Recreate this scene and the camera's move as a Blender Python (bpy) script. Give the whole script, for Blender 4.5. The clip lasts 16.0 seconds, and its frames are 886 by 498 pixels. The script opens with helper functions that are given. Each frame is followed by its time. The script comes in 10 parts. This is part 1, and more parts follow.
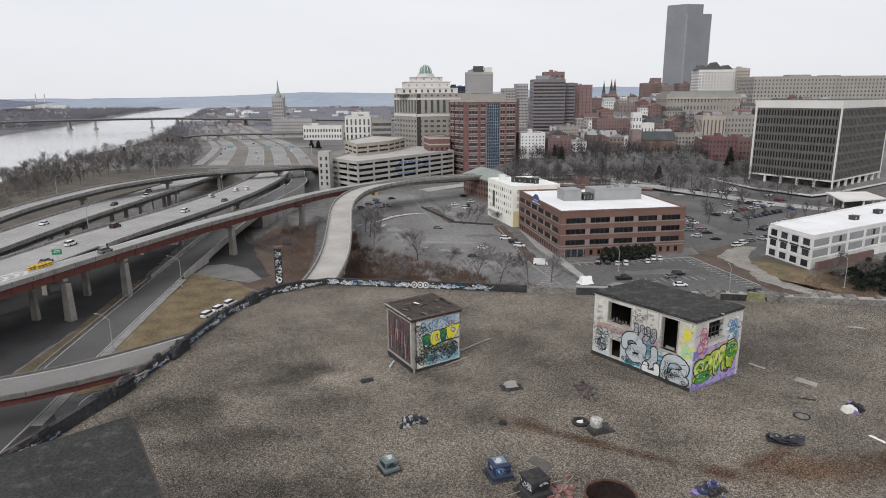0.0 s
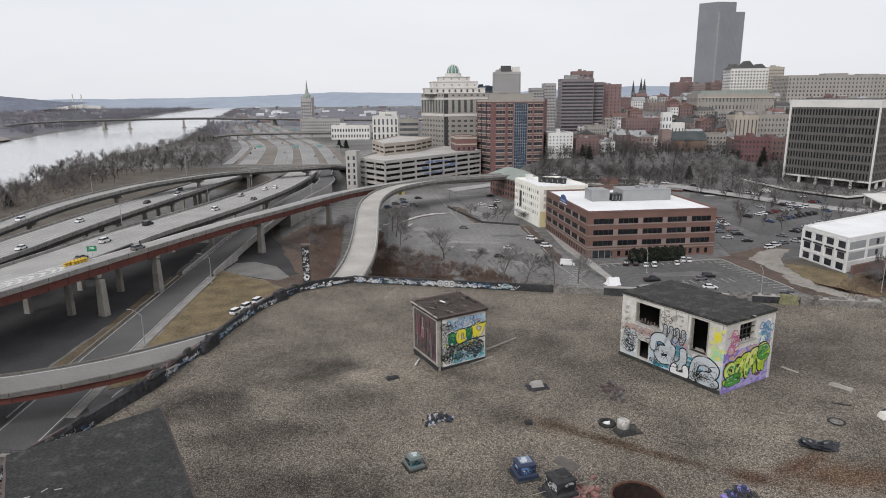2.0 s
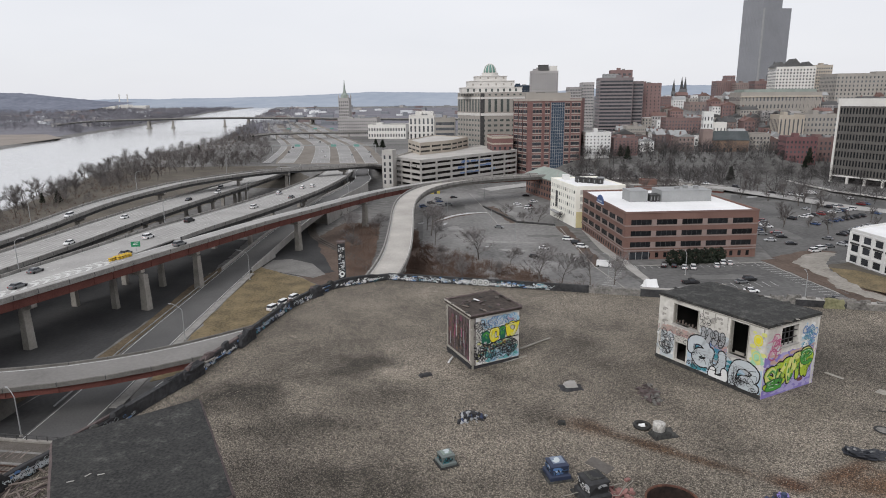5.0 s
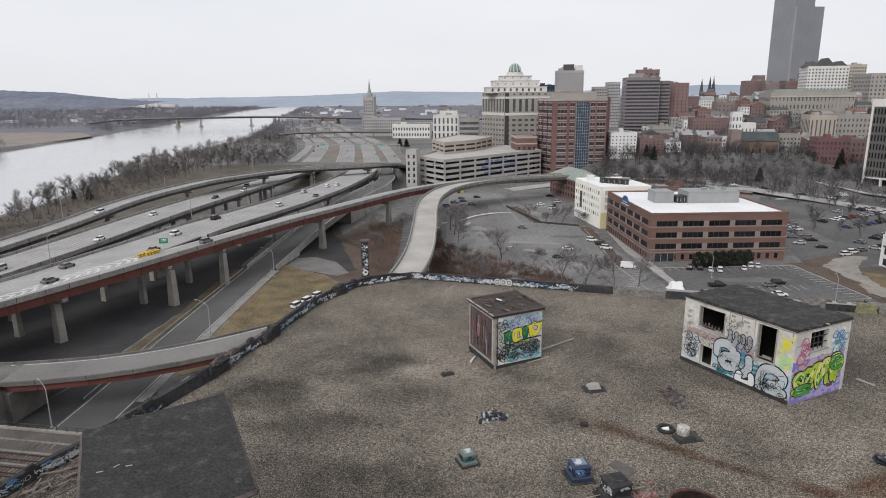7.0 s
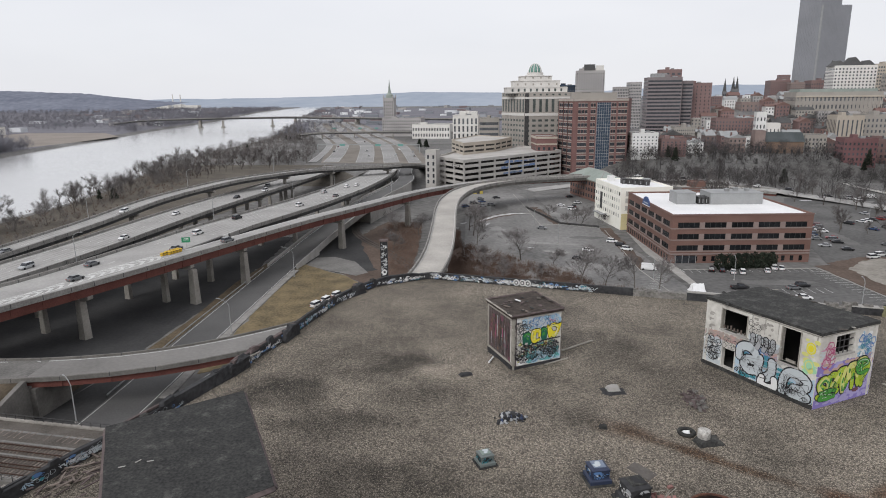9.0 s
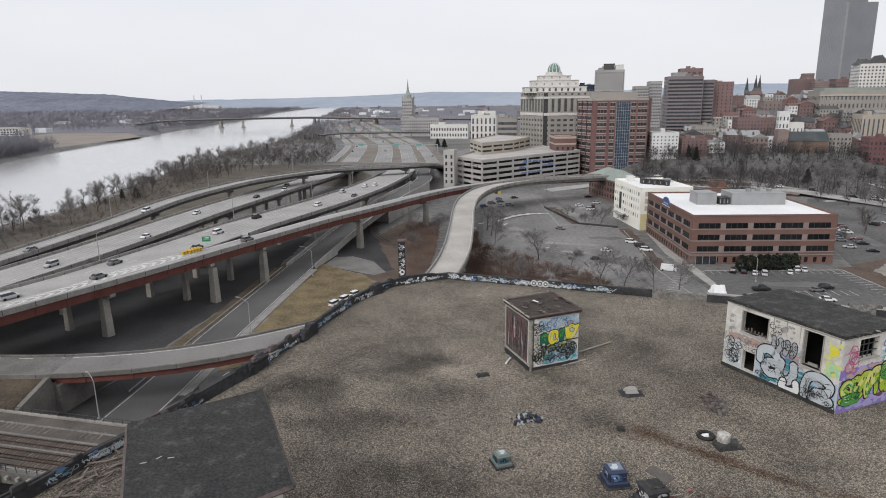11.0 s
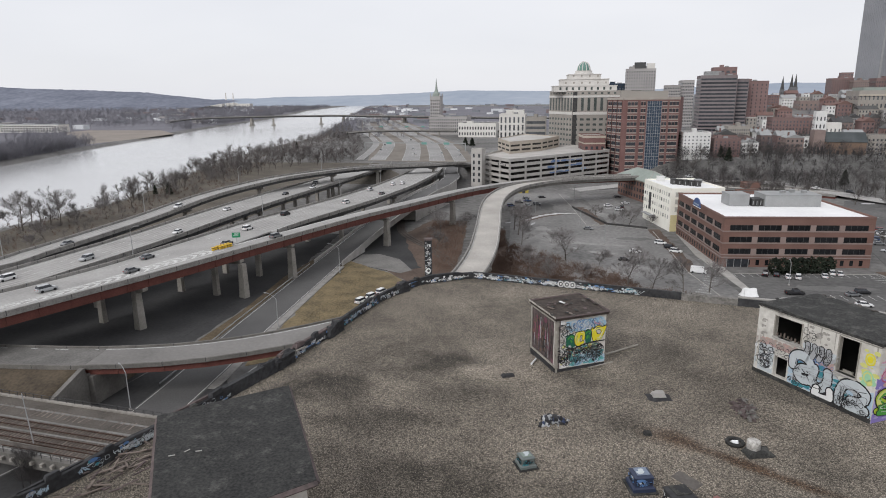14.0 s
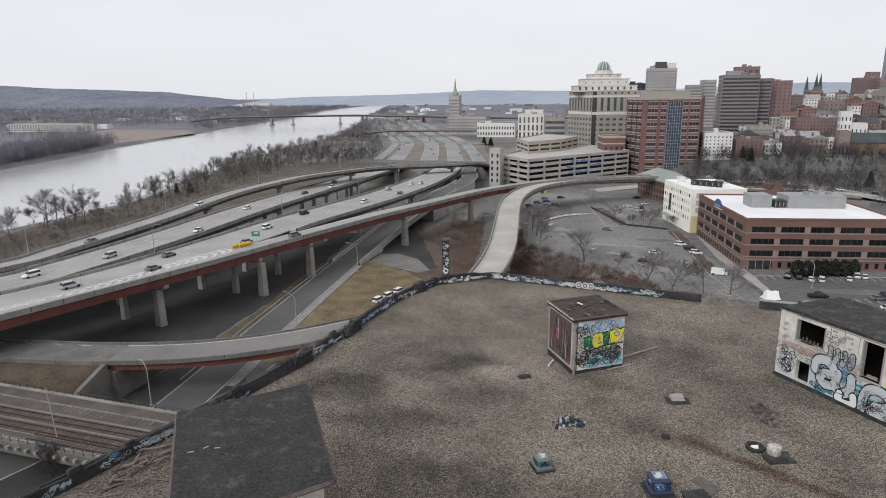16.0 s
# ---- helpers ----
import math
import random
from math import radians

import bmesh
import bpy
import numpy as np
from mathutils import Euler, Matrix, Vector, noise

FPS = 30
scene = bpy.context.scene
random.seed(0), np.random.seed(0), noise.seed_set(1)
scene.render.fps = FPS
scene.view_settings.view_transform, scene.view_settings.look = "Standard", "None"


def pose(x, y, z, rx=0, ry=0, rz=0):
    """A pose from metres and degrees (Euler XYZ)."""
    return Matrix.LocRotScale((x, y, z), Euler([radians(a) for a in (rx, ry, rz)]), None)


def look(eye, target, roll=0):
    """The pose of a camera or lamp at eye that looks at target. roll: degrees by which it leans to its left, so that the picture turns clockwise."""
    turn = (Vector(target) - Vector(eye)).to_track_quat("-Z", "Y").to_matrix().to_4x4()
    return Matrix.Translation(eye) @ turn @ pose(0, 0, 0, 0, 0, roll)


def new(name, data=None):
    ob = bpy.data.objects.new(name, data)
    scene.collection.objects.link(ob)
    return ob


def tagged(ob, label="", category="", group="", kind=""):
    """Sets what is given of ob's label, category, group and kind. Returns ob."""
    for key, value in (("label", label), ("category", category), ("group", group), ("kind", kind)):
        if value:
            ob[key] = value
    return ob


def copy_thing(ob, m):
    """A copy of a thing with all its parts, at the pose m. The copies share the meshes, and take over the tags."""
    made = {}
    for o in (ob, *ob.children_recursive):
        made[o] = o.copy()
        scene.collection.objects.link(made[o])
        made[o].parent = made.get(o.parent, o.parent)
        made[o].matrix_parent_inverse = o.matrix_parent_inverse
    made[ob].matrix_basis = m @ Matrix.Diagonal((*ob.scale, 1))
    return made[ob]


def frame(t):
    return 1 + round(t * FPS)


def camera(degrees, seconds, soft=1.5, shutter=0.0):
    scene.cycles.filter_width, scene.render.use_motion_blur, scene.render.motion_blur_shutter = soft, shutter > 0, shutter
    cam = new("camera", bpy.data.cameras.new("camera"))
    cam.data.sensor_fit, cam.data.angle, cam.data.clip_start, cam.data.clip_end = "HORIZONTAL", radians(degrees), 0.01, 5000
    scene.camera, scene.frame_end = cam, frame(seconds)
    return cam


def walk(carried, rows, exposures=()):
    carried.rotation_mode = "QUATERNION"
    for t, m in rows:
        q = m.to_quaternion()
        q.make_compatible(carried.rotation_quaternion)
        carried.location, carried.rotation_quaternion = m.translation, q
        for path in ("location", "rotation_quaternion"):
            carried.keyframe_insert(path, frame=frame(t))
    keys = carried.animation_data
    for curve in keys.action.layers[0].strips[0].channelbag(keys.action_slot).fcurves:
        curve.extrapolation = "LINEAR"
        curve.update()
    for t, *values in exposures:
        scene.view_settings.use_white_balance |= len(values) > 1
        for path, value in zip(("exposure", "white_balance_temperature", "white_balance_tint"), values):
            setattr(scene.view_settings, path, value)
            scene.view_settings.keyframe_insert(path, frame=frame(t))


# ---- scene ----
cam = camera(69.7, 16.0, soft=1.0)
PATH = [
    (0, (0.016, -0.004, 60.137), (0.004, 1.94, 59.67), -0.4),
    (0.5, (0.023, 0.04, 60.104), (-0.013, 1.984, 59.636), -0.5),
    (1, (0.024, 0.043, 60.06), (-0.032, 1.987, 59.593), -0.5),
    (1.5, (0.008, 0.015, 60.064), (-0.068, 1.958, 59.597), -0.5),
    (2, (-0.002, -0.001, 60.067), (-0.096, 1.942, 59.6), -0.5),
    (2.5, (0.006, 0.013, 60.065), (-0.106, 1.954, 59.597), -0.5),
    (3, (0.025, -0.018, 60.039), (-0.106, 1.923, 59.572), -0.5),
    (3.5, (0.02, -0.021, 60.028), (-0.129, 1.919, 59.562), -0.5),
    (4, (0.015, -0.012, 60.007), (-0.152, 1.925, 59.54), -0.5),
    (6.5, (0.014, -0.019, 59.993), (-0.242, 1.909, 59.526), -0.6),
    (7, (-0.004, -0.036, 59.989), (-0.278, 1.889, 59.521), -0.5),
    (7.5, (0.0, -0.025, 59.979), (-0.291, 1.898, 59.512), -0.5),
    (8, (0.004, -0.011, 59.97), (-0.302, 1.909, 59.502), -0.6),
    (8.5, (0.002, -0.018, 59.965), (-0.317, 1.901, 59.499), -0.6),
    (9, (0.004, -0.025, 59.97), (-0.329, 1.891, 59.504), -0.6),
    (11.5, (0.021, -0.047, 60.002), (-0.381, 1.856, 59.535), -0.7),
    (12, (0.02, -0.032, 59.991), (-0.396, 1.867, 59.523), -0.6),
    (12.5, (0.011, -0.017, 59.992), (-0.418, 1.88, 59.525), -0.6),
    (13, (0.006, -0.007, 59.986), (-0.436, 1.886, 59.519), -0.6),
    (13.5, (0.011, -0.004, 60.006), (-0.445, 1.886, 59.538), -0.6),
    (14, (0.014, -0.004, 60.018), (-0.455, 1.883, 59.549), -0.6),
    (14.5, (0.009, -0.021, 60.027), (-0.474, 1.863, 59.558), -0.6),
    (15, (0.013, -0.005, 60.024), (-0.483, 1.875, 59.555), -0.6),
    (15.5, (0.015, 0.012, 60.018), (-0.494, 1.889, 59.55), -0.6),
    (16, (0.02, -0.002, 60.039), (-0.503, 1.871, 59.57), -0.6),
]
walk(cam, [(t, look(eye, target, roll)) for t, eye, target, roll in PATH])

# ---- world and light: an overcast winter day ----
SUN_ELEVATION, SUN_TURN = radians(38), radians(155)
world = bpy.data.worlds.new("overcast")
scene.world = world
world.use_nodes = True
wn, wl = world.node_tree.nodes, world.node_tree.links
wn.clear()
w_out, w_bg = wn.new("ShaderNodeOutputWorld"), wn.new("ShaderNodeBackground")
w_sky = wn.new("ShaderNodeTexSky")
w_sky.sky_type, w_sky.sun_disc = "NISHITA", False
w_sky.sun_elevation, w_sky.sun_rotation = SUN_ELEVATION, SUN_TURN
w_scale = wn.new("ShaderNodeVectorMath")
w_scale.operation = "SCALE"
w_scale.inputs["Scale"].default_value = 0.1
w_coord = wn.new("ShaderNodeTexCoord")
w_stretch = wn.new("ShaderNodeMapping")
w_stretch.inputs["Scale"].default_value = (1.0, 1.0, 3.5)
w_noise = wn.new("ShaderNodeTexNoise")
w_noise.inputs["Scale"].default_value, w_noise.inputs["Detail"].default_value = 1.6, 4.0
w_ramp = wn.new("ShaderNodeValToRGB")
w_ramp.color_ramp.elements[0].position, w_ramp.color_ramp.elements[0].color = 0.3, (0.80, 0.81, 0.862, 1)
w_ramp.color_ramp.elements[1].position, w_ramp.color_ramp.elements[1].color = 0.7, (0.895, 0.90, 0.942, 1)
w_mix = wn.new("ShaderNodeMix")
w_mix.data_type = "RGBA"
w_mix.inputs[0].default_value = 0.93
wl.new(w_coord.outputs["Generated"], w_stretch.inputs["Vector"])
wl.new(w_stretch.outputs["Vector"], w_noise.inputs["Vector"])
wl.new(w_noise.outputs["Fac"], w_ramp.inputs["Fac"])
wl.new(w_sky.outputs["Color"], w_scale.inputs[0])
wl.new(w_scale.outputs["Vector"], w_mix.inputs[6])
wl.new(w_ramp.outputs["Color"], w_mix.inputs[7])
wl.new(w_mix.outputs[2], w_bg.inputs["Color"])
wl.new(w_bg.outputs["Background"], w_out.inputs["Surface"])
w_bg.inputs["Strength"].default_value = 0.99

sun = new("sun", bpy.data.lights.new("sun", "SUN"))
sun.data.energy, sun.data.angle, sun.data.color = 1.8, radians(25), (1.0, 0.985, 0.97)
sun.rotation_euler = (radians(52), 0, radians(155 - 180))


# ---- materials ----
def mat(name, a, b, big=0.2, fine=6.0, rough=0.85, bump=0.0, grain=0.35, metal=0.0, rand=0.0, spec=0.3):
    """A surface between two colours, varied in large patches and fine grain."""
    m = bpy.data.materials.new(name)
    m.use_nodes = True
    n, l = m.node_tree.nodes, m.node_tree.links
    p = n["Principled BSDF"]
    p.inputs["Roughness"].default_value, p.inputs["Metallic"].default_value = rough, metal
    p.inputs["Specular IOR Level"].default_value = spec
    geo = n.new("ShaderNodeNewGeometry")
    n1, n2 = n.new("ShaderNodeTexNoise"), n.new("ShaderNodeTexNoise")
    n1.inputs["Scale"].default_value, n1.inputs["Detail"].default_value = big, 5.0
    n2.inputs["Scale"].default_value, n2.inputs["Detail"].default_value = fine, 3.0
    for t in (n1, n2):
        l.new(geo.outputs["Position"], t.inputs["Vector"])
    mix1 = n.new("ShaderNodeMix")
    mix1.inputs[0].default_value = grain
    l.new(n1.outputs["Fac"], mix1.inputs[2])
    l.new(n2.outputs["Fac"], mix1.inputs[3])
    spread = n.new("ShaderNodeMapRange")
    spread.inputs["From Min"].default_value, spread.inputs["From Max"].default_value = 0.3, 0.7
    l.new(mix1.outputs[0], spread.inputs["Value"])
    mix2 = n.new("ShaderNodeMix")
    mix2.data_type = "RGBA"
    mix2.inputs[6].default_value, mix2.inputs[7].default_value = (*a, 1), (*b, 1)
    l.new(spread.outputs["Result"], mix2.inputs[0])
    out = mix2.outputs[2]
    if rand:
        info, hsv = n.new("ShaderNodeObjectInfo"), n.new("ShaderNodeHueSaturation")
        vary = n.new("ShaderNodeMapRange")
        vary.inputs["To Min"].default_value, vary.inputs["To Max"].default_value = 1 - rand, 1 + rand
        l.new(info.outputs["Random"], vary.inputs["Value"])
        l.new(vary.outputs["Result"], hsv.inputs["Value"])
        l.new(out, hsv.inputs["Color"])
        out = hsv.outputs["Color"]
    l.new(out, p.inputs["Base Color"])
    if bump:
        bn = n.new("ShaderNodeBump")
        bn.inputs["Strength"].default_value, bn.inputs["Distance"].default_value = 0.6, bump
        l.new(n2.outputs["Fac"], bn.inputs["Height"])
        l.new(bn.outputs["Normal"], p.inputs["Normal"])
    return m


def plain(name, c, rough=0.5, metal=0.0, spec=0.4):
    """A thing that is one even colour: car paint, spray paint, lamp glass."""
    d = tuple(v * 0.86 for v in c)
    return mat(name, d, c, 0.7, 9.0, rough, 0.0, 0.4, metal, 0.0, spec)


M_ASPHALT = mat("asphalt", (0.065, 0.064, 0.064), (0.125, 0.122, 0.12), 0.06, 2.5, 0.9, 0.02)
M_LOT = mat("worn_lot_asphalt", (0.095, 0.093, 0.09), (0.27, 0.263, 0.254), 0.035, 0.6, 0.9, 0.02, 0.45)
M_DECK = mat("bridge_deck", (0.25, 0.243, 0.235), (0.41, 0.40, 0.385), 0.08, 1.5, 0.9)
M_RAMP = mat("ramp_concrete_deck", (0.30, 0.283, 0.26), (0.48, 0.455, 0.42), 0.10, 1.8, 0.9, 0.0, 0.4)
M_CONC = mat("concrete", (0.26, 0.25, 0.235), (0.40, 0.385, 0.36), 0.25, 3.0, 0.9, 0.02)
M_PIER = mat("pier_concrete", (0.17, 0.158, 0.142), (0.36, 0.338, 0.306), 0.2, 2.0, 0.9)
M_BARRIER = mat("stained_barrier_concrete", (0.15, 0.143, 0.134), (0.33, 0.318, 0.30), 0.35, 2.5, 0.9, grain=0.5)
M_WORN = mat("wheel_worn_deck", (0.215, 0.209, 0.20), (0.385, 0.374, 0.36), 0.12, 1.1, 0.9, grain=0.4)
M_RED = mat("rusty_red_steel", (0.085, 0.030, 0.024), (0.155, 0.056, 0.045), 0.35, 4.0, 0.75, grain=0.5)
M_DARKSTEEL = mat("dark_steel", (0.03, 0.03, 0.032), (0.07, 0.068, 0.066), 0.5, 5.0, 0.6)
M_RAIL = mat("rusty_rail", (0.04, 0.024, 0.018), (0.085, 0.052, 0.04), 0.5, 4.0, 0.6, metal=0.3)
M_TIE = mat("weathered_tie", (0.085, 0.068, 0.058), (0.20, 0.165, 0.145), 0.8, 6.0, 0.9, rand=0.25)
M_BALLAST = mat("ballast", (0.05, 0.043, 0.037), (0.135, 0.12, 0.106), 0.25, 5.0, 0.95, 0.05, 0.5)
M_GRASS = mat("dormant_grass", (0.062, 0.053, 0.033), (0.245, 0.186, 0.104), 0.16, 1.5, 0.95, 0.05, 0.45)
M_PARK = mat("winter_park_ground", (0.055, 0.052, 0.048), (0.23, 0.225, 0.218), 0.018, 0.3, 0.95, 0, 0.45)
M_SCRUB = mat("brown_scrub_ground", (0.055, 0.04, 0.032), (0.145, 0.105, 0.083), 0.12, 1.0, 0.95, 0.1, 0.5)
M_BRUSH = mat("brush_twigs", (0.085, 0.055, 0.044), (0.185, 0.128, 0.10), 0.12, 3.0, 0.95, rand=0.2)
M_BARK = mat("bark", (0.075, 0.064, 0.056), (0.15, 0.13, 0.115), 0.4, 4.0, 0.95, rand=0.25)
M_TWIG = mat("bare_twigs", (0.07, 0.063, 0.062), (0.15, 0.137, 0.134), 0.4, 3.0, 0.95, rand=0.25)
M_PINE = mat("evergreen", (0.010, 0.015, 0.010), (0.032, 0.04, 0.026), 0.5, 3.0, 0.9, rand=0.2)
M_TWIGL = mat("pale_bare_twigs", (0.10, 0.091, 0.089), (0.20, 0.184, 0.18), 0.4, 3.0, 0.95, rand=0.2)
M_LINE = mat("road_paint", (0.36, 0.36, 0.35), (0.68, 0.68, 0.66), 0.8, 5.0, 0.8)
M_BRICK = mat("red_brown_brick", (0.14, 0.080, 0.066), (0.195, 0.116, 0.096), 0.15, 4.0, 0.9, rand=0.08)
M_BRICKD = mat("dark_red_brick", (0.135, 0.082, 0.073), (0.205, 0.130, 0.116), 0.1, 2.0, 0.9, rand=0.1)
M_TOWNBRICK = mat("faded_town_brick", (0.165, 0.105, 0.10), (0.24, 0.165, 0.157), 0.06, 0.8, 0.9, rand=0.12)
M_TAN = mat("tan_stone", (0.36, 0.315, 0.26), (0.47, 0.42, 0.36), 0.08, 1.0, 0.9)
M_TAUPE = mat("taupe_stone", (0.28, 0.26, 0.235), (0.36, 0.335, 0.305), 0.08, 1.0, 0.9)
M_CREAM = mat("cream_stone", (0.58, 0.56, 0.525), (0.70, 0.68, 0.65), 0.08, 1.0, 0.9)
M_WHITE = mat("white_roof_membrane", (0.66, 0.66, 0.66), (0.82, 0.82, 0.82), 0.08, 1.0, 0.8)
M_WHITEWALL = mat("white_painted_wall", (0.58, 0.575, 0.56), (0.74, 0.735, 0.72), 0.15, 2.0, 0.85)
M_YELLOW = mat("pale_yellow_wall", (0.56, 0.49, 0.27), (0.66, 0.58, 0.34), 0.2, 2.0, 0.9)
M_GARAGE = mat("precast_garage_panel", (0.34, 0.325, 0.305), (0.50, 0.48, 0.455), 0.1, 1.2, 0.9)
M_GREY = mat("grey_metal_panel", (0.25, 0.255, 0.255), (0.33, 0.335, 0.335), 0.2, 2.0, 0.7)
M_SLATE = mat("grey_tower_cladding", (0.20, 0.205, 0.22), (0.255, 0.26, 0.28), 0.03, 0.5, 0.7)
M_COPPER = mat("green_copper_roof", (0.215, 0.245, 0.22), (0.30, 0.335, 0.305), 0.15, 1.2, 0.8)
M_DOME = mat("green_dome", (0.09, 0.19, 0.16), (0.17, 0.29, 0.25), 0.3, 2.0, 0.6)
M_DARKROOF = mat("dark_roofing", (0.05, 0.05, 0.052), (0.11, 0.108, 0.105), 0.1, 1.2, 0.9)
M_GLASS = mat("dark_window_glass", (0.022, 0.024, 0.029), (0.06, 0.064, 0.072), 0.4, 1.2, 0.15, rand=0.4, spec=0.35)
# Paler copy of the window glass, with distance haze in its colour.
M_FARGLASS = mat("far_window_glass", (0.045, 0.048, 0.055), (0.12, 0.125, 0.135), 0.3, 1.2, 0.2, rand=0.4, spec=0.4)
M_BLUEGLASS = mat("blue_window_glass", (0.022, 0.036, 0.058), (0.045, 0.065, 0.095), 0.3, 1.2, 0.2, rand=0.3, spec=0.25)
# Near-black colour that stands in for the shade inside rooms and recesses.
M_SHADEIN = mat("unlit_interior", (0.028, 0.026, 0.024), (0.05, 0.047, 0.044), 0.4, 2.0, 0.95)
# Distance haze is put into this hill colour and into M_HILL's.
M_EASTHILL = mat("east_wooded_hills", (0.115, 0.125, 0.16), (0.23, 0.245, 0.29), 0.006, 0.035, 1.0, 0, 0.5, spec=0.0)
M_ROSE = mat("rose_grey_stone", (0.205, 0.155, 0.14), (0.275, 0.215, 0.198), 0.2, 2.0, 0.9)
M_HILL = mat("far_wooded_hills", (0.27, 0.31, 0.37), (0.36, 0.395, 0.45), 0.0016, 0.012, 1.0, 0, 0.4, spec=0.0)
# Woods paled and tinted bluish, so the distance haze sits in their colour.
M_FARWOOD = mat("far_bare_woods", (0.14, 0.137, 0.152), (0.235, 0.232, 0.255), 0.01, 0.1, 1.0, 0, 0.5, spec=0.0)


def water_material():
    m = bpy.data.materials.new("river_water")
    m.use_nodes = True
    n, l = m.node_tree.nodes, m.node_tree.links
    p = n["Principled BSDF"]
    p.inputs["Base Color"].default_value = (0.42, 0.42, 0.42, 1)
    p.inputs["Roughness"].default_value = 0.16
    p.inputs["Specular IOR Level"].default_value = 0.9
    geo, noi, bmp = n.new("ShaderNodeNewGeometry"), n.new("ShaderNodeTexNoise"), n.new("ShaderNodeBump")
    noi.inputs["Scale"].default_value, noi.inputs["Detail"].default_value = 0.25, 5.0
    bmp.inputs["Strength"].default_value, bmp.inputs["Distance"].default_value = 0.35, 0.35
    l.new(geo.outputs["Position"], noi.inputs["Vector"])
    l.new(noi.outputs["Fac"], bmp.inputs["Height"])
    l.new(bmp.outputs["Normal"], p.inputs["Normal"])
    return m


M_WATER = water_material()


# ---- building helpers ----
def thing(name, x=0.0, y=0.0, z=0.0, rz=0.0, label="", category="", group="", kind=""):
    ob = new(name)
    ob.matrix_basis = pose(x, y, z, 0, 0, rz)
    return tagged(ob, label, category, group, kind)


def mesh_of(name, bm, material, smooth=False):
    me = bpy.data.meshes.new(name)
    bm.normal_update()
    bm.to_mesh(me)
    bm.free()
    me.materials.append(material)
    if smooth:
        me.polygons.foreach_set("use_smooth", [True] * len(me.polygons))
    return me


def part(name, bm, material, parent=None, label="", smooth=False):
    ob = new(name, mesh_of(name, bm, material, smooth))
    ob.parent = parent
    return tagged(ob, label)


def whole(name, bm, material, label, category, kind="", smooth=False, group=""):
    return tagged(part(name, bm, material, None, "", smooth), label, category, group, kind)


def box(bm, x0, x1, y0, y1, z0, z1, m=None):
    v = [bm.verts.new((x, y, z)) for z in (z0, z1) for x, y in ((x0, y0), (x1, y0), (x1, y1), (x0, y1))]
    for f in ((3, 2, 1, 0), (4, 5, 6, 7), (0, 1, 5, 4), (1, 2, 6, 5), (2, 3, 7, 6), (3, 0, 4, 7)):
        bm.faces.new([v[i] for i in f])
    if m is not None:
        bmesh.ops.transform(bm, matrix=m, verts=v)
    return bm


def bx(*a):
    return box(bmesh.new(), *a)


def prism(pts, z0, z1, bm=None):
    """A closed upright prism over a counter-clockwise outline."""
    bm = bm or bmesh.new()
    lo, hi = [bm.verts.new((x, y, z0)) for x, y in pts], [bm.verts.new((x, y, z1)) for x, y in pts]
    bm.faces.new(hi)
    bm.faces.new(lo[::-1])
    for i in range(len(pts)):
        j = (i + 1) % len(pts)
        bm.faces.new((lo[i], lo[j], hi[j], hi[i]))
    return bm


def tube(bm, a, b, ra, rb, sides=8):
    a, b = Vector(a), Vector(b)
    q = (b - a).to_track_quat("Z", "Y")
    rings = []
    for c, r in ((a, ra), (b, rb)):
        rings.append([bm.verts.new(c + q @ Vector((r * math.cos(k * math.tau / sides), r * math.sin(k * math.tau / sides), 0))) for k in range(sides)])
    for k in range(sides):
        j = (k + 1) % sides
        bm.faces.new((rings[0][k], rings[0][j], rings[1][j], rings[1][k]))
    bm.faces.new(rings[1])
    bm.faces.new(rings[0][::-1])
    return bm


def lathe(bm, profile, sides=24, cx=0.0, cy=0.0):
    rings = [[bm.verts.new((cx + r * math.cos(k * math.tau / sides), cy + r * math.sin(k * math.tau / sides), z)) for k in range(sides)] for r, z in profile]
    for a, b in zip(rings, rings[1:]):
        for k in range(sides):
            j = (k + 1) % sides
            bm.faces.new((a[k], a[j], b[j], b[k]))
    bm.faces.new(rings[0][::-1])
    bm.faces.new(rings[-1])
    return bm


def curve_points(pts, step=6.0):
    """Points along a smooth line through pts."""
    p = [Vector(v) for v in pts]
    p = [p[0] * 2 - p[1], *p, p[-1] * 2 - p[-2]]
    out = []
    for i in range(1, len(p) - 2):
        n = max(1, int((p[i + 1] - p[i]).length / step))
        for k in range(n):
            t = k / n
            out.append(0.5 * (2 * p[i] + (p[i + 1] - p[i - 1]) * t + (2 * p[i - 1] - 5 * p[i] + 4 * p[i + 1] - p[i + 2]) * t * t
                              + (3 * p[i] - p[i - 1] - 3 * p[i + 1] + p[i + 2]) * t ** 3))
    out.append(p[-2])
    return out


def sides_of(line):
    """The level direction to the right of the line at each of its points."""
    out = []
    for i in range(len(line)):
        d = line[min(i + 1, len(line) - 1)] - line[max(i - 1, 0)]
        out.append(Vector((d.y, -d.x, 0)).normalized())
    return out


def sweep(line, a, b, z0, z1, bm=None):
    """A bar of rectangular section along a line: from a to b metres to its right, z0 to z1 above it."""
    bm = bm or bmesh.new()
    rows = []
    for p, s in zip(line, sides_of(line)):
        rows.append([bm.verts.new(p + s * o + Vector((0, 0, z))) for o, z in ((a, z0), (b, z0), (b, z1), (a, z1))])
    for r, q in zip(rows, rows[1:]):
        for k in range(4):
            j = (k + 1) % 4
            bm.faces.new((r[j], r[k], q[k], q[j]))
    bm.faces.new(rows[0])
    bm.faces.new(rows[-1][::-1])
    return bm


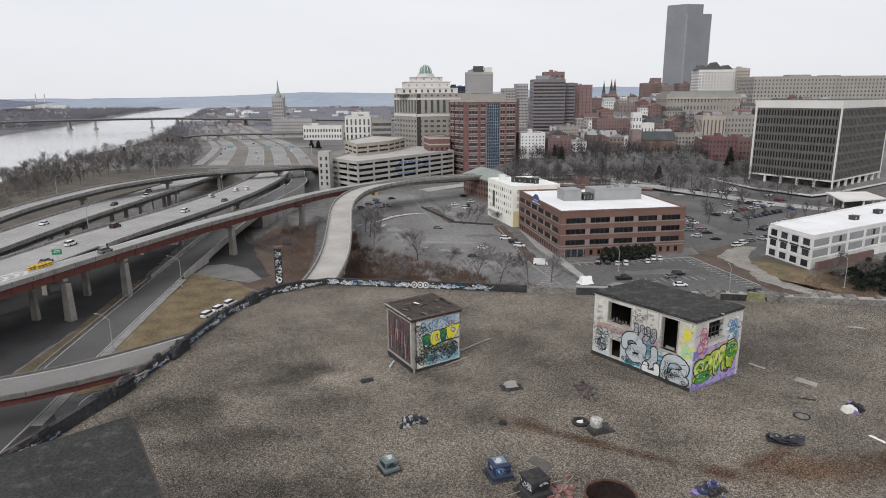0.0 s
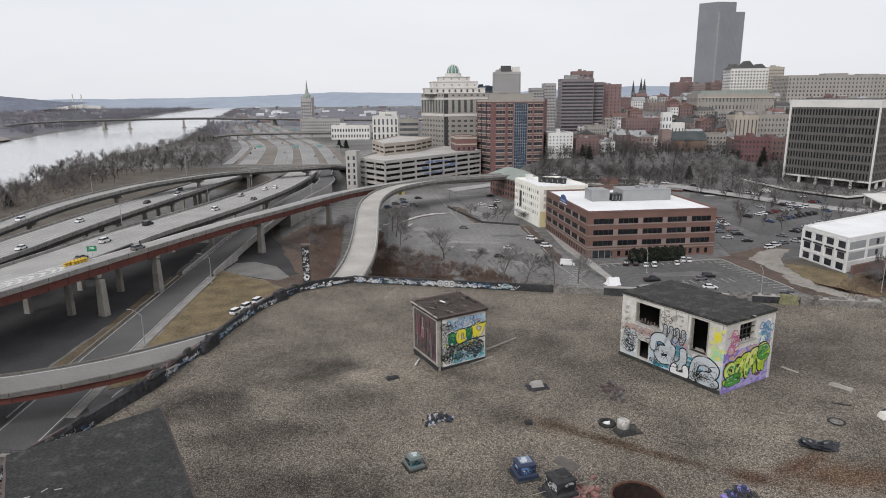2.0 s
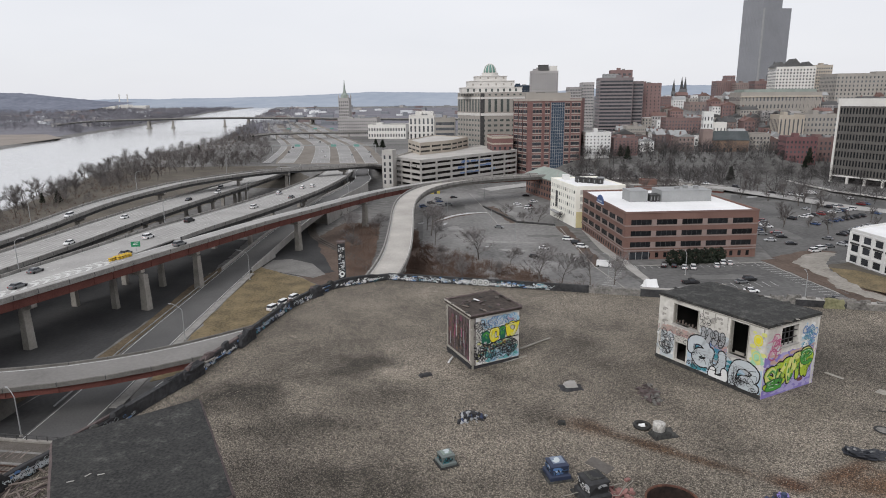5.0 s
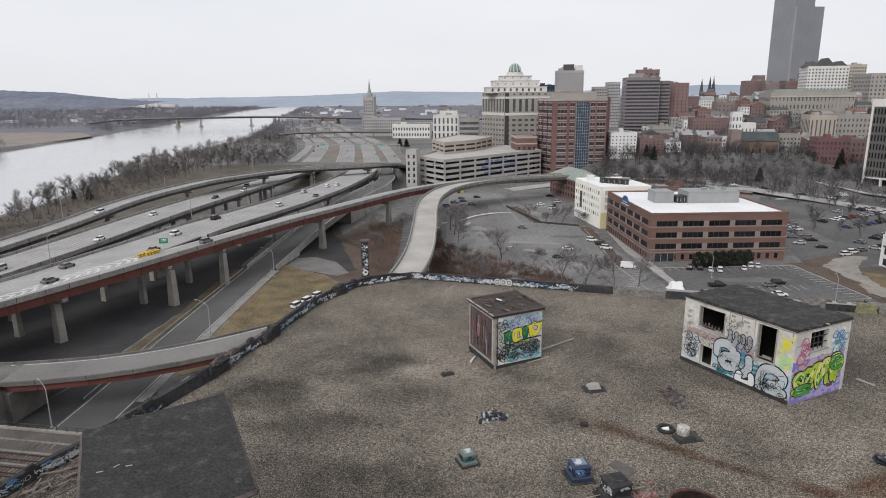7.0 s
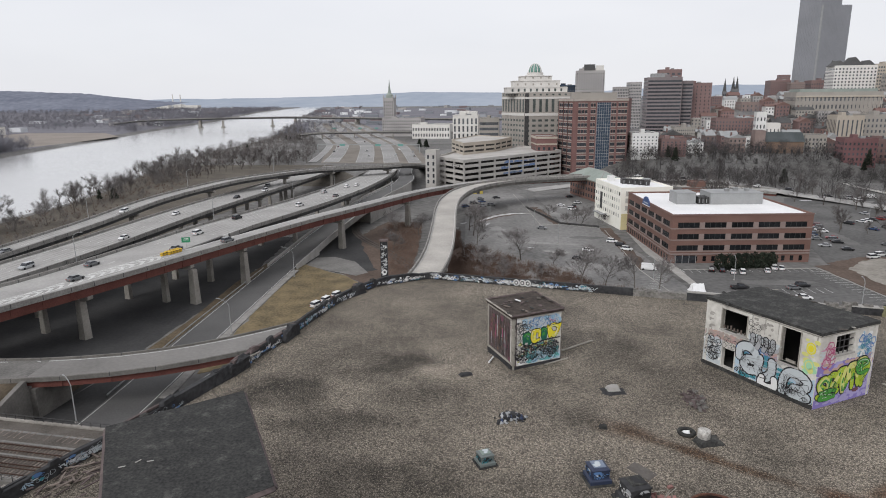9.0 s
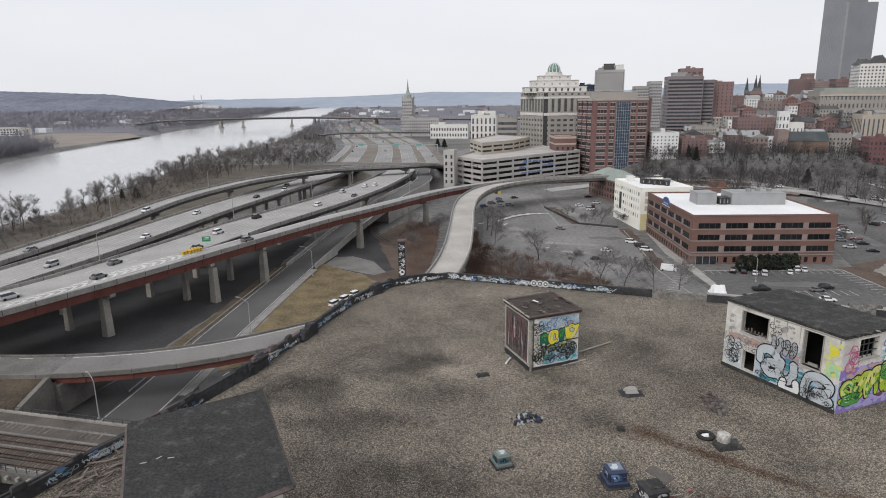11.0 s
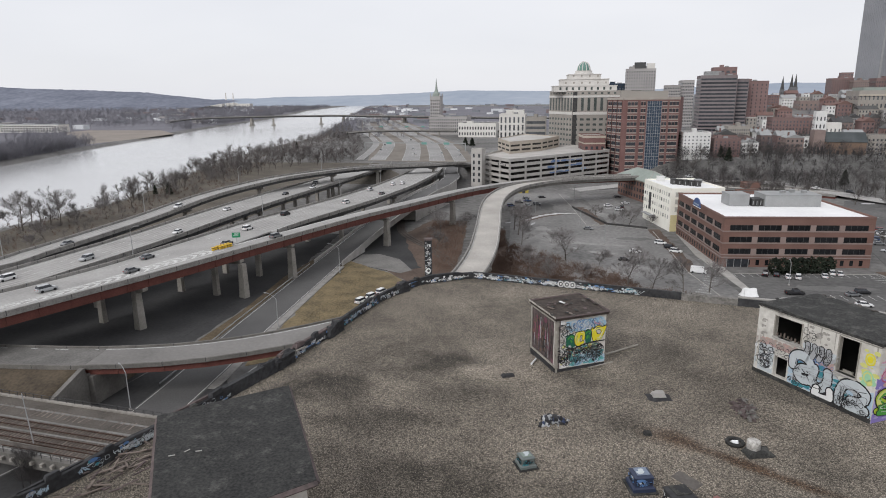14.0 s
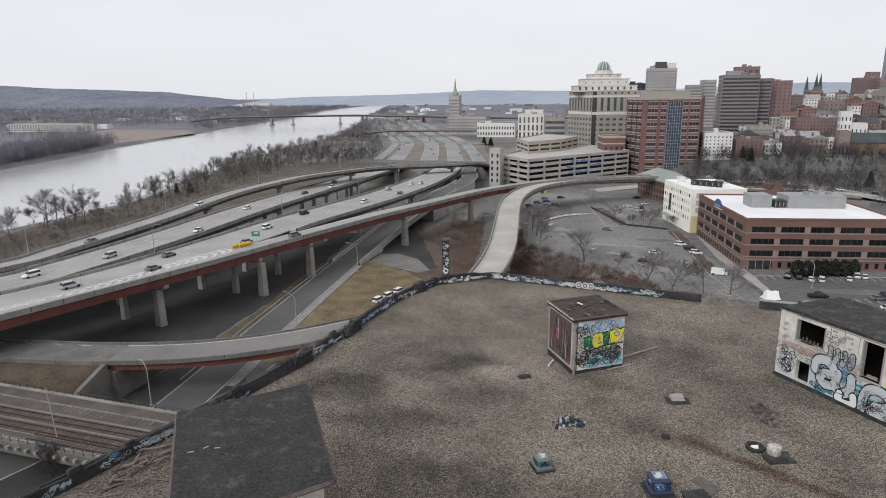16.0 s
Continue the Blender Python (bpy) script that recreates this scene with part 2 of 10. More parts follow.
def dashes(line, off, width, length, gap, z=0.02):
    """Broken lane marks along a line."""
    bm = bmesh.new()
    run, side = 0.0, sides_of(line)
    for i in range(len(line) - 1):
        d = line[i + 1] - line[i]
        n = d.length
        s = -run % (length + gap)
        while s + length <= n:
            p, q = line[i] + d * (s / n) + side[i] * off, line[i] + d * ((s + length) / n) + side[i] * off
            w = side[i] * width / 2
            up = Vector((0, 0, z))
            bm.faces.new([bm.verts.new(v + up) for v in (p - w, p + w, q + w, q - w)])
            s += length + gap
        run += n
    return bm


BOXES = {}


def shared_box(parent, name, w, d, h, m, material, bevel=0.0):
    """A box of w x d x h, its front low left corner at the pose m; alike boxes share one mesh."""
    key = (name, round(w, 3), round(d, 3), round(h, 3), material.name)
    if key not in BOXES:
        BOXES[key] = mesh_of(name, bx(0, w, 0, d, 0, h), material)
    ob = new(name, BOXES[key])
    ob.parent = parent
    ob.matrix_basis = m
    return ob


class Face:
    """One wall of a building: boxes along it from s metres, at height z, standing out from it."""

    def __init__(self, parent, p, q):
        self.parent, base = parent, parent.matrix_basis.inverted()
        self.p = base @ Vector((*p, parent.location.z))
        d = base.to_3x3() @ Vector((q[0] - p[0], q[1] - p[1], 0))
        self.length, self.turn = d.length, math.degrees(math.atan2(d.y, d.x))

    def add(self, name, s0, s1, z0, z1, out, material, into=0.15):
        m = Matrix.Translation(self.p) @ pose(0, 0, 0, 0, 0, self.turn) @ pose(s0, -out, z0)
        return shared_box(self.parent, name, s1 - s0, out + into, z1 - z0, m, material)

    def grid(self, name, z_rows, height, count, width, out=0.06, material=None, a=None, b=None):
        a, b = a if a is not None else 0.0, b if b is not None else self.length
        pitch = (b - a) / count
        for z in z_rows:
            for k in range(count):
                s = a + pitch * (k + 0.5)
                self.add(name, s - width / 2, s + width / 2, z, z + height, out, material or M_GLASS)

    def rows(self, name, z_rows, height, count, width, out=0.06, material=None):
        """Far windows, one mesh for each storey of a wall; storeys alike share it."""
        pitch = self.length / count
        key = (name, round(self.length, 2), round(height, 2), count, round(width, 2), (material or M_GLASS).name)
        if key not in BOXES:
            bm = bmesh.new()
            for k in range(count):
                s = pitch * (k + 0.5)
                box(bm, s - width / 2, s + width / 2, -out, 0.1, 0, height)
            BOXES[key] = mesh_of(name, bm, material or M_GLASS)
        for z in z_rows:
            ob = tagged(new(name, BOXES[key]), kind="stuff")
            ob.parent = self.parent
            ob.matrix_basis = Matrix.Translation(self.p) @ pose(0, 0, 0, 0, 0, self.turn) @ pose(0, 0, z)


# ---- ground, river and far hills ----
def smooth(t):
    t = min(1.0, max(0.0, t))
    return t * t * (3 - 2 * t)


def rise(x, y):
    """The town climbs a hill towards the west; the rest lies level."""
    h = 45 * smooth((y - 400) / 430) * smooth((x - 20) / 200)
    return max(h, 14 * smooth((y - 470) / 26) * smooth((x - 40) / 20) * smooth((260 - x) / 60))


NEAR_SHORE = ((-800, -220), (100, -270), (230, -293), (273, -290), (295, -293), (337, -299), (368, -310), (414, -329), (476, -346), (583, -382), (711, -408), (884, -434), (1030, -470), (1400, -600), (1972, -801), (4686, -1717), (6500, -2300))
FAR_SHORE = ((-800, -500), (100, -480), (450, -543), (682, -630), (934, -708), (1182, -796), (1673, -930), (2842, -1350), (4489, -1750), (5170, -1960), (6500, -2330))


def shore(table, y):
    return float(np.interp(y, [r[0] for r in table], [r[1] for r in table]))


def make_ground():
    bm = bmesh.new()
    ys = [-800, -400, -100, 0, 60, 120, 180, 230, 260, 300] + [330 + 25 * k for k in range(30)] + [1100, 1200, 1350, 1500, 1700, 2000, 2400, 2842, 3400, 4100, 5000, 6500, 9000]
    right = [20, 60, 110] + [150 + 25 * k for k in range(12)] + [460, 500, 600, 700, 850, 1100, 1500, 2500, 4500, 9000]
    rows = []
    for y in ys:
        n, f = shore(NEAR_SHORE, y), shore(FAR_SHORE, y)
        wob = 6 * noise.noise(Vector((y * 0.01, 3.1, 0)))
        n, f = n + wob, min(f - wob, n - 30)
        row = [(-9000, 0), (f - 2500, 0), (f - 800, 0), (f - 200, 0), (f - 12, 0), (f, -3.6), (n, -3.6), (n + 12, 0), (n + 60, 0)]
        row += [(max(x - 250 if x < 150 else x, n + 61 + k), 0) for k, x in enumerate((-90, -40, 0, 40))]
        row += [(max(x, n + 70 + k), 1) for k, x in enumerate(right)]
        rows.append([bm.verts.new((x, y, rise(x, y) if lift else z)) for (x, z), lift in [((a, b if b < 0 else 0), b == 1) for a, b in row]])
    for a, b in zip(rows, rows[1:]):
        for k in range(len(a) - 1):
            bm.faces.new((a[k], a[k + 1], b[k + 1], b[k]))
    return whole("ground", bm, M_PARK, "brown winter ground of a riverside town", "ground", "structure", True)


make_ground()
bm = bmesh.new()
box(bm, -4500, 400, -800, 7500, -3.2, -2.6)
whole("river_water", bm, M_WATER, "wide calm grey river under an overcast sky", "water", "structure")


def ridge(name, y, profile, material, label):
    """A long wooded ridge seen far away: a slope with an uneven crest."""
    bm = bmesh.new()
    lo, mid, hi = [], [], []
    xs = np.linspace(profile[0][0], profile[-1][0], 160)
    for x in xs:
        h = float(np.interp(x, [p[0] for p in profile], [p[1] for p in profile]))
        h += 5 * noise.noise(Vector((x * 0.004, y, 0))) + 3 * noise.noise(Vector((x * 0.03, y, 0)))
        lo.append(bm.verts.new((x, y - 600, -2)))
        mid.append(bm.verts.new((x, y - 250, h * 0.6)))
        hi.append(bm.verts.new((x, y, h)))
    for a, b in ((lo, mid), (mid, hi)):
        for k in range(len(a) - 1):
            bm.faces.new((a[k], a[k + 1], b[k + 1], b[k]))
    return whole(name, bm, material, label, "hills", "structure", True)


ridge("backdrop_far_ridge", 4700, ((-4300, 40), (-3000, 62), (-2300, 62), (-1650, 70), (-1000, 96), (-550, 86), (0, 78), (1200, 118), (2600, 110)), M_HILL, "low wooded ridge on the horizon, haze in its colour")
ridge("backdrop_east_hills", 3600, ((-4600, 190), (-4200, 160), (-3720, 132), (-3260, 118), (-2820, 96), (-2480, 62), (-2350, 50), (-2150, 42)), M_EASTHILL, "wooded hills across the river, haze in their colour")


M_RIVERSIDE = mat("riverside_winter_grass", (0.05, 0.043, 0.035), (0.135, 0.117, 0.094), 0.05, 0.8, 0.95, 0.05, 0.45)
# Dark asphalt, darkened further in colour for the shade under the bridges.
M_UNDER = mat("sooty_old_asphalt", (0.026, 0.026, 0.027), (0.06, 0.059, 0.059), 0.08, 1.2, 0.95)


M_STREETWORN = mat("worn_apron_concrete", (0.11, 0.106, 0.10), (0.23, 0.222, 0.21), 0.15, 1.3, 0.9, 0.01, 0.45)
M_BROWN = mat("brown_verge_grass", (0.045, 0.034, 0.022), (0.15, 0.115, 0.072), 0.2, 1.6, 0.95, 0.06, 0.45)


# ---- roads on the ground ----
def ragged(pts, step=3.0, amp=1.2):
    """The outline with its straight edges broken up as soil and grass break them."""
    out = []
    for a, b in zip(pts, [*pts[1:], pts[0]]):
        d = math.hypot(b[0] - a[0], b[1] - a[1])
        n = max(1, int(d / step))
        for k in range(n):
            x, y = a[0] + (b[0] - a[0]) * k / n, a[1] + (b[1] - a[1]) * k / n
            out.append((x + amp * noise.noise(Vector((x * 0.35, y * 0.35, 1.7))), y + amp * noise.noise(Vector((x * 0.35, y * 0.35, 9.1)))))
    return out


def patch(name, pts, z, material, label, category="road", thick=0.25):
    if material in (M_GRASS, M_SCRUB, M_UNDER, M_RIVERSIDE):
        pts = ragged(pts)
    return whole(name, prism(pts, z - thick, z), material, label, category, "structure")


FAR_YS = (250, 400, 560, 720, 900, 1100, 1350, 1700, 2200, 2900, 3500)
patch("far_bank_ground", [(shore(FAR_SHORE, y) - 22, y) for y in FAR_YS] + [(-4200, 3500), (-2600, 250)], 0.04, M_FARWOOD, "haze-grey wooded ground of the far bank", "ground")
patch("far_plain_ground", [(shore(NEAR_SHORE, y) + 30, y) for y in (1100, 1350, 1700, 2200, 2900, 3500)][::-1] + [(-100, 1150), (1500, 1300), (2200, 3500)], 0.04, M_FARWOOD, "haze-grey built-over far plain", "ground")


def road(name, pts, width, material, label, edge=True, category="road", lanes=()):
    line = curve_points(pts)
    ob = thing(name, 0, 0, 0, 0, label, category, "", "structure")
    part("surface", sweep(line, -width / 2, width / 2, -0.3, 0.0), material, ob)
    if edge:
        for o in (-width / 2 + 0.5, width / 2 - 0.5):
            part("edge_line", sweep(line, o - 0.08, o + 0.08, -0.1, 0.015), M_LINE, ob, "white painted edge line")
    for o in lanes:
        part("lane_marks", dashes(line, o, 0.22, 3.2, 9.0), M_LINE, ob, "broken white lane line")
    return ob, line


# the street that climbs to the motorway
STREET = ((-79, 60, 0.06), (-81.5, 85, 0.06), (-84, 108, 0.06), (-86.3, 125, 0.06), (-88.8, 143, 0.06), (-91, 162, 0.06), (-93.2, 182, 0.1), (-95, 205, 0.7), (-95, 225, 2.3), (-94.3, 250, 4.8), (-92.8, 285, 7.4), (-91, 320, 9.2), (-88.5, 355, 9.9), (-91, 390, 9.8), (-98, 420, 8.4), (-110, 470, 5), (-128, 560, 1))
road("street", STREET, 10.4, M_ASPHALT, "two-lane asphalt street rising to an on-ramp")
line = [p for p in curve_points(STREET) if 106 < p.y < 207]
whole("sidewalk", sweep(line, 5.25, 7.4, -0.2, 0.14), M_BARRIER, "pale concrete sidewalk strip beside the street", "sidewalk", "structure")
rail = thing("guard_rail", 0, 0, 0, 0, "long low steel guard rail beside the street", "guard rail", "", "structure")
part("beam", sweep(line, -5.6, -5.5, 0.5, 0.82), M_GREY, rail)
for p, s in zip(line, sides_of(line)):
    shared_box(rail, "post", 0.14, 0.14, 0.8, pose(p.x - s.x * 5.7, p.y - s.y * 5.7, 0.0), M_DARKSTEEL)
patch("under_viaduct_ground", ((-175, 70), (-96, 70), (-98, 130), (-101, 185), (-112, 260), (-175, 260)), 0.02, M_UNDER, "bare ground below the viaducts, shade in its dark colour", "ground")
patch("under_viaduct_lot", ((-133, 96), (-101, 100), (-103, 150), (-107, 190), (-128, 200), (-134, 150)), 0.05, M_UNDER, "old parking asphalt below the viaduct, coloured dark for shade", "parking lot")
patch("grass_triangle", ((-77.5, 121), (-58, 132), (-57, 165), (-62, 195), (-69, 203), (-79, 208.5), (-89, 215.5), (-91, 211), (-86.9, 187), (-82, 152)), 0.08, M_GRASS, "tan dormant grass between the street and the ramp", "lawn")
# The underpass shade is put into this ground's near-black colour.
patch("track_underpass_ground", ((-89, 216), (-79, 209), (-68, 204), (-61, 212), (-74, 240), (-83, 264), (-98, 300), (-106, 300), (-102, 231)), 0.075, M_UNDER, "ground of a track underpass, coloured dark for shade", "ground")
patch("concrete_apron", ((-88.5, 215), (-79, 209), (-66, 203.5), (-63, 208), (-72, 222), (-82, 228), (-88.5, 226)), 0.09, M_STREETWORN, "worn grey apron beside the underpass", "pavement")
patch("underpass_apron", ((-97, 58), (-66, 58), (-66, 100), (-76, 112), (-84, 124), (-97, 124)), 0.03, M_UNDER, "bare ground below a ramp bridge, coloured dark for shade", "ground")
patch("grass_verge", ((-96.5, 118), (-91.8, 118), (-94.5, 145), (-98.8, 182), (-100.8, 205), (-100.8, 226), (-104.5, 226), (-103.6, 190), (-98.6, 155)), 0.07, M_BROWN, "dry grass verge beside the street", "lawn")
patch("scrub_slope", ((-28, 150), (40, 170), (30, 192), (15.5, 203), (7, 215), (-8, 230), (-25, 244), (-36, 252), (-42, 284), (-44, 280), (-42, 250), (-36, 200)), 0.06, M_SCRUB, "brown scrub slope", "ground")
patch("scrub_verge", ((-88, 222), (-46, 180), (-52, 240), (-62, 300), (-80, 300)), 0.06, M_SCRUB, "bare ground beside the ramp", "ground")
patch("parking_lot_large", ((-34, 236), (-6, 205), (37, 190), (44, 201), (34, 250), (22, 296), (4, 303), (-5, 352), (-22, 400), (-52, 400), (-45, 330), (-37, 270)), 0.08, M_LOT, "worn grey asphalt parking lot, nearly empty", "parking lot")
M_LOTD = mat("darker_lot_asphalt", (0.055, 0.054, 0.053), (0.155, 0.151, 0.147), 0.04, 0.6, 0.9, 0.02, 0.45)
patch("parking_lot_brick_office", ((40, 170), (96, 172), (104, 180), (101, 197), (92.5, 234), (46, 226), (47, 201)), 0.09, M_LOTD, "asphalt parking lot before the brick office", "parking lot")
patch("parking_lot_side", ((98, 240), (112, 224), (122, 240), (140, 250), (200, 290), (214, 372), (184, 404), (134, 398), (112, 330)), 0.07, M_LOTD, "busy asphalt parking lot", "parking lot")
patch("riverfront_lot", ((-118, 560), (-88, 545), (-70, 600), (-66, 700), (-110, 760), (-140, 700)), 0.28, M_LOT, "pale riverfront parking lot", "parking lot")
patch("parking_lot_upper", ((5, 306), (22, 300), (22, 326), (14, 350), (8, 395), (-12, 395), (-3, 352)), 0.09, M_LOT, "asphalt parking strip beside the white building", "parking lot")
road("town_street", ((-15, 415, 0.15), (30, 447, 1.4), (70, 462, 2.2), (100, 457, 2.7), (122, 438, 2.6), (140, 408, 1.8), (161, 383, 1.0), (190, 345, 0.5), (260, 300, 0.4)), 12, M_DECK, "pale worn town street past the park")

M_TRACK = mat("packed_gravel", (0.15, 0.137, 0.118), (0.36, 0.335, 0.30), 0.15, 1.0, 0.95, 0.02, 0.45)
patch("dry_lawn", ((112, 229), (119.5, 225), (127, 214.5), (124, 203), (124, 190), (116, 192), (110, 205)), 0.11, M_GRASS, "patchy tan lawn before the depot", "lawn")
patch("bare_bank", ((124, 205), (128, 213), (160, 231), (172, 205), (150, 175), (126, 174), (122, 188)), 0.1, M_BROWN, "bare brown bank below the depot", "ground")
whole("gravel_track", prism(ragged([(120, 252), (112, 247), (103, 234), (104, 224), (105.5, 215), (102.8, 203), (107, 194), (113, 186.5), (121, 177.5), (140, 166), (160, 156), (163, 161), (141, 173), (126, 183), (116, 192), (110.5, 201), (110, 214), (111.5, 228), (118.5, 242), (125, 250)], 1.5, 1.5), -0.1, 0.15), M_TRACK, "pale ragged track of packed gravel", "track", "structure")

patch("under_highway_ground", ((-272, 235), (-262, 180), (-175, 100), (-175, 260), (-175, 420), (-120, 420), (-200, 560), (-352, 545), (-318, 440), (-296, 380), (-281, 330), (-274, 280)), 0.02, M_RIVERSIDE, "dry riverside ground", "ground")


# ---- viaducts ----
M_STAINED = mat("stained_dark_concrete", (0.085, 0.08, 0.074), (0.19, 0.18, 0.165), 0.3, 2.5, 0.9)
def viaduct(name, pts, width, label, deck=M_DECK, girder=M_RED, barrier=(True, True), lanes=(), edges=(), piers=(), girder_depth=1.5, columns=2, thick=0.8, footing=0.0, wall=0.85, rails=M_BARRIER, worn=True, offset=1.2):
    """An elevated road: deck, parapets, steel girders and piers at given steps along the line."""
    line = curve_points(pts)
    ob = thing(name, 0, 0, 0, 0, label, "viaduct", "", "structure")
    h = width / 2
    part("deck", sweep(line, -h, h, -0.45, 0.0), deck, ob)
    for o, keep in ((-1, barrier[0]), (1, barrier[1])):
        if keep:
            a, b = sorted((o * (h + 0.05), o * (h - 0.4)))
            rail = part("parapet", sweep(line, a, b, -0.5, wall), rails, ob, "stained concrete parapet")
            bm = bmesh.new()
            for p, s in list(zip(line, sides_of(line)))[::1]:
                m = Matrix.Translation(p + s * (o * (h - 0.17))) @ Matrix.Rotation(math.atan2(s.y, s.x), 4, "Z")
                box(bm, -0.26, 0.26, -0.07, 0.07, -0.3, wall + 0.012, m)
            part("joint_row", bm, M_DARKSTEEL, rail, "dark open joints")
    if girder:
        for o in np.linspace(-h + 0.7, h - 0.7, max(2, int(width / 3.2))):
            part("girder", sweep(line, o - 0.22, o + 0.22, -0.45 - girder_depth, -0.45), girder, ob, "rust-red steel girder")
        # stiffeners on the outer girder
        side = sides_of(line)
        bm = bmesh.new()
        for p, s in zip(line, side):
            m = Matrix.Translation(p + s * (h - 0.46) + Vector((0, 0, -0.45 - girder_depth))) @ Matrix.Rotation(math.atan2(s.y, s.x), 4, "Z")
            box(bm, 0, 0.14, -0.09, 0.09, 0.1, girder_depth - 0.1, m)
        part("stiffener_row", bm, girder, ob)
    tracks = [(a + b) / 2 for a, b in zip((edges[0], *lanes), (*lanes, edges[-1]))] if worn and len(edges) > 1 else []
    for o in tracks:
        for q in (-0.9, 0.9):
            part("wheel_track", sweep(line, o + q - 0.5, o + q + 0.5, -0.1, 0.006), M_WORN, ob, "dull wheel-worn strip")
    for o in edges:
        part("edge_line", sweep(line, o - 0.1, o + 0.1, -0.1, 0.015), M_LINE, ob, "white painted line")
    for o in lanes:
        part("lane_marks", dashes(line, o, 0.2, 3.2, 9.0), M_LINE, ob, "broken white lane line")
    if piers:
        fine = curve_points(pts, 0.8)
        side = sides_of(fine)
        for px, py, ground, *shift in piers:
            i = min(range(len(fine)), key=lambda k: (fine[k].x - px) ** 2 + (fine[k].y - py) ** 2)
            c, s = fine[i], side[i]
            turn = math.degrees(math.atan2(s.y, s.x))
            top = c.z - 0.45 - girder_depth
            pier = part("pier", bmesh.new(), M_PIER, ob)
            pier.matrix_basis = pose(c.x, c.y, ground, 0, 0, turn)
            hh = top - ground
            bm = bmesh.new()
            ends = (-h + 0.3, h - 0.3)
            for sx in (0,):
                lo = [bm.verts.new((x, y, z)) for x, y, z in ((ends[0] + 1.6, -0.75, hh - 1.5), (ends[1] - 1.6, -0.75, hh - 1.5), (ends[1], -0.75, hh - 0.8), (ends[1], -0.75, hh), (ends[0], -0.75, hh), (ends[0], -0.75, hh - 0.8))]
                hi = [bm.verts.new((v.co.x, 0.75, v.co.z)) for v in lo]
                bm.faces.new(lo)
                bm.faces.new(hi[::-1])
                for k in range(6):
                    bm.faces.new((lo[(k + 1) % 6], lo[k], hi[k], hi[(k + 1) % 6]))
            part("cap", bm, M_PIER, pier)
            for x in (np.linspace(ends[0] + 1.9, ends[1] - 1.9, columns) if columns > 1 else shift or (offset,)):
                bm = bmesh.new()
                lo = [bm.verts.new((x + sx * thick * 1.12, sy * thick * 0.95, -0.5)) for sx, sy in ((-1, -1), (1, -1), (1, 1), (-1, 1))]
                hi = [bm.verts.new((x + sx * thick * 0.82, sy * thick * 0.75, hh - 1.35)) for sx, sy in ((-1, -1), (1, -1), (1, 1), (-1, 1))]
                for k in range(4):
                    bm.faces.new((lo[k], lo[(k + 1) % 4], hi[(k + 1) % 4], hi[k]))
                bm.faces.new(hi)
                part("column", bm, M_PIER, pier)
            if footing:
                part("footing", bx(-h * 0.95, h * 0.95, -footing, footing, -2, 2.6), M_PIER, pier)
    return ob, line


NEAR_RAMP = ((-147, 50, 14.8), (-134.5, 85, 14.8), (-125.5, 112, 14.8), (-117.2, 138, 14.8), (-112.8, 153, 14.8), (-107.8, 172, 14.8), (-101.6, 195, 14.8), (-93.4, 224, 14.8), (-88.2, 239, 14.8), (-81.6, 257, 14.8), (-74.4, 278, 14.8), (-66.6, 300, 14.7), (-58, 319, 14.4), (-44.5, 341, 14.1), (-28, 358, 13.95), (-10, 371, 13.7), (20, 389, 12.95))
viaduct("near_viaduct", NEAR_RAMP, 8.6, "elevated concrete ramp on rust-red steel girders", lanes=(), edges=(-3.6, 3.6), barrier=(False, True), girder_depth=2.3,
        columns=1, thick=1.1, offset=2.9,
        piers=((-131, 95, 0), (-117.6, 137, 0, -0.2), (-108.8, 168.5, 0, 3.9), (-102.6, 191, 0, 3.0), (-86.4, 243.5, 0), (-70, 291, 0)))
SOUTH_ROAD = ((-150, 50, 14.8), (-138, 90, 14.8), (-127.5, 120, 14.8), (-122.7, 140, 14.8), (-120.8, 160, 14.8), (-118.7, 183, 14.8), (-116.4, 211, 14.8), (-111.6, 245, 14.5), (-109, 272, 14.0), (-108, 297, 13.5), (-108.2, 325, 12.6), (-110.5, 365, 11.5), (-114.5, 409, 10.2), (-122, 450, 8.4), (-134, 488, 4.8), (-148, 526, 1.6), (-160, 560, -0.3), (-174, 600, -1.2))
SOUTH_JOINED = ((-150, 62, 14.788), (-139.5, 90, 14.788), (-129, 120, 14.788), (-124.2, 140, 14.788), (-122.3, 160, 14.788), (-120.2, 183, 14.788), (-119.2, 196, 14.788))
viaduct("south_viaduct", SOUTH_JOINED, 18.0, "elevated motorway carriageway before a ramp leaves it", lanes=(-4.6, -1.0), edges=(-8,), barrier=(True, False), girder=M_DARKSTEEL,
        piers=((-134, 100, 0), (-123, 137, 0), (-119.8, 168.5, 0), (-118, 191, 0)), columns=2)
viaduct("south_viaduct", ((-117.7, 196.05, 14.8), *SOUTH_ROAD[6:]), 21.0, "elevated four-lane motorway carriageway", lanes=(-3.7, 0, 3.7), edges=(-7.6, 7.6), girder=M_DARKSTEEL,
        piers=((-112, 243, 0), (-108, 300, 0), (-109, 345, 0)), columns=2)
NORTH_ROAD = ((-172, 80, 13.4), (-152.8, 122, 13.4), (-150.4, 140, 13.4), (-149.8, 160, 13.4), (-150, 185, 13.4), (-151.4, 214, 13.4), (-152.8, 250, 13.3), (-153.4, 285, 13.0), (-154.4, 320, 12.4), (-157, 386, 11.2), (-163, 432, 10), (-172, 470, 6.0), (-184, 515, 1.8), (-197, 560, -0.4), (-208, 600, -1.2))
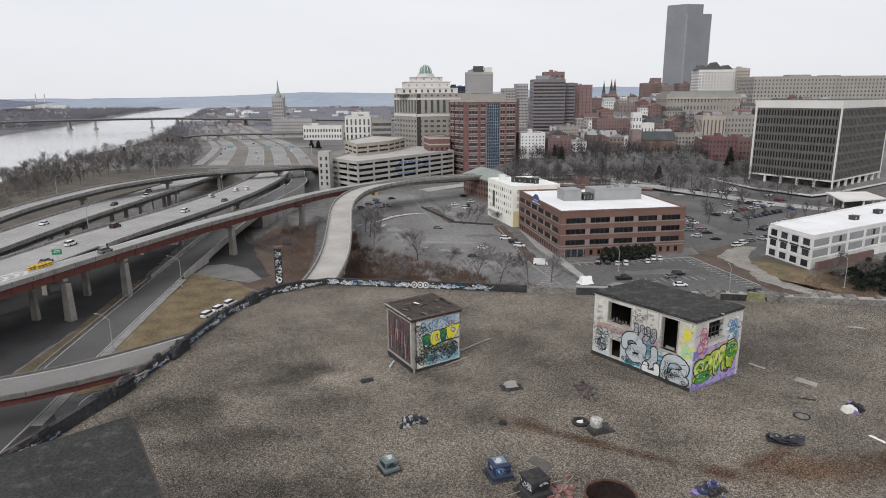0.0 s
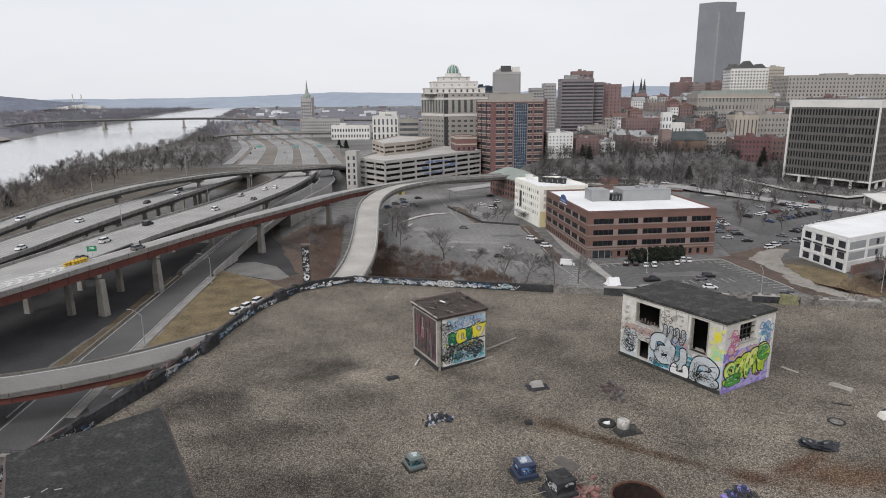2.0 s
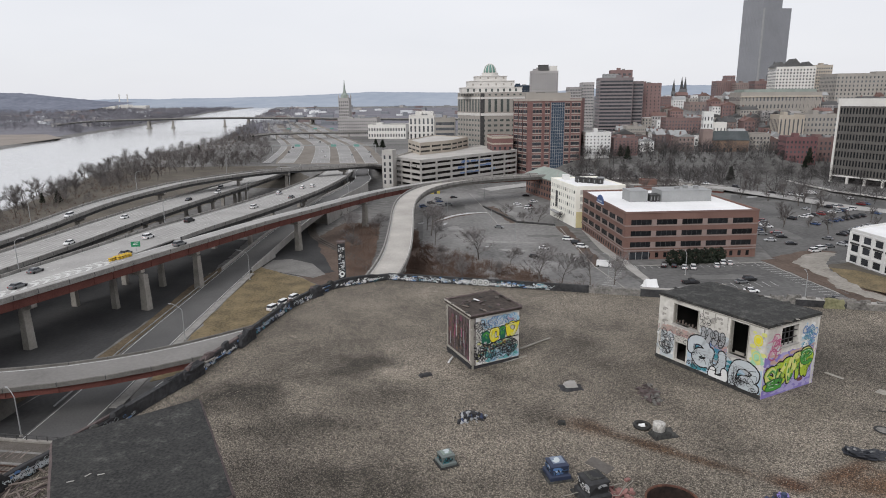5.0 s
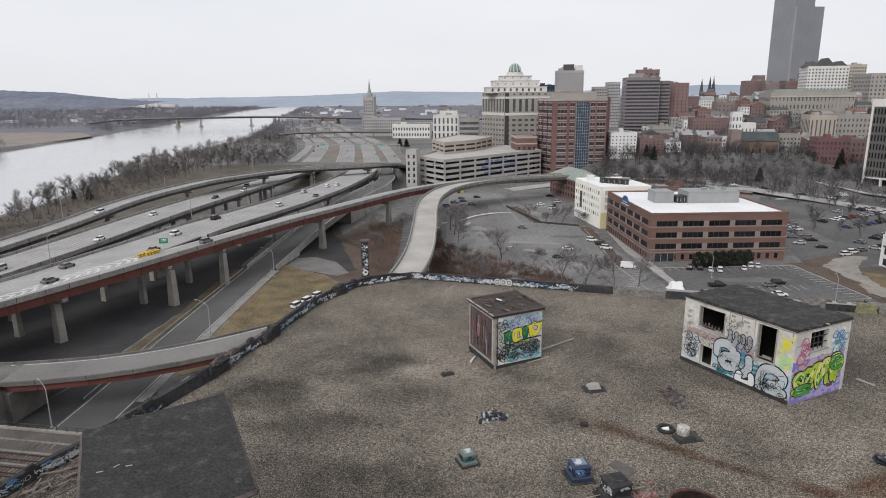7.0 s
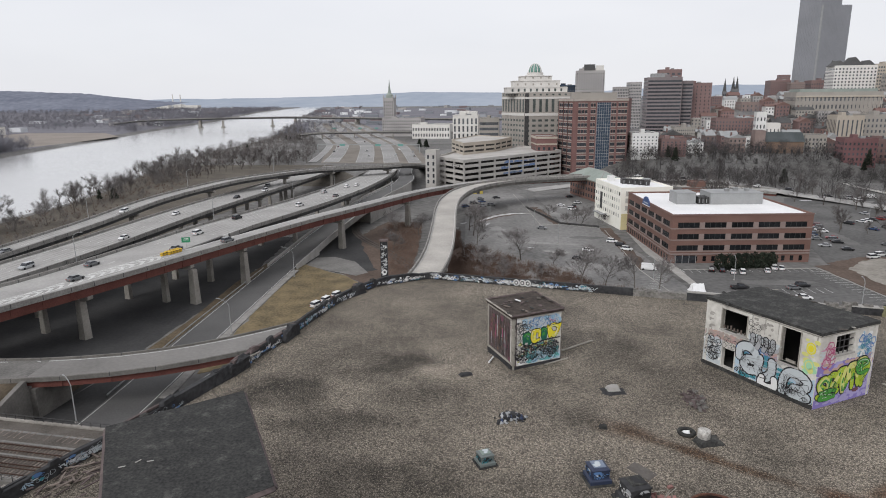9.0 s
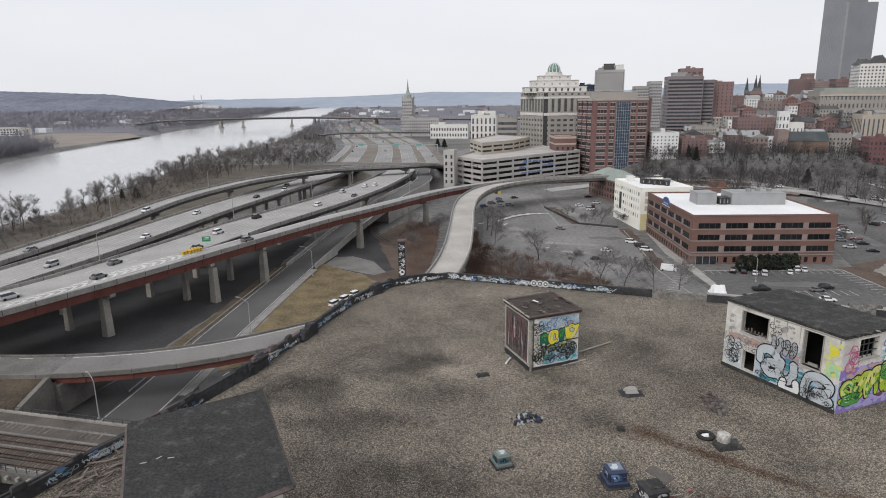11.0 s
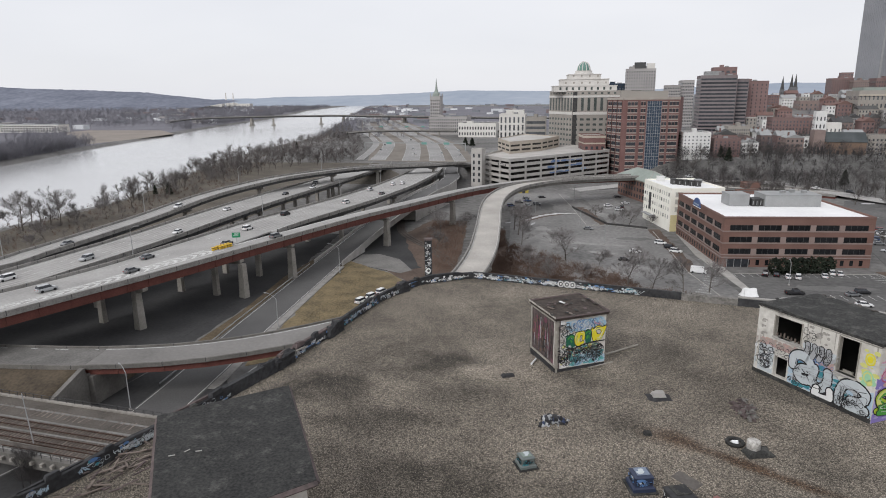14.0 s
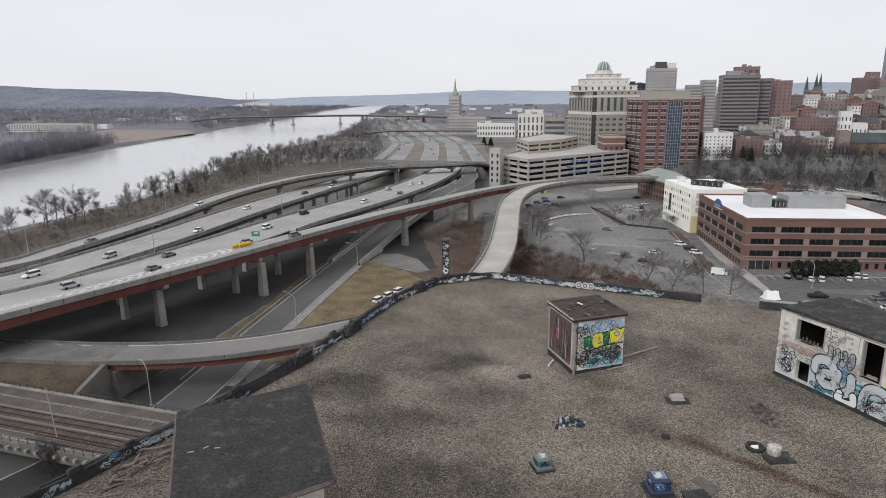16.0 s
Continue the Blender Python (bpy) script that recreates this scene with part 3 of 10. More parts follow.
viaduct("north_viaduct", NORTH_ROAD, 18.6, "elevated motorway carriageway with a concrete parapet", lanes=(-3.6, 0.2, 4.0), edges=(-7.4, 7.6), girder=M_DARKSTEEL,
        piers=((-158, 110, 0), (-150, 150, 0), (-149, 200, 0), (-151, 250, 0), (-152.5, 300, 0), (-152.5, 345, 0)), columns=3)
RIVER_RAMP = ((-196, 84, 14), (-168.5, 134, 14), (-168.3, 154, 14), (-168.5, 178, 14.6), (-169.5, 208, 15.4), (-173, 253, 16.8), (-167.2, 293, 18.2), (-160.6, 318, 18.5), (-148, 361, 17.5), (-136.8, 380.5, 16.8), (-123.3, 397, 16), (-109.5, 413.5, 15.2), (-99.5, 428, 14.6), (-97, 450, 11.5), (-102, 500, 5.5), (-112, 545, 1.0), (-124, 600, -1.2))
viaduct("river_ramp", RIVER_RAMP, 9.6, "curving elevated ramp that crosses over the motorway", lanes=(0,), edges=(-4, 4), girder=M_DARKSTEEL,
        piers=((-168.5, 180, 0), (-172, 232, 0), (-168, 288, 0), (-153, 345, 0), (-137, 380, 0), (-109, 413, 0)), columns=1, girder_depth=1.3)
CURVE_RAMP = ((-47, 142, 8), (-38.5, 160.5, 8.3), (-36.2, 180, 9), (-37, 205, 10), (-41, 238, 11.2), (-45.4, 270, 12.3), (-46.8, 295, 13.1), (-43.5, 320, 13.8), (-33.5, 342, 14), (-18, 360, 14), (0, 374, 13.7), (20, 388, 13.0))
viaduct("curved_ramp", CURVE_RAMP, 9.6, "pale concrete single-lane ramp curving round", M_RAMP, girder=M_STAINED, worn=False, edges=(-4.1, 4.1), piers=((-40, 155, 0), (-37, 190, 0), (-44, 240, 0), (-51.5, 285, 0)), columns=2)
LOW_RAMP = ((-152, 100, 5.0), (-134, 100, 6.4), (-118, 100.4, 7.3), (-102, 101.8, 7.9), (-86, 106.8, 8), (-73, 114.5, 8), (-61.5, 125, 8), (-47.05, 141.9, 8))
M_LOWDECK = mat("worn_ramp_deck", (0.14, 0.134, 0.127), (0.23, 0.22, 0.21), 0.08, 1.4, 0.9)
viaduct("low_ramp", LOW_RAMP, 10.2, "worn grey ramp bridge over a street on red girders", M_LOWDECK, edges=(-4.1,), piers=((-61, 125, 0),), columns=2, girder_depth=1.4, wall=0.4, rails=M_STAINED)


# Brown grass, darkened in its colour for the viaduct's shade.
M_SLOPE = mat("damp_brown_grass", (0.035, 0.028, 0.021), (0.115, 0.09, 0.062), 0.18, 1.6, 0.95, 0.08, 0.45)


def ramp_fill():
    """The earth that carries the ramp up to its bridge, sloping down on both sides, held by an abutment and a wing wall."""
    line = [p for p in curve_points(LOW_RAMP, 3.0) if p.x < -98.4]
    bm = bmesh.new()
    rows = []
    for i, p in enumerate(line):
        w = 0.7 * noise.noise(Vector((p.x * 0.2, 0, 0)))
        rows.append([bm.verts.new((p.x, y, z)) for y, z in ((87.0, 0), (87.0 + w, 4.9), (90.5 + w, 5.6 + 0.4 * w), (p.y - 5.6, p.z - 0.55), (p.y + 5.6, p.z - 0.55), (p.y + 9, p.z - 3.4 + w), (p.y + 14, 0))])
    for a, b in zip(rows, rows[1:]):
        for k in range(7):
            bm.faces.new((a[k], a[(k + 1) % 7], b[(k + 1) % 7], b[k]))
    bm.faces.new(rows[0][::-1])
    bm.faces.new(rows[-1])
    bmesh.ops.recalc_face_normals(bm, faces=bm.faces[:])
    whole("ramp_slope", bm, M_SLOPE, "brown grassy earth slope below a ramp", "ground", "structure", True)
    bm = bmesh.new()
    outline = ((88.5, 0), (107.5, 0), (107.5, 5.2), (106.4, 6.5), (97.2, 6.5), (97.0, 7.95), (96.4, 7.95), (89.0, 5.2), (88.5, 5.0))
    a, b = [bm.verts.new((-97.9, y, z)) for y, z in outline], [bm.verts.new((-98.9, y, z)) for y, z in outline]
    bm.faces.new(a)
    bm.faces.new(b[::-1])
    for k in range(len(outline)):
        q = (k + 1) % len(outline)
        bm.faces.new((a[q], a[k], b[k], b[q]))
    bmesh.ops.recalc_face_normals(bm, faces=bm.faces[:])
    wall = thing("ramp_abutment", 0, 0, 0, 0, "stained concrete abutment with a sloping wing wall", "abutment", "", "structure")
    part("wing_wall", bm, M_STAINED, wall)
    part("bearing_shelf", bx(-97.9, -96.6, 97.4, 106.2, 0, 6.1), M_STAINED, wall)
    part("approach_slab", sweep([p for p in curve_points(LOW_RAMP, 2.0) if p.x < -99], -4.6, 4.6, -0.1, 0.012), mat("patched_approach_asphalt", (0.075, 0.072, 0.068), (0.19, 0.182, 0.172), 0.22, 2.2, 0.9, 0.01, 0.45), wall, "patched asphalt approach to the bridge")


ramp_fill()


viaduct("town_overpass", ((20, 391, 13.0), (45, 395, 9), (75, 408, 4.6), (105, 424, 2.6), (135, 412, 1.6)), 16, "approach road into the town", M_RAMP, edges=(-7, 7))


GORE = ((-135.5, 90, 0.8), (-128.8, 108, 1.8), (-124.8, 119, 2.6), (-121.8, 129, 3.4), (-119.8, 141, 4.2), (-117.0, 153, 4.8), (-114.0, 164, 5.2), (-112.8, 168.5, 5.4))


def gore():
    """The painted chevrons between the motorway and the leaving ramp."""
    ob = thing("gore_area", 0, 0, 0, 0, "painted gore with white chevrons between motorway and ramp", "road", "", "structure")
    mid = curve_points([(x, y, 14.806) for x, y, w in GORE], 1.0)
    wide = [float(np.interp(p.y, [g[1] for g in GORE], [g[2] for g in GORE])) for p in mid]
    side = sides_of(mid)
    for o in (-0.5, 0.5):
        part("gore_line", sweep([p + s * w * o for p, s, w in zip(mid, side, wide)], -0.14, 0.14, -0.05, 0.008), M_LINE, ob, "solid white line")
    for i in range(3, len(mid) - 2, 3):
        p, s, w = mid[i], side[i], wide[i]
        d = (mid[i + 1] - mid[i - 1]).normalized()
        bm = bmesh.new()
        arm = [p + s * w * q + d * o for q, o in ((-0.47, -2.2), (-0.2, -0.3), (0.0, 0.5), (0.2, -0.3), (0.47, -2.2))]
        for a, b in zip(arm, arm[1:]):
            bm.faces.new([bm.verts.new(c + Vector((0, 0, 0.006))) for c in (a, b, b + d * 1.35, a + d * 1.35)])
        part("chevron", bm, M_LINE, ob, "white painted chevron")
    return mid


GORE_LINE = gore()

patch("track_verge", ((99, 242), (101, 214), (104, 196), (112, 184), (124, 176), (132, 180), (118, 194), (109.5, 206), (109, 226), (118, 244), (126, 252), (118, 256)), 0.11, M_SCRUB, "muddy brown edges of a gravel track", "ground")
patch("lot_verge", ((92.7, 237), (101.3, 199), (104.5, 181), (110, 186), (103, 198), (101, 214), (103, 231), (99, 240)), 0.1, M_SCRUB, "brown planted verge beside a lot", "ground")
patch("depot_lawn", ((112, 203), (127, 212), (122, 236), (113, 232)), 0.1, M_RIVERSIDE, "dry lawn beside the depot", "lawn")
patch("depot_bank", ((129, 211), (150, 172), (200, 180), (200, 250), (165, 230)), 0.1, M_SCRUB, "brown brushy bank below the depot", "ground")


def old_track():
    """A disused track that runs under the viaduct."""
    ob = thing("disused_track", 0, 0, 0, 0, "disused dark railway track in the scrub", "railway track", "", "structure")
    line = curve_points(((-96, 300, 0.1), (-85, 268, 0.1), (-62.4, 237, 0.1), (-46.6, 212, 0.1), (-30, 184, 0.1)), 5)
    part("track_bed", sweep(line, -1.9, 1.9, -0.15, 0.06), M_BALLAST, ob)
    for o in (-0.75, 0.75):
        part("rail", sweep(line, o - 0.09, o + 0.09, 0.05, 0.25), M_RAIL, ob)


old_track()

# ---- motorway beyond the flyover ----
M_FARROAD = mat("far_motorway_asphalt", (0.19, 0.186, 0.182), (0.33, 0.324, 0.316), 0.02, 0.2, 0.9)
FAR_LINE = ((-172, 580), (-201, 686), (-236, 800), (-290, 930), (-322, 1000), (-442, 1290), (-566, 1600), (-620, 1740), (-860, 2300))
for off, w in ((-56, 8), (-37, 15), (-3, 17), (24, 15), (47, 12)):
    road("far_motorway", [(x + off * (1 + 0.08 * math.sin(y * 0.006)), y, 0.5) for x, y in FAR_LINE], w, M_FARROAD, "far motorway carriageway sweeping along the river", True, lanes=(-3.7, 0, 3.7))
viaduct("far_cross_bridge", ((-372, 905, 7), (-345, 915, 9), (-300, 935, 9), (-230, 950, 9), (-120, 955, 8)), 10, "far road bridge over the motorway", girder=M_DARKSTEEL, piers=((-340, 917, 0), (-296, 936, 0), (-240, 949, 0)))
viaduct("river_bridge", ((-960, 1295, 9), (-900, 1308, 15), (-774, 1330, 18), (-617, 1410, 18), (-500, 1420, 16), (-380, 1400, 15), (-200, 1330, 15), (0, 1300, 15)), 18, "long girder bridge across the river", girder=M_DARKSTEEL, girder_depth=3.0, columns=2, thick=2.6, footing=5.0,
        piers=((-776, 1329, -3), (-733, 1351, -3), (-637, 1400, -3), (-588, 1415, -3), (-440, 1410, 0), (-330, 1385, 0)))

patch("far_motorway_apron", ((-112, 575), (-143, 690), (-178, 800), (-234, 930), (-374, 1290), (-512, 1603), (-800, 2250), (-910, 2250), (-680, 1740), (-500, 1290), (-376, 1000), (-345, 930), (-291, 800), (-252, 686), (-216, 575)), 0.3, mat("far_verges", (0.12, 0.105, 0.088), (0.24, 0.215, 0.19), 0.03, 0.15, 0.95), "grey verges between the far carriageways", "ground")
works = thing("riverside_works", -1150, 985, 0, 5, "long pale works building across the river", "building")
part("wall", bx(0, 165, 0, 30, -0.5, 14), M_CREAM, works)
part("roof", bx(-0.5, 165.5, -0.5, 30.5, 14, 14.8), M_GREY, works)
for _z in (2.0, 6.0, 10.0):
    bm = bmesh.new()
    for _k in range(27):
        box(bm, 2 + _k * 6, 6 + _k * 6, -0.15, 0.1, _z, _z + 2.4)
    tagged(part("glazing", bm, M_GLASS, works), kind="stuff")
patch("tan_field", ((-990, 1082), (-826, 1082), (-722, 978), (-694, 856), (-684, 742), (-983, 1005)), 0.1, mat("pale_dry_field", (0.19, 0.165, 0.145), (0.29, 0.255, 0.225), 0.02, 0.2, 0.95), "pale dry field across the river", "field")

# ---- railway bridge ----
def railway():
    ob = thing("railway_bridge", -90, 79.2, 0, -2.0, "old railway bridge with rusty tracks on brown ballast", "railway bridge", "", "structure")
    part("ballast_bed", bx(-60, 62, -7.2, 8.0, 4.6, 5.5), M_BALLAST, ob)
    part("north_edge", bx(-60, 22, 7.6, 8.2, 3.4, 5.8), M_PIER, ob)
    part("south_edge", bx(-60, 16, -8.0, -7.3, 3.6, 5.62), M_STAINED, ob, "pale stained bridge edge")
    part("walkway", bx(-60, 16, -7.3, -6.3, 5.5, 5.56), M_BARRIER, ob, "pale concrete walkway")
    for y, x1 in ((-7.8, 14), (8.0, 20)):
        rail = part("guard_rail", bx(-60, x1, y - 0.04, y + 0.04, 6.55, 6.63), M_DARKSTEEL, ob)
        part("mid_rail", bx(-60, x1, y - 0.03, y + 0.03, 6.1, 6.15), M_DARKSTEEL, rail)
        for x in np.arange(-36, x1, 1.9):
            shared_box(rail, "post", 0.09, 0.09, 1.05, pose(x, y - 0.04, 5.6), M_DARKSTEEL)
    for x in np.arange(-40, 14, 2.0):
        shared_box(ob, "bracket", 0.5, 0.7, 0.5, pose(x, -8.6, 4.6), M_PIER)
    for y, x0 in ((0.1, -46), (-3.3, -46), (-5.6, 8)):
        track = part("track", bx(x0 - 10, 40, y - 0.78, y - 0.68, 5.6, 5.8), M_RAIL, ob, "rusty steel rails on wooden ties")
        part("rail", bx(x0 - 10, 40, y + 0.68, y + 0.78, 5.6, 5.8), M_RAIL, track)
        for x in np.arange(x0, 34, 0.72):
            shared_box(track, "tie", 0.26, 2.5, 0.1, pose(x, y - 1.25, 5.52, 0, 0, random.uniform(-2, 2)), M_TIE)
    for y0, y1 in ((-5.0, -4.75), (-1.75, -1.35), (1.5, 2.0), (4.6, 5.1)):
        part("gravel_strip", bx(-60, 40, y0, y1, 5.45, 5.53), M_STREETWORN, ob, "pale grey gravel between the tracks")
    # the bed of a lifted track, its old ties lying in it
    for x in np.arange(-26, 26, 1.15):
        if random.random() < 0.8:
            shared_box(ob, "tie", 0.22, 2.3, 0.08, pose(x, 3.0 + random.uniform(-0.2, 0.2), 5.46, 0, 0, random.uniform(-9, 9)), M_TIE)
    part("abutment", bx(22, 62, -7, 7.6, 0, 4.6), M_CONC, ob)
    part("abutment", bx(-60, -34, -7, 7.6, 0, 4.6), M_CONC, ob)
    for y in (-7.2, -2.5, 2, 6.6):
        part("bridge_girder", bx(-34, 22, y, y + 0.5, 3.2, 4.6), M_DARKSTEEL, ob)


railway()
road("underpass_street", ((-112, 30, 0.05), (-104, 55, 0.05), (-98, 75, 0.05), (-94, 95, 0.05)), 11, M_ASPHALT, "dark street below the railway bridge")


# ---- the old warehouse under the camera: its gravel roof ----
ROOF_Z = 48.0
ROOF_EDGE = ((-19.5, 5), (-16.6, 13.0), (-15.5, 17.0), (-14.5, 20.6), (-13.9, 23.3), (-13.55, 26.0), (-13.1, 28.6), (-12.85, 31.0), (-12.5, 34.2), (-11.8, 36.9), (-10.45, 39.2), (-9.0, 40.1), (-8.0, 40.5))
ROOF_FRONT = ((-8.0, 40.5), (-1.7, 39.6), (4.0, 38.7), (9.2, 37.9), (15.7, 37.0), (25.4, 35.5), (46, 32.2))


def gravel_material():
    m = mat("roof_gravel", (0.168, 0.145, 0.118), (0.335, 0.292, 0.238), 0.12, 20.0, 0.95, 0.0, 0.35)
    n, l = m.node_tree.nodes, m.node_tree.links
    p = n["Principled BSDF"]
    base = p.inputs["Base Color"].links[0].from_socket
    geo = n.new("ShaderNodeNewGeometry")
    cells = n.new("ShaderNodeTexVoronoi")
    cells.inputs["Scale"].default_value = 23.0
    l.new(geo.outputs["Position"], cells.inputs["Vector"])
    bw = n.new("ShaderNodeSeparateColor")
    l.new(cells.outputs["Color"], bw.inputs["Color"])
    tone = n.new("ShaderNodeMapRange")
    tone.inputs["To Min"].default_value, tone.inputs["To Max"].default_value = 0.4, 1.75
    l.new(bw.outputs["Red"], tone.inputs["Value"])
    gap = n.new("ShaderNodeMapRange")
    gap.inputs["From Max"].default_value, gap.inputs["To Min"].default_value, gap.inputs["To Max"].default_value = 0.62, 1.35, 0.4
    l.new(cells.outputs["Distance"], gap.inputs["Value"])
    speck = n.new("ShaderNodeMath")
    speck.operation = "MULTIPLY"
    l.new(tone.outputs["Result"], speck.inputs[0])
    l.new(gap.outputs["Result"], speck.inputs[1])
    mul = n.new("ShaderNodeVectorMath")
    mul.operation = "SCALE"
    l.new(base, mul.inputs[0])
    l.new(speck.outputs["Value"], mul.inputs["Scale"])
    out = mul.outputs["Vector"]
    # mid-scale mottling of moss and grit
    mid = n.new("ShaderNodeTexNoise")
    mid.inputs["Scale"].default_value, mid.inputs["Detail"].default_value, mid.inputs["Roughness"].default_value = 0.36, 7.0, 0.62
    l.new(geo.outputs["Position"], mid.inputs["Vector"])
    mott = n.new("ShaderNodeMapRange")
    mott.inputs["From Min"].default_value, mott.inputs["From Max"].default_value = 0.3, 0.7
    mott.inputs["To Min"].default_value, mott.inputs["To Max"].default_value = 0.62, 1.34
    l.new(mid.outputs["Fac"], mott.inputs["Value"])
    mul2 = n.new("ShaderNodeVectorMath")
    mul2.operation = "SCALE"
    l.new(out, mul2.inputs[0])
    l.new(mott.outputs["Result"], mul2.inputs["Scale"])
    out = mul2.outputs["Vector"]
    # old damp stains and a rust trail, each with its own outline
    wob = n.new("ShaderNodeTexNoise")
    wob.inputs["Scale"].default_value, wob.inputs["Detail"].default_value = 0.9, 4.0
    l.new(geo.outputs["Position"], wob.inputs["Vector"])
    spots = ((-6.8, 26.7, 1.5, 1.7, 0, 0.26), (-5.6, 27.0, 1.3, 0.8, 0, 0.5), (-10.6, 23.4, 1.8, 1.8, 10, 0.40), (-8.2, 20.6, 2.9, 1.1, 5, 0.34), (-6.6, 21.3, 1.8, 0.8, 10, 0.5), (-4.8, 24.1, 1.9, 1.2, 0, 0.55), (-8.4, 25.5, 1.5, 0.9, 20, 0.52), (-5.3, 18.0, 2.2, 1.1, 0, 0.42), (-9.1, 28.0, 1.5, 1.5, 0, 0.66), (-12.1, 22.6, 1.3, 1.6, 0, 0.5), (-3.4, 16.9, 3.6, 1.6, 0, 0.42), (-10.6, 26.0, 1.2, 3.4, 0, 0.75),
             (0.0, 26.0, 2.6, 0.7, -32, 0.55), (1.5, 22.4, 1.4, 0.9, -20, 0.6), (1.0, 30.6, 2.0, 2.2, 20, 0.62), (3.4, 30.5, 1.6, 2.4, 20, 0.7), (14.6, 28.5, 2.4, 4.2, -25, 0.55), (18.2, 30.8, 2.4, 2.0, 0, 0.66), (-1.8, 34, 5, 2.4, -10, 0.85))
    for x, y, rx, ry, turn, dark in spots:
        mp = n.new("ShaderNodeMapping")
        mp.vector_type = "TEXTURE"
        mp.inputs["Location"].default_value = (x, y, ROOF_Z)
        mp.inputs["Rotation"].default_value = (0, 0, radians(turn))
        mp.inputs["Scale"].default_value = (rx, ry, 50)
        l.new(geo.outputs["Position"], mp.inputs["Vector"])
        ln = n.new("ShaderNodeVectorMath")
        ln.operation = "LENGTH"
        l.new(mp.outputs["Vector"], ln.inputs[0])
        add = n.new("ShaderNodeMath")
        add.operation = "MULTIPLY_ADD"
        add.inputs[1].default_value = 1.5
        l.new(wob.outputs["Fac"], add.inputs[0])
        l.new(ln.outputs["Value"], add.inputs[2])
        fall = n.new("ShaderNodeMapRange")
        fall.interpolation_type = "SMOOTHSTEP"
        fall.inputs["From Min"].default_value, fall.inputs["From Max"].default_value = 0.75, 2.15
        fall.inputs["To Min"].default_value, fall.inputs["To Max"].default_value = 0.12 + dark * 0.8, 1.0
        l.new(add.outputs["Value"], fall.inputs["Value"])
        sc = n.new("ShaderNodeVectorMath")
        sc.operation = "SCALE"
        l.new(out, sc.inputs[0])
        l.new(fall.outputs["Result"], sc.inputs["Scale"])
        out = sc.outputs["Vector"]
    for x, y, rx, ry, turn, col in ((5.5, 20.45, 3.9, 0.42, -29, (0.46, 0.34, 0.27)), (3.0, 21.9, 1.6, 0.9, -25, (0.66, 0.56, 0.5)), (9.0, 18.75, 1.0, 0.6, -25, (0.5, 0.33, 0.26)), (12.4, 18.9, 3.6, 1.2, 8, (0.64, 0.46, 0.35)), (11.2, 19.7, 1.6, 0.5, 35, (0.6, 0.43, 0.34)), (16.5, 19.6, 4.0, 0.7, 5, (0.6, 0.47, 0.38))):
        mp = n.new("ShaderNodeMapping")
        mp.vector_type = "TEXTURE"
        mp.inputs["Location"].default_value = (x, y, ROOF_Z)
        mp.inputs["Rotation"].default_value = (0, 0, radians(turn))
        mp.inputs["Scale"].default_value = (rx, ry, 50)
        l.new(geo.outputs["Position"], mp.inputs["Vector"])
        ln = n.new("ShaderNodeVectorMath")
        ln.operation = "LENGTH"
        l.new(mp.outputs["Vector"], ln.inputs[0])
        add = n.new("ShaderNodeMath")
        add.operation = "MULTIPLY_ADD"
        add.inputs[1].default_value = 1.2
        l.new(wob.outputs["Fac"], add.inputs[0])
        l.new(ln.outputs["Value"], add.inputs[2])
        fall = n.new("ShaderNodeMapRange")
        fall.interpolation_type = "SMOOTHSTEP"
        fall.inputs["From Min"].default_value, fall.inputs["From Max"].default_value = 0.8, 1.7
        fall.inputs["To Min"].default_value, fall.inputs["To Max"].default_value = 1.0, 0.0
        l.new(add.outputs["Value"], fall.inputs["Value"])
        mx = n.new("ShaderNodeMix")
        mx.data_type, mx.blend_type = "RGBA", "MULTIPLY"
        mx.inputs[7].default_value = (*col, 1)
        l.new(fall.outputs["Result"], mx.inputs[0])
        l.new(out, mx.inputs[6])
        out = mx.outputs[2]
    l.new(out, p.inputs["Base Color"])
    bmp = n.new("ShaderNodeBump")
    bmp.inputs["Strength"].default_value, bmp.inputs["Distance"].default_value = 0.7, 0.04
    l.new(cells.outputs["Distance"], bmp.inputs["Height"])
    l.new(bmp.outputs["Normal"], p.inputs["Normal"])
    return m


M_GRAVEL = gravel_material()
M_PARAPET = mat("black_painted_parapet", (0.012, 0.012, 0.013), (0.06, 0.06, 0.063), 0.9, 6.0, 0.8, 0.01, 0.5)


def tar_material(name, a, b, bare):
    """Old roofing tar, scuffed to pale grey where it is bare."""
    m = mat(name, a, b, 0.9, 14.0, 0.92, 0.02, 0.68)
    n, l = m.node_tree.nodes, m.node_tree.links
    p = n["Principled BSDF"]
    base = p.inputs["Base Color"].links[0].from_socket
    geo, noi, cut, mx = n.new("ShaderNodeNewGeometry"), n.new("ShaderNodeTexNoise"), n.new("ShaderNodeMapRange"), n.new("ShaderNodeMix")
    noi.inputs["Scale"].default_value, noi.inputs["Detail"].default_value, noi.inputs["Roughness"].default_value = 1.7, 10.0, 0.8
    cut.inputs["From Min"].default_value, cut.inputs["From Max"].default_value, cut.inputs["To Max"].default_value = bare - 0.04, bare + 0.16, 0.45
    mx.data_type = "RGBA"
    mx.inputs[7].default_value = (0.21, 0.205, 0.19, 1)
    l.new(geo.outputs["Position"], noi.inputs["Vector"])
    l.new(noi.outputs["Fac"], cut.inputs["Value"])
    l.new(cut.outputs["Result"], mx.inputs[0])
    l.new(base, mx.inputs[6])
    l.new(mx.outputs[2], p.inputs["Base Color"])
    return m


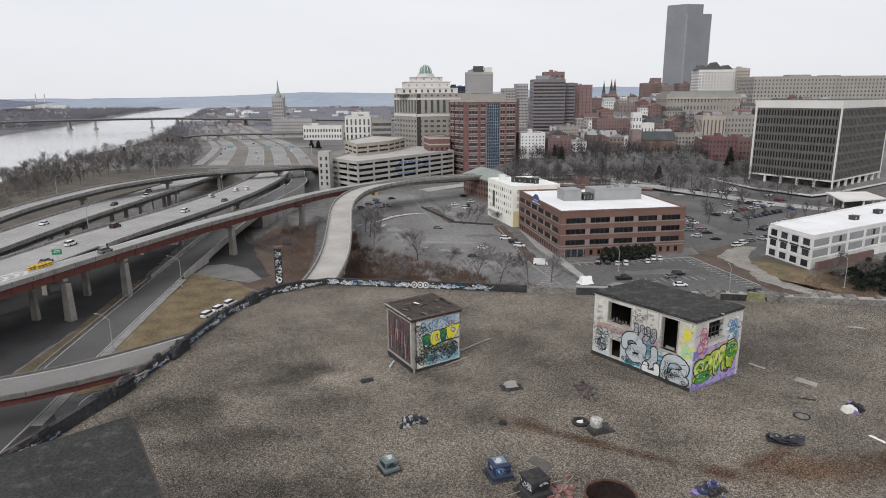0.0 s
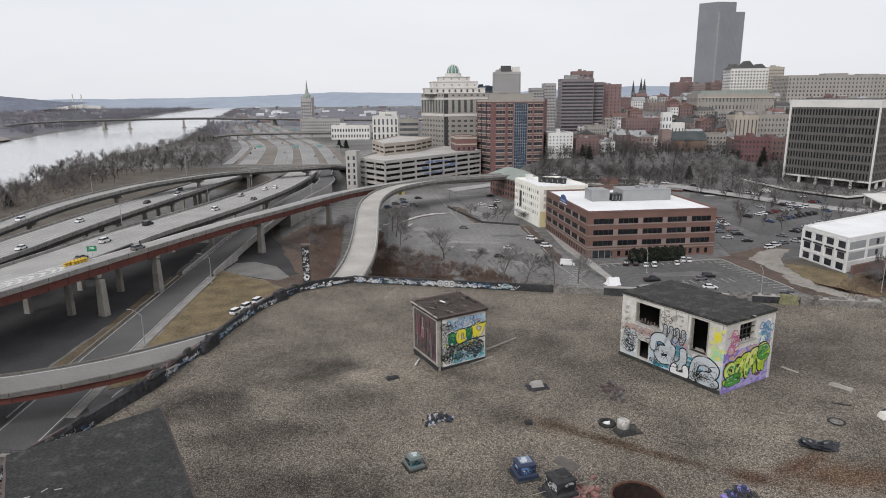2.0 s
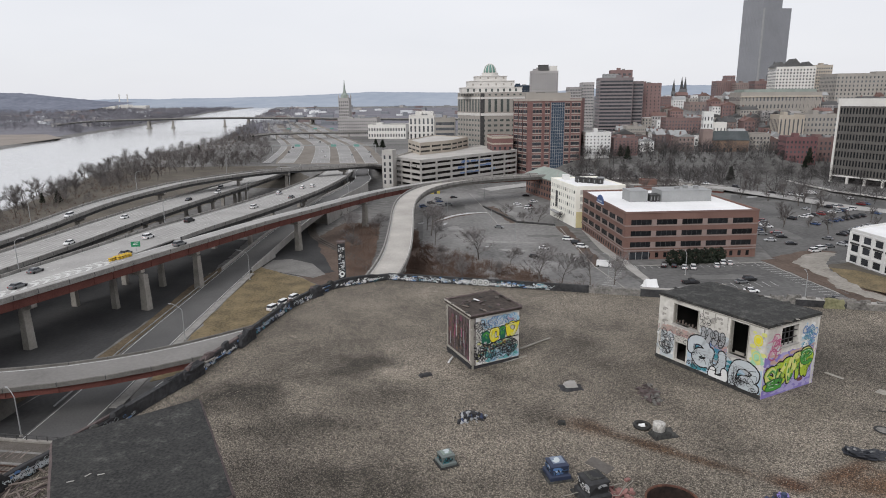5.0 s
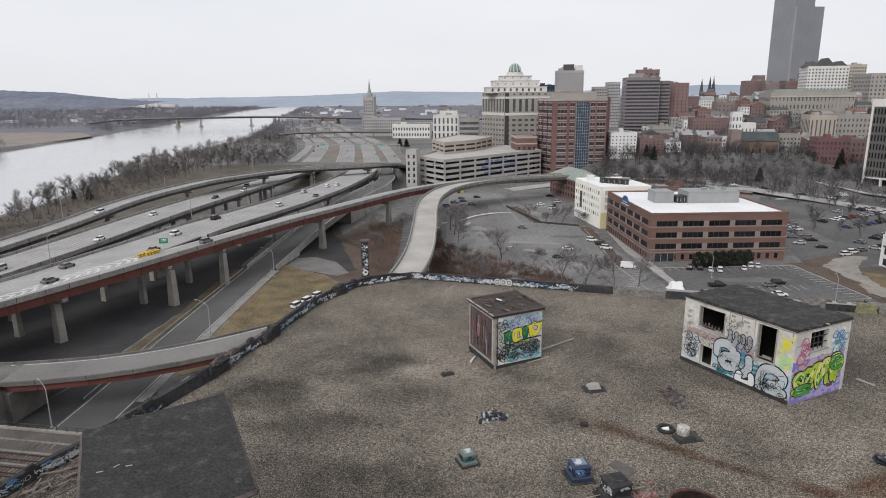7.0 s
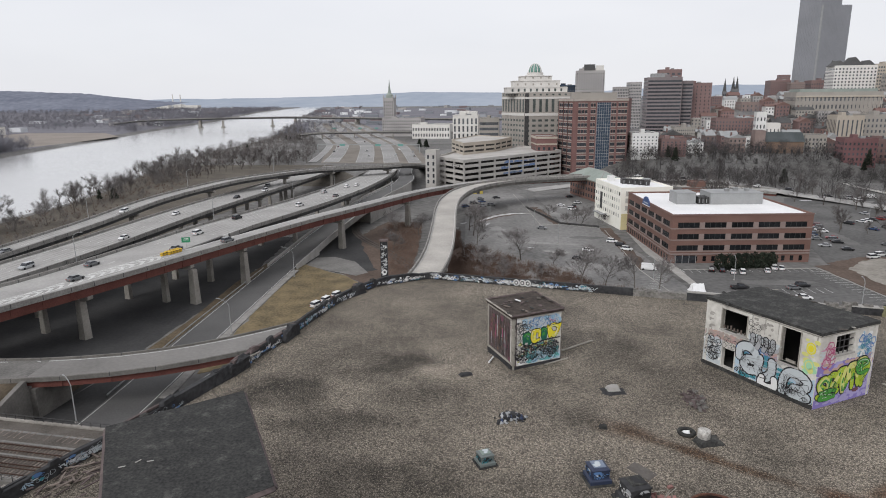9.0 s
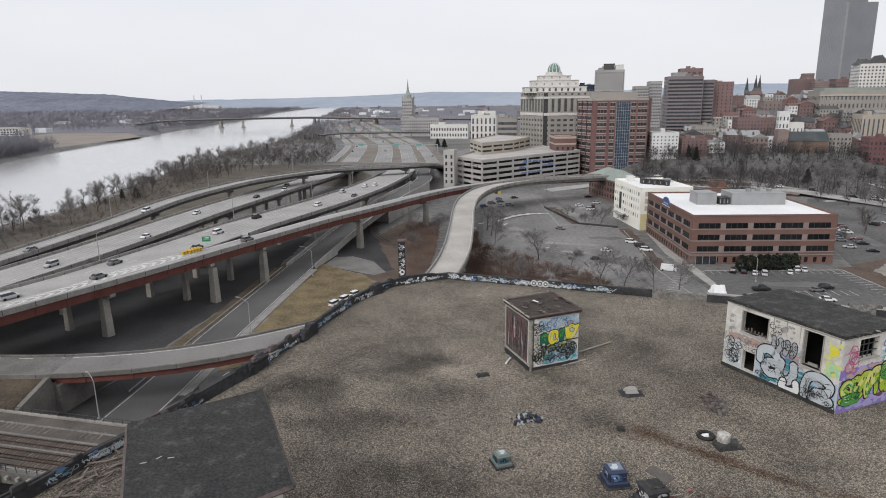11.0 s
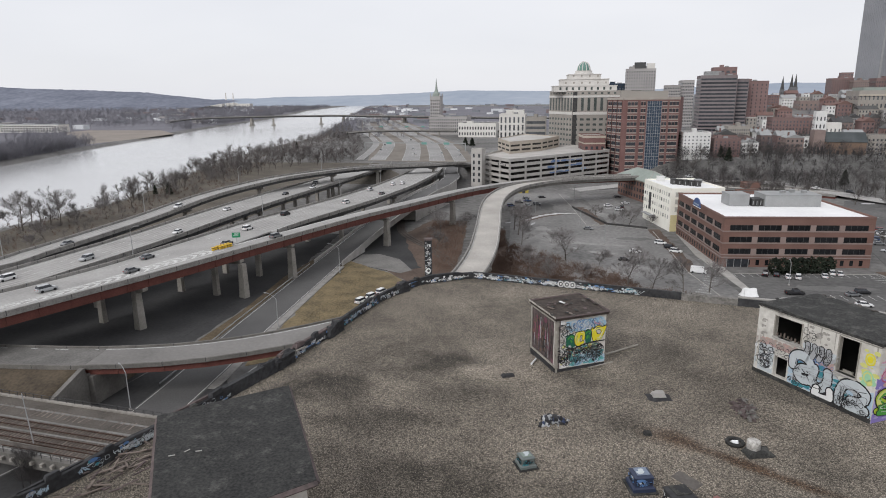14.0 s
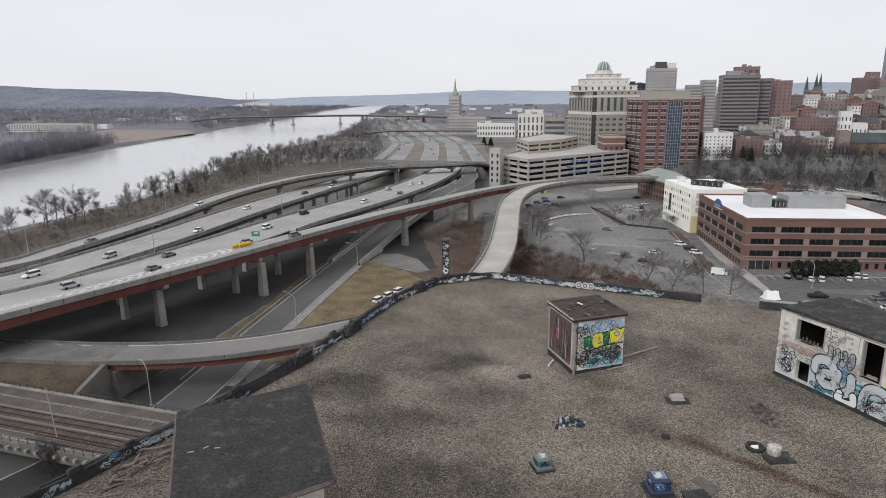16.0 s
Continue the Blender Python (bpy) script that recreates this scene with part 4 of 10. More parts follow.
M_TAR = tar_material("black_tar_roofing", (0.013, 0.013, 0.013), (0.054, 0.054, 0.051), 0.54)
M_KERB = mat("crumbling_kerb_stone", (0.05, 0.047, 0.043), (0.29, 0.275, 0.255), 1.3, 7.0, 0.95, 0.03, 0.5)
M_STUCCO = mat("dirty_white_stucco", (0.38, 0.36, 0.325), (0.70, 0.68, 0.635), 0.7, 5.0, 0.9, 0.01, 0.45)
M_WOODTRIM = mat("weathered_pale_trim", (0.20, 0.185, 0.16), (0.38, 0.36, 0.32), 1.2, 8.0, 0.9, grain=0.5)
M_OLDWALL = mat("grimy_dark_wall", (0.055, 0.045, 0.045), (0.15, 0.115, 0.11), 1.4, 6.0, 0.9, grain=0.5)


def warehouse():
    outline = [*ROOF_EDGE, *ROOF_FRONT[1:], (46, -30), (-26, -30)][::-1]
    area = sum(a[0] * b[1] - b[0] * a[1] for a, b in zip(outline, outline[1:] + outline[:1]))
    if area < 0:
        outline = outline[::-1]
    ob = thing("warehouse", 0, 0, 0, 0, "tall old concrete warehouse with a flat gravel roof", "building", "", "structure")
    part("wall", prism(outline, 0, ROOF_Z - 0.15), M_CONC, ob)
    part("roof", prism(outline, ROOF_Z - 0.145, ROOF_Z), M_GRAVEL, ob, "grey-brown gravel roof with dark damp stains")
    bm = bmesh.new()
    line = [Vector((p.x, p.y, ROOF_Z)) for p in curve_points([(*p, 0) for p in ROOF_EDGE], 1.0)]
    bm = bmesh.new()
    fine = curve_points(line, 0.35)
    side = sides_of(fine)
    rows = []
    for k, (p, s) in enumerate(zip(fine, side)):
        top = 0.45 + 0.07 * noise.noise(Vector((k * 0.35, 2.0, 0))) + 0.05 * noise.noise(Vector((k * 1.7, 5.0, 0)))
        rows.append([bm.verts.new(p + s * o + Vector((0, 0, z))) for o, z in ((-0.2, -0.3), (0.0, -0.3), (0.0, top - 0.02), (-0.03, top), (-0.18, top), (-0.2, top - 0.03))])
    for r, q in zip(rows, rows[1:]):
        for k in range(6):
            bm.faces.new((r[(k + 1) % 6], r[k], q[k], q[(k + 1) % 6]))
    part("parapet_side", bm, M_PARAPET, ob, "low black parapet covered in graffiti")
    rnd = random.Random(2)
    i = 0
    while i < len(line) - 2:
        j = min(len(line) - 1, i + rnd.choice((1, 2, 2, 3)))
        if rnd.random() < 0.4:
            i = j
            continue
        part("coping", sweep(line[i:j + 1], -0.22 + rnd.uniform(-0.03, 0.03), -0.08 + rnd.uniform(-0.05, 0.08), 0.44, 0.48 + rnd.uniform(0, 0.06)), rnd.choice((M_KERB, M_PARAPET, M_PARAPET, M_OLDWALL)), ob)
        i = j
    line2 = [Vector((p.x, p.y, ROOF_Z)) for p in curve_points([(*p, 0) for p in ROOF_FRONT], 1.0)]
    cut = next(i for i, p in enumerate(line2) if p.x > 4.6)
    part("parapet_front", sweep(line2[:cut + 1], -0.18, 0.0, -0.3, 0.46), M_PARAPET, ob, "low black parapet covered in graffiti")
    i = cut
    while i < len(line2) - 1:
        j = min(len(line2) - 1, i + rnd.choice((1, 2, 2, 3)))
        tall, skin = rnd.uniform(0.26, 0.44), rnd.choice((M_PARAPET, M_KERB, M_KERB, M_KERB))
        part("kerb_front", sweep(line2[i:j + 1], -0.36, 0.0, -0.3, tall), skin, ob, "broken low roof kerb of dark masonry")
        if rnd.random() < 0.7:
            part("kerb_coping", sweep(line2[i:j + 1], -0.4 + rnd.uniform(-0.05, 0.03), -0.12 + rnd.uniform(-0.05, 0.1), tall, tall + rnd.uniform(0.05, 0.1)), M_CONC, ob, "pale coping stone")
        i = j
    return line, line2, ob


SIDE_LINE, FRONT_LINE, WAREHOUSE = warehouse()


def pebbles():
    """Loose pale stones that stand out of the gravel."""
    rnd = random.Random(50)
    verts, faces = [], []
    for _ in range(42000):
        y = 11 + 28 * rnd.random() ** 1.3
        x = rnd.uniform(-15 if y > 18 else -17, min(24, 4 + y * 0.75))
        if y > 40.2 - (x + 8.3) * 0.155 - 0.4 or x < -14.0 - (24 - y) * 0.16:
            continue
        r, a = rnd.uniform(0.012, 0.028), rnd.uniform(0, math.tau)
        i = len(verts)
        for k in range(4):
            verts.append((x + r * math.cos(a + k * 1.57) * rnd.uniform(0.7, 1.2), y + r * math.sin(a + k * 1.57) * rnd.uniform(0.7, 1.2), ROOF_Z - 0.005))
        verts.append((x + rnd.uniform(-0.4, 0.4) * r, y + rnd.uniform(-0.4, 0.4) * r, ROOF_Z + r * rnd.uniform(0.7, 1.2)))
        faces += [(i, i + 1, i + 4), (i + 1, i + 2, i + 4), (i + 2, i + 3, i + 4), (i + 3, i, i + 4)]
    me = bpy.data.meshes.new("pebbles")
    me.from_pydata(verts, [], faces)
    m = mat("loose_pebbles", (0.09, 0.08, 0.066), (0.36, 0.32, 0.27), 30.0, 60.0, 0.9, grain=0.5)
    me.materials.append(m)
    tagged(new("pebbles", me), "loose pale pebbles on a gravel roof", "gravel", "", "stuff")


pebbles()


# ---- buildings ----
def ccw(pts):
    area = sum(a[0] * b[1] - b[0] * a[1] for a, b in zip(pts, [*pts[1:], pts[0]]))
    return list(pts) if area > 0 else list(pts)[::-1]


def rect(x, y, w, d, turn):
    """A rectangle: front left corner, width along the front, depth away from it."""
    c, s = math.cos(radians(turn)), math.sin(radians(turn))
    return [(x, y), (x + w * c, y + w * s), (x + w * c - d * s, y + w * s + d * c), (x - d * s, y + d * c)]


def building(name, pts, h, wall, label, roof=M_DARKROOF, base=0.0, parapet=0.7, category="building"):
    """A building over an outline, with walls, roof and a parapet; returns it and its walls in turn."""
    pts = ccw(pts)
    ob = thing(name, pts[0][0], pts[0][1], base, 0, label, category)
    loc = [(x - pts[0][0], y - pts[0][1]) for x, y in pts]
    part("wall", prism(loc, -6 if base > 0.5 else -0.2, h), wall, ob)
    cx, cy = sum(p[0] for p in loc) / len(loc), sum(p[1] for p in loc) / len(loc)
    part("roof", prism([(cx + (x - cx) * 0.985, cy + (y - cy) * 0.985) for x, y in loc], h - 0.3, h + 0.05), roof, ob)
    faces = [Face(ob, p, q) for p, q in zip(pts, [*pts[1:], pts[0]])]
    if parapet:
        for f in faces:
            f.add("parapet", 0, f.length, h - 0.1, h + parapet, 0.0, wall, 0.35)
    return ob, faces


def roof_unit(name, parent_z, x, y, w, d, h, turn, material, label, louvres=True):
    """A plant box on a roof with a rim and a louvred front."""
    ob = thing(name, x, y, parent_z, turn, label, "roof unit")
    part("casing", bx(0, w, 0, d, 0, h), material, ob)
    part("rim", bx(-0.12, w + 0.12, -0.12, d + 0.12, h, h + 0.18), material, ob)
    if louvres:
        n = max(2, int(w / 2.2))
        for k in range(n):
            part("louvre", bx(0.4 + k * w / n, (k + 1) * w / n - 0.4, -0.06, 0.02, h * 0.2, h * 0.8), M_DARKSTEEL if k % 2 else M_GREY, ob)
    return ob


M_DARKGLASS = mat("dark_tinted_glass", (0.006, 0.007, 0.008), (0.02, 0.021, 0.023), 0.4, 1.2, 0.25, rand=0.4, spec=0.16)


def brick_office():
    pts = rect(42.8, 234.8, 50.5, 56, 9.6)
    ob, faces = building("brick_office", pts, 17.4, M_BRICK, "four-storey red-brown brick office with ribbon windows and a white roof", M_WHITE)
    for k, bays in ((0, 5), (3, 6)):
        f = faces[k]
        pitch = (f.length - 2.4) / bays
        for z, hh in ((4.75, 1.95), (8.95, 1.95), (13.15, 1.95)):
            f.add("sill_band", 0, f.length, z - 0.5, z - 0.02, 0.16, M_ROSE)
            # A flat near-black band stands for the shade of the window recess.
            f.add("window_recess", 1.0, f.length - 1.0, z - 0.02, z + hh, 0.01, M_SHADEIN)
            for b in range(bays):
                s = 1.2 + b * pitch
                win = f.add("window", s + 0.95, s + pitch - 0.95, z + 0.06, z + hh - 0.06, 0.05, M_DARKGLASS)
                for q in (0.25, 0.5, 0.75):
                    shared_box(win, "mullion", 0.1, 0.05, hh - 0.12, pose((pitch - 1.9) * q, -0.04, 0), M_DARKSTEEL)
            for b in range(bays + 1):
                s = 1.2 + b * pitch
                f.add("pier_panel", max(0.0, s - 0.95), min(f.length, s + 0.95), z - 0.02, z + hh, 0.13, M_ROSE if 0 < b < bays else M_BRICK)
        f.add("ledge", 0, f.length, 3.25, 3.7, 0.3, M_ROSE)
        f.add("cornice", -0.1, f.length + 0.1, 17.55, 18.15, 0.12, M_BRICKD)
        for b in range(bays * 3):
            s = 1.5 + (b + 0.5) * (f.length - 3) / (bays * 3)
            f.add("ground_window", s - 0.6, s + 0.6, 0.7, 2.6, 0.03, M_DARKGLASS)
    faces[0].add("entrance_glass", 2.0, 9.5, 0.1, 2.9, 0.12, M_GLASS)
    for q in range(4):
        faces[0].add("entrance_frame", 2.0 + q * 2.45, 2.15 + q * 2.45, 0.0, 3.0, 0.2, M_GREY)
    # a blue arched emblem on the parapet
    f = faces[3]
    bm = bmesh.new()
    for r0, r1, d in ((0.0, 2.6, 0.0),):
        arc = [(4.4 * math.cos(a), 3.3 * math.sin(a)) for a in np.linspace(0, math.pi, 17)]
        lo, hi = [bm.verts.new((x, 0.0, z)) for x, z in arc], [bm.verts.new((x, 0.35, z)) for x, z in arc]
        bm.faces.new(lo)
        bm.faces.new(hi[::-1])
        for i in range(len(arc)):
            j = (i + 1) % len(arc)
            bm.faces.new((lo[j], lo[i], hi[i], hi[j]))
    sign = part("arched_sign", bm, plain("deep_blue_sign", (0.055, 0.10, 0.24)), ob, "deep blue arched sign panel without lettering")
    sign.matrix_basis = Matrix.Translation(f.p) @ pose(0, 0, 0, 0, 0, f.turn) @ pose(f.length * 0.46, -0.3, 16.6)
    part("sign_rim", bx(-4.5, 4.5, -0.05, 0.4, -0.3, 0.0), M_WHITE, sign)
    part("sign_bar", bx(-2.8, 2.8, -0.04, 0.0, 0.6, 1.1), plain("pale_sign_bar", (0.35, 0.42, 0.5)), sign)
    roof_unit("plant_room", 17.47, 48.8, 261.4, 7.4, 9, 4.4, 9.6, M_GREY, "grey panelled plant room on a white roof", False)
    roof_unit("plant_room", 17.47, 61.6, 262.3, 20.5, 11, 4.4, 9.6, M_GREY, "long grey panelled plant room on a white roof", False)
    for k in range(3):
        roof_unit("roof_fan", 17.47, 57.2 + k * 1.4, 262.5 + 0.3 * k, 1.1, 5.0, 2.6, 9.6, M_DARKSTEEL, "dark louvred cooling unit on a roof")
    building("brick_shed", rect(73, 366, 12, 8, 8), 8, M_BRICK, "small red-brick block behind an office", M_DARKROOF)
    for q, (x, y) in enumerate(((68, 267), (76, 269), (72, 270))):
        roof_unit("roof_fan", 21.95, x, y, 1.6, 1.6, 1.0, 9.6, M_GREY, "small grey fan on a plant room")


M_PANE = mat("pale_curtained_pane", (0.42, 0.405, 0.37), (0.54, 0.52, 0.48), 0.6, 3.0, 0.4, rand=0.2)
M_IVORY = mat("ivory_painted_wall", (0.78, 0.76, 0.68), (0.87, 0.85, 0.78), 0.2, 2.0, 0.9)


def white_building():
    pts = rect(30.8, 293.6, 24, 34, 16)
    ob, faces = building("white_building", pts, 18.6, M_IVORY, "five-storey ivory building with rows of square windows", M_WHITE)
    f = faces[3]
    for z in (5.4, 8.8, 12.2, 15.4):
        for k in range(12):
            s = 1.4 + k * (f.length - 2.8) / 11.6
            f.add("window", s, s + 1.15, z, z + 1.6, 0.03, M_GLASS if (k * 7 + int(z)) % 4 == 0 else M_PANE)
            f.add("window_head", s - 0.1, s + 1.25, z + 1.6, z + 1.75, 0.08, M_CREAM)
    f.add("dark_banner", f.length * 0.22, f.length * 0.30, 6, 14, 0.12, M_DARKSTEEL)
    f.add("canopy", 4, 16, 3.6, 4.0, 2.2, M_GREY)
    g = faces[0]
    g.add("yellow_wall_panel", 0.3, g.length * 0.42, 0, 7.4, 0.08, M_YELLOW)
    for z in (9.0, 12.4, 15.6):
        g.add("window", 2.0, 5.0, z, z + 2.0, 0.14, M_PANE)
        g.add("window_frame", 1.8, 5.2, z - 0.2, z, 0.18, M_CREAM)
    for k in range(5):
        roof_unit("roof_cooler", 18.65, 33.0 + 2.4 * k, 312 - 1.4 * k, 2.2, 3.2, 2.3, 16, M_DARKSTEEL, "dark cooling unit on a white roof")
    roof_unit("stair_head", 18.65, 27.5, 322, 3, 3, 2.2, 16, M_WHITEWALL, "small white stair head", False)
    roof_unit("roof_fan", 18.65, 44, 318, 3, 2.5, 1.6, 20, M_GREY, "grey fan unit on a white roof")


def v_at(p, c, s):
    return (p[0] * c - p[1] * s, p[0] * s + p[1] * c, p[2])


def station():
    w, d, o, turn = 15.5, 40, 0.8, 22
    ob, faces = building("hip_roof_brick_house", rect(26, 368, w, d, turn), 12, M_BRICK, "long red-brick building with a weathered green hip roof", M_COPPER, parapet=0)
    bm = bmesh.new()
    c, s = math.cos(radians(turn)), math.sin(radians(turn))
    loc = [(-o, -o, 12), (w + o, -o, 12), (w + o, d + o, 12), (-o, d + o, 12), (w / 2, 9, 17.0), (w / 2, d - 9, 17.0)]
    v = [bm.verts.new((x * c - y * s, x * s + y * c, z)) for x, y, z in loc]
    for q in ((0, 1, 4), (1, 2, 5, 4), (2, 3, 5), (3, 0, 4, 5), (3, 2, 1, 0)):
        bm.faces.new([v[i] for i in q])
    roof = part("hip_roof", bm, M_COPPER, ob)
    ridges = bmesh.new()
    for p, q in ((0, 4), (1, 4), (2, 5), (3, 5), (4, 5)):
        tube(ridges, v_at(loc[p], c, s), v_at(loc[q], c, s), 0.22, 0.22, 5)
    part("ridge_cap", ridges, M_CONC, roof, "pale ridge caps")
    f = faces[3]
    f.grid("window", (1.5, 5.2, 8.6), 2.0, 11, 1.7)
    faces[0].grid("window", (1.5, 5.2, 8.6), 2.0, 5, 1.7)
    f.add("eave_board", 0, f.length, 11.3, 11.9, 0.5, M_WOODTRIM)
    building("brick_annex", rect(27, 352, 9, 9, 20), 8.5, M_BRICK, "small flat-roofed brick annex", M_DARKROOF)
    building("brick_hut", rect(84.5, 414, 9.5, 8, 5), 5.2, M_BRICK, "small red-brick hut beside the town street", M_BRICKD, 1.2)


def parking_garage():
    p0, p1, p2 = (-81, 440), (-57.3, 413), (5.6, 497)
    pts = [p0, p1, p2, (-25, 540), (-70, 505)]
    ob = thing("parking_garage", p0[0], p0[1], 0, 0, "five-level pale concrete parking garage with a faded blue mural", "parking garage")
    pts = ccw(pts)
    loc = [(x - p0[0], y - p0[1]) for x, y in pts]
    cx, cy = sum(p[0] for p in loc) / 5, sum(p[1] for p in loc) / 5
    core = [(cx + (x - cx) * 0.86, cy + (y - cy) * 0.86) for x, y in loc]
    # Solid core: the shade between the decks is put into its colour.
    part("core", prism(core, 0, 17.5), M_SHADEIN, ob, "near-black block for the shade between parking decks")
    levels = [0.2, 3.9, 7.6, 11.3, 15.0, 18.4]
    for z in levels:
        part("floor_slab", prism(loc, z - 0.35, z), M_GARAGE, ob)
    faces = [Face(ob, p, q) for p, q in zip(pts, [*pts[1:], pts[0]])]
    for f in faces:
        n = max(2, round(f.length / 14))
        for z in levels[1:]:
            f.add("spandrel", 0, f.length, z - 0.75, z + 1.25, 0.25, M_GARAGE, 0.1)
        f.add("spandrel", 0, f.length, 0, 1.3, 0.25, M_GARAGE, 0.1)
        for k in range(n + 1):
            s = k * f.length / n
            f.add("column", max(0, s - 0.6), min(f.length, s + 0.6), 0, 19.6, 0.4, M_GARAGE, 0.6)
    front = max(faces, key=lambda f: -abs(f.length - 105))
    blue, pale = plain("faded_blue_mural", (0.16, 0.23, 0.40), 0.9), plain("pale_blue_mural", (0.33, 0.40, 0.52), 0.9)
    yel = plain("faded_ochre_mural", (0.50, 0.40, 0.22), 0.9)
    rnd = random.Random(4)
    for k in range(26):
        s = 36 + rnd.random() * 40
        z = rnd.choice((6.9, 10.6, 14.3)) + 0.1
        front.add("mural_patch", s, s + 2 + rnd.random() * 5, z, z + 0.5 + rnd.random() * 1.3, 0.262 + 0.004 * (k % 3), rnd.choice((blue, blue, pale, yel if z < 11 else pale)), -0.2)
    left = faces[0]
    left.add("sign_panel", left.length * 0.62, left.length * 0.88, 14.4, 15.9, 0.3, M_DARKSTEEL, -0.2)
    left.add("sign_face", left.length * 0.64, left.length * 0.86, 14.7, 15.6, 0.33, M_GARAGE, -0.2)
    tw, tf = building("garage_stair_tower", rect(-84.5, 421, 7.4, 9, -6), 24.6, M_GARAGE, "pale concrete stair tower with slot windows", M_GARAGE)
    tf[0].grid("slot_window", (3, 7, 11, 15, 19.5), 2.4, 2, 1.3)
    tf[3].grid("slot_window", (3, 7, 11, 15, 19), 2.4, 2, 1.3)
    # an upper deck on the far half
    up, uf = building("garage_upper_deck", [(-79, 500), (-64.5, 462), (-44, 492), (-34, 530), (-66, 560)], 26.5, M_TAN, "upper block of a parking garage", M_GARAGE)
    for f in uf:
        # Near-black panels on the wall stand for shaded openings.
        f.grid("opening", (20.2, 23.4), 1.3, max(1, int(f.length / 12)), 10, 0.06, M_SHADEIN)


def federal_building():
    a, b, c = (211.7, 444.7), (240.2, 396.3), (303, 447)
    d = (a[0] + c[0] - b[0], a[1] + c[1] - b[1])
    base = 2.0
    pts = ccw([a, b, c, d])
    ob = thing("federal_office", pts[0][0], pts[0][1], base, 0, "dark brown-grey office block with narrow windows and white corner columns", "building")
    loc = [(x - pts[0][0], y - pts[0][1]) for x, y in pts]
    cx, cy = sum(p[0] for p in loc) / 4, sum(p[1] for p in loc) / 4
    part("wall", prism(loc, 5.0, 49.0), M_DARKGLASS, ob, "dark glass")
    # The shade behind the arcade is put into this core's colour.
    part("ground_core", prism([(cx + (x - cx) * 0.8, cy + (y - cy) * 0.8) for x, y in loc], -0.2, 5.0), M_SHADEIN, ob)
    part("crown", prism([(cx + (x - cx) * 1.008, cy + (y - cy) * 1.008) for x, y in loc], 49.2, 54.0), M_CREAM, ob, "white stone crown band")
    part("roof", prism([(cx + (x - cx) * 0.99, cy + (y - cy) * 0.99) for x, y in loc], 54.0, 54.2), M_DARKROOF, ob)
    faces = [Face(ob, p, q) for p, q in zip(pts, [*pts[1:], pts[0]])]
    fin = mat("brown_grey_fin", (0.085, 0.079, 0.073), (0.135, 0.127, 0.118), 0.2, 2.0, 0.7)
    pitch = 5.48
    for f in sorted(faces, key=lambda f: f.p.y)[:3]:
        n = 27 if f.length < 65 else 36
        for k in range(n + 1):
            s = 0.9 + k * (f.length - 1.8) / n
            f.add("fin", s - 0.46, s + 0.46, 5.2, 49.1, 0.3, fin)
        for r in range(9):
            f.add("floor_band", 0.6, f.length - 0.6, 5.2 + r * pitch - (1.0 if r else 0), min(49.1, 5.2 + r * pitch + 0.8), 0.34, fin)
        f.add("corner_column", -0.5, 0.9, -0.2, 54.0, 0.6, M_CREAM)
        f.add("base_band", 0, f.length, 4.3, 5.3, 0.5, M_CREAM)
        m = max(3, round(f.length / 11))
        for k in range(1, m):
            f.add("arcade_column", k * f.length / m - 0.6, k * f.length / m + 0.6, -0.2, 4.4, 0.35, M_CREAM, 1.0)
    edge = [(150, 470), (186.6, 467.5), (188.9, 447.7), (195.8, 407.3), (215.3, 372.8), (232.1, 381.1), (281.5, 416.8), (345, 462), (300, 540), (200, 520)]
    plaza = ccw(edge)
    whole("plaza_wall", prism([(240 + (x - 240) * 0.97, 450 + (y - 450) * 0.97) for x, y in plaza], -1, 1.2), M_DARKSTEEL, "dark wall below a raised plaza", "wall", "structure")
    whole("plaza_terrace", prism(plaza, 1.2, 2.0), M_CREAM, "white-edged raised plaza terrace", "terrace", "structure")
    whole("plaza_paving", prism([(240 + (x - 240) * 0.98, 450 + (y - 450) * 0.98) for x, y in plaza], 1.5, 2.03), M_LOT, "worn grey paving of a plaza", "pavement", "structure")
    canopy = thing("terrace_canopy", 217, 345, 0.1, 0, "flat white canopy on square posts before the terrace", "canopy", "", "structure")
    part("roof", prism([(-9, -14), (0, 18), (24, 19), (19, -6)], 4.6, 5.2), M_CREAM, canopy)
    for x, y in ((-7, -11), (0, 15), (22, 16), (17, -5), (-4, 2), (20, 6), (5, -9)):
        part("post", bx(x - 0.35, x + 0.35, y - 0.35, y + 0.35, 0, 4.6), M_CREAM, canopy)


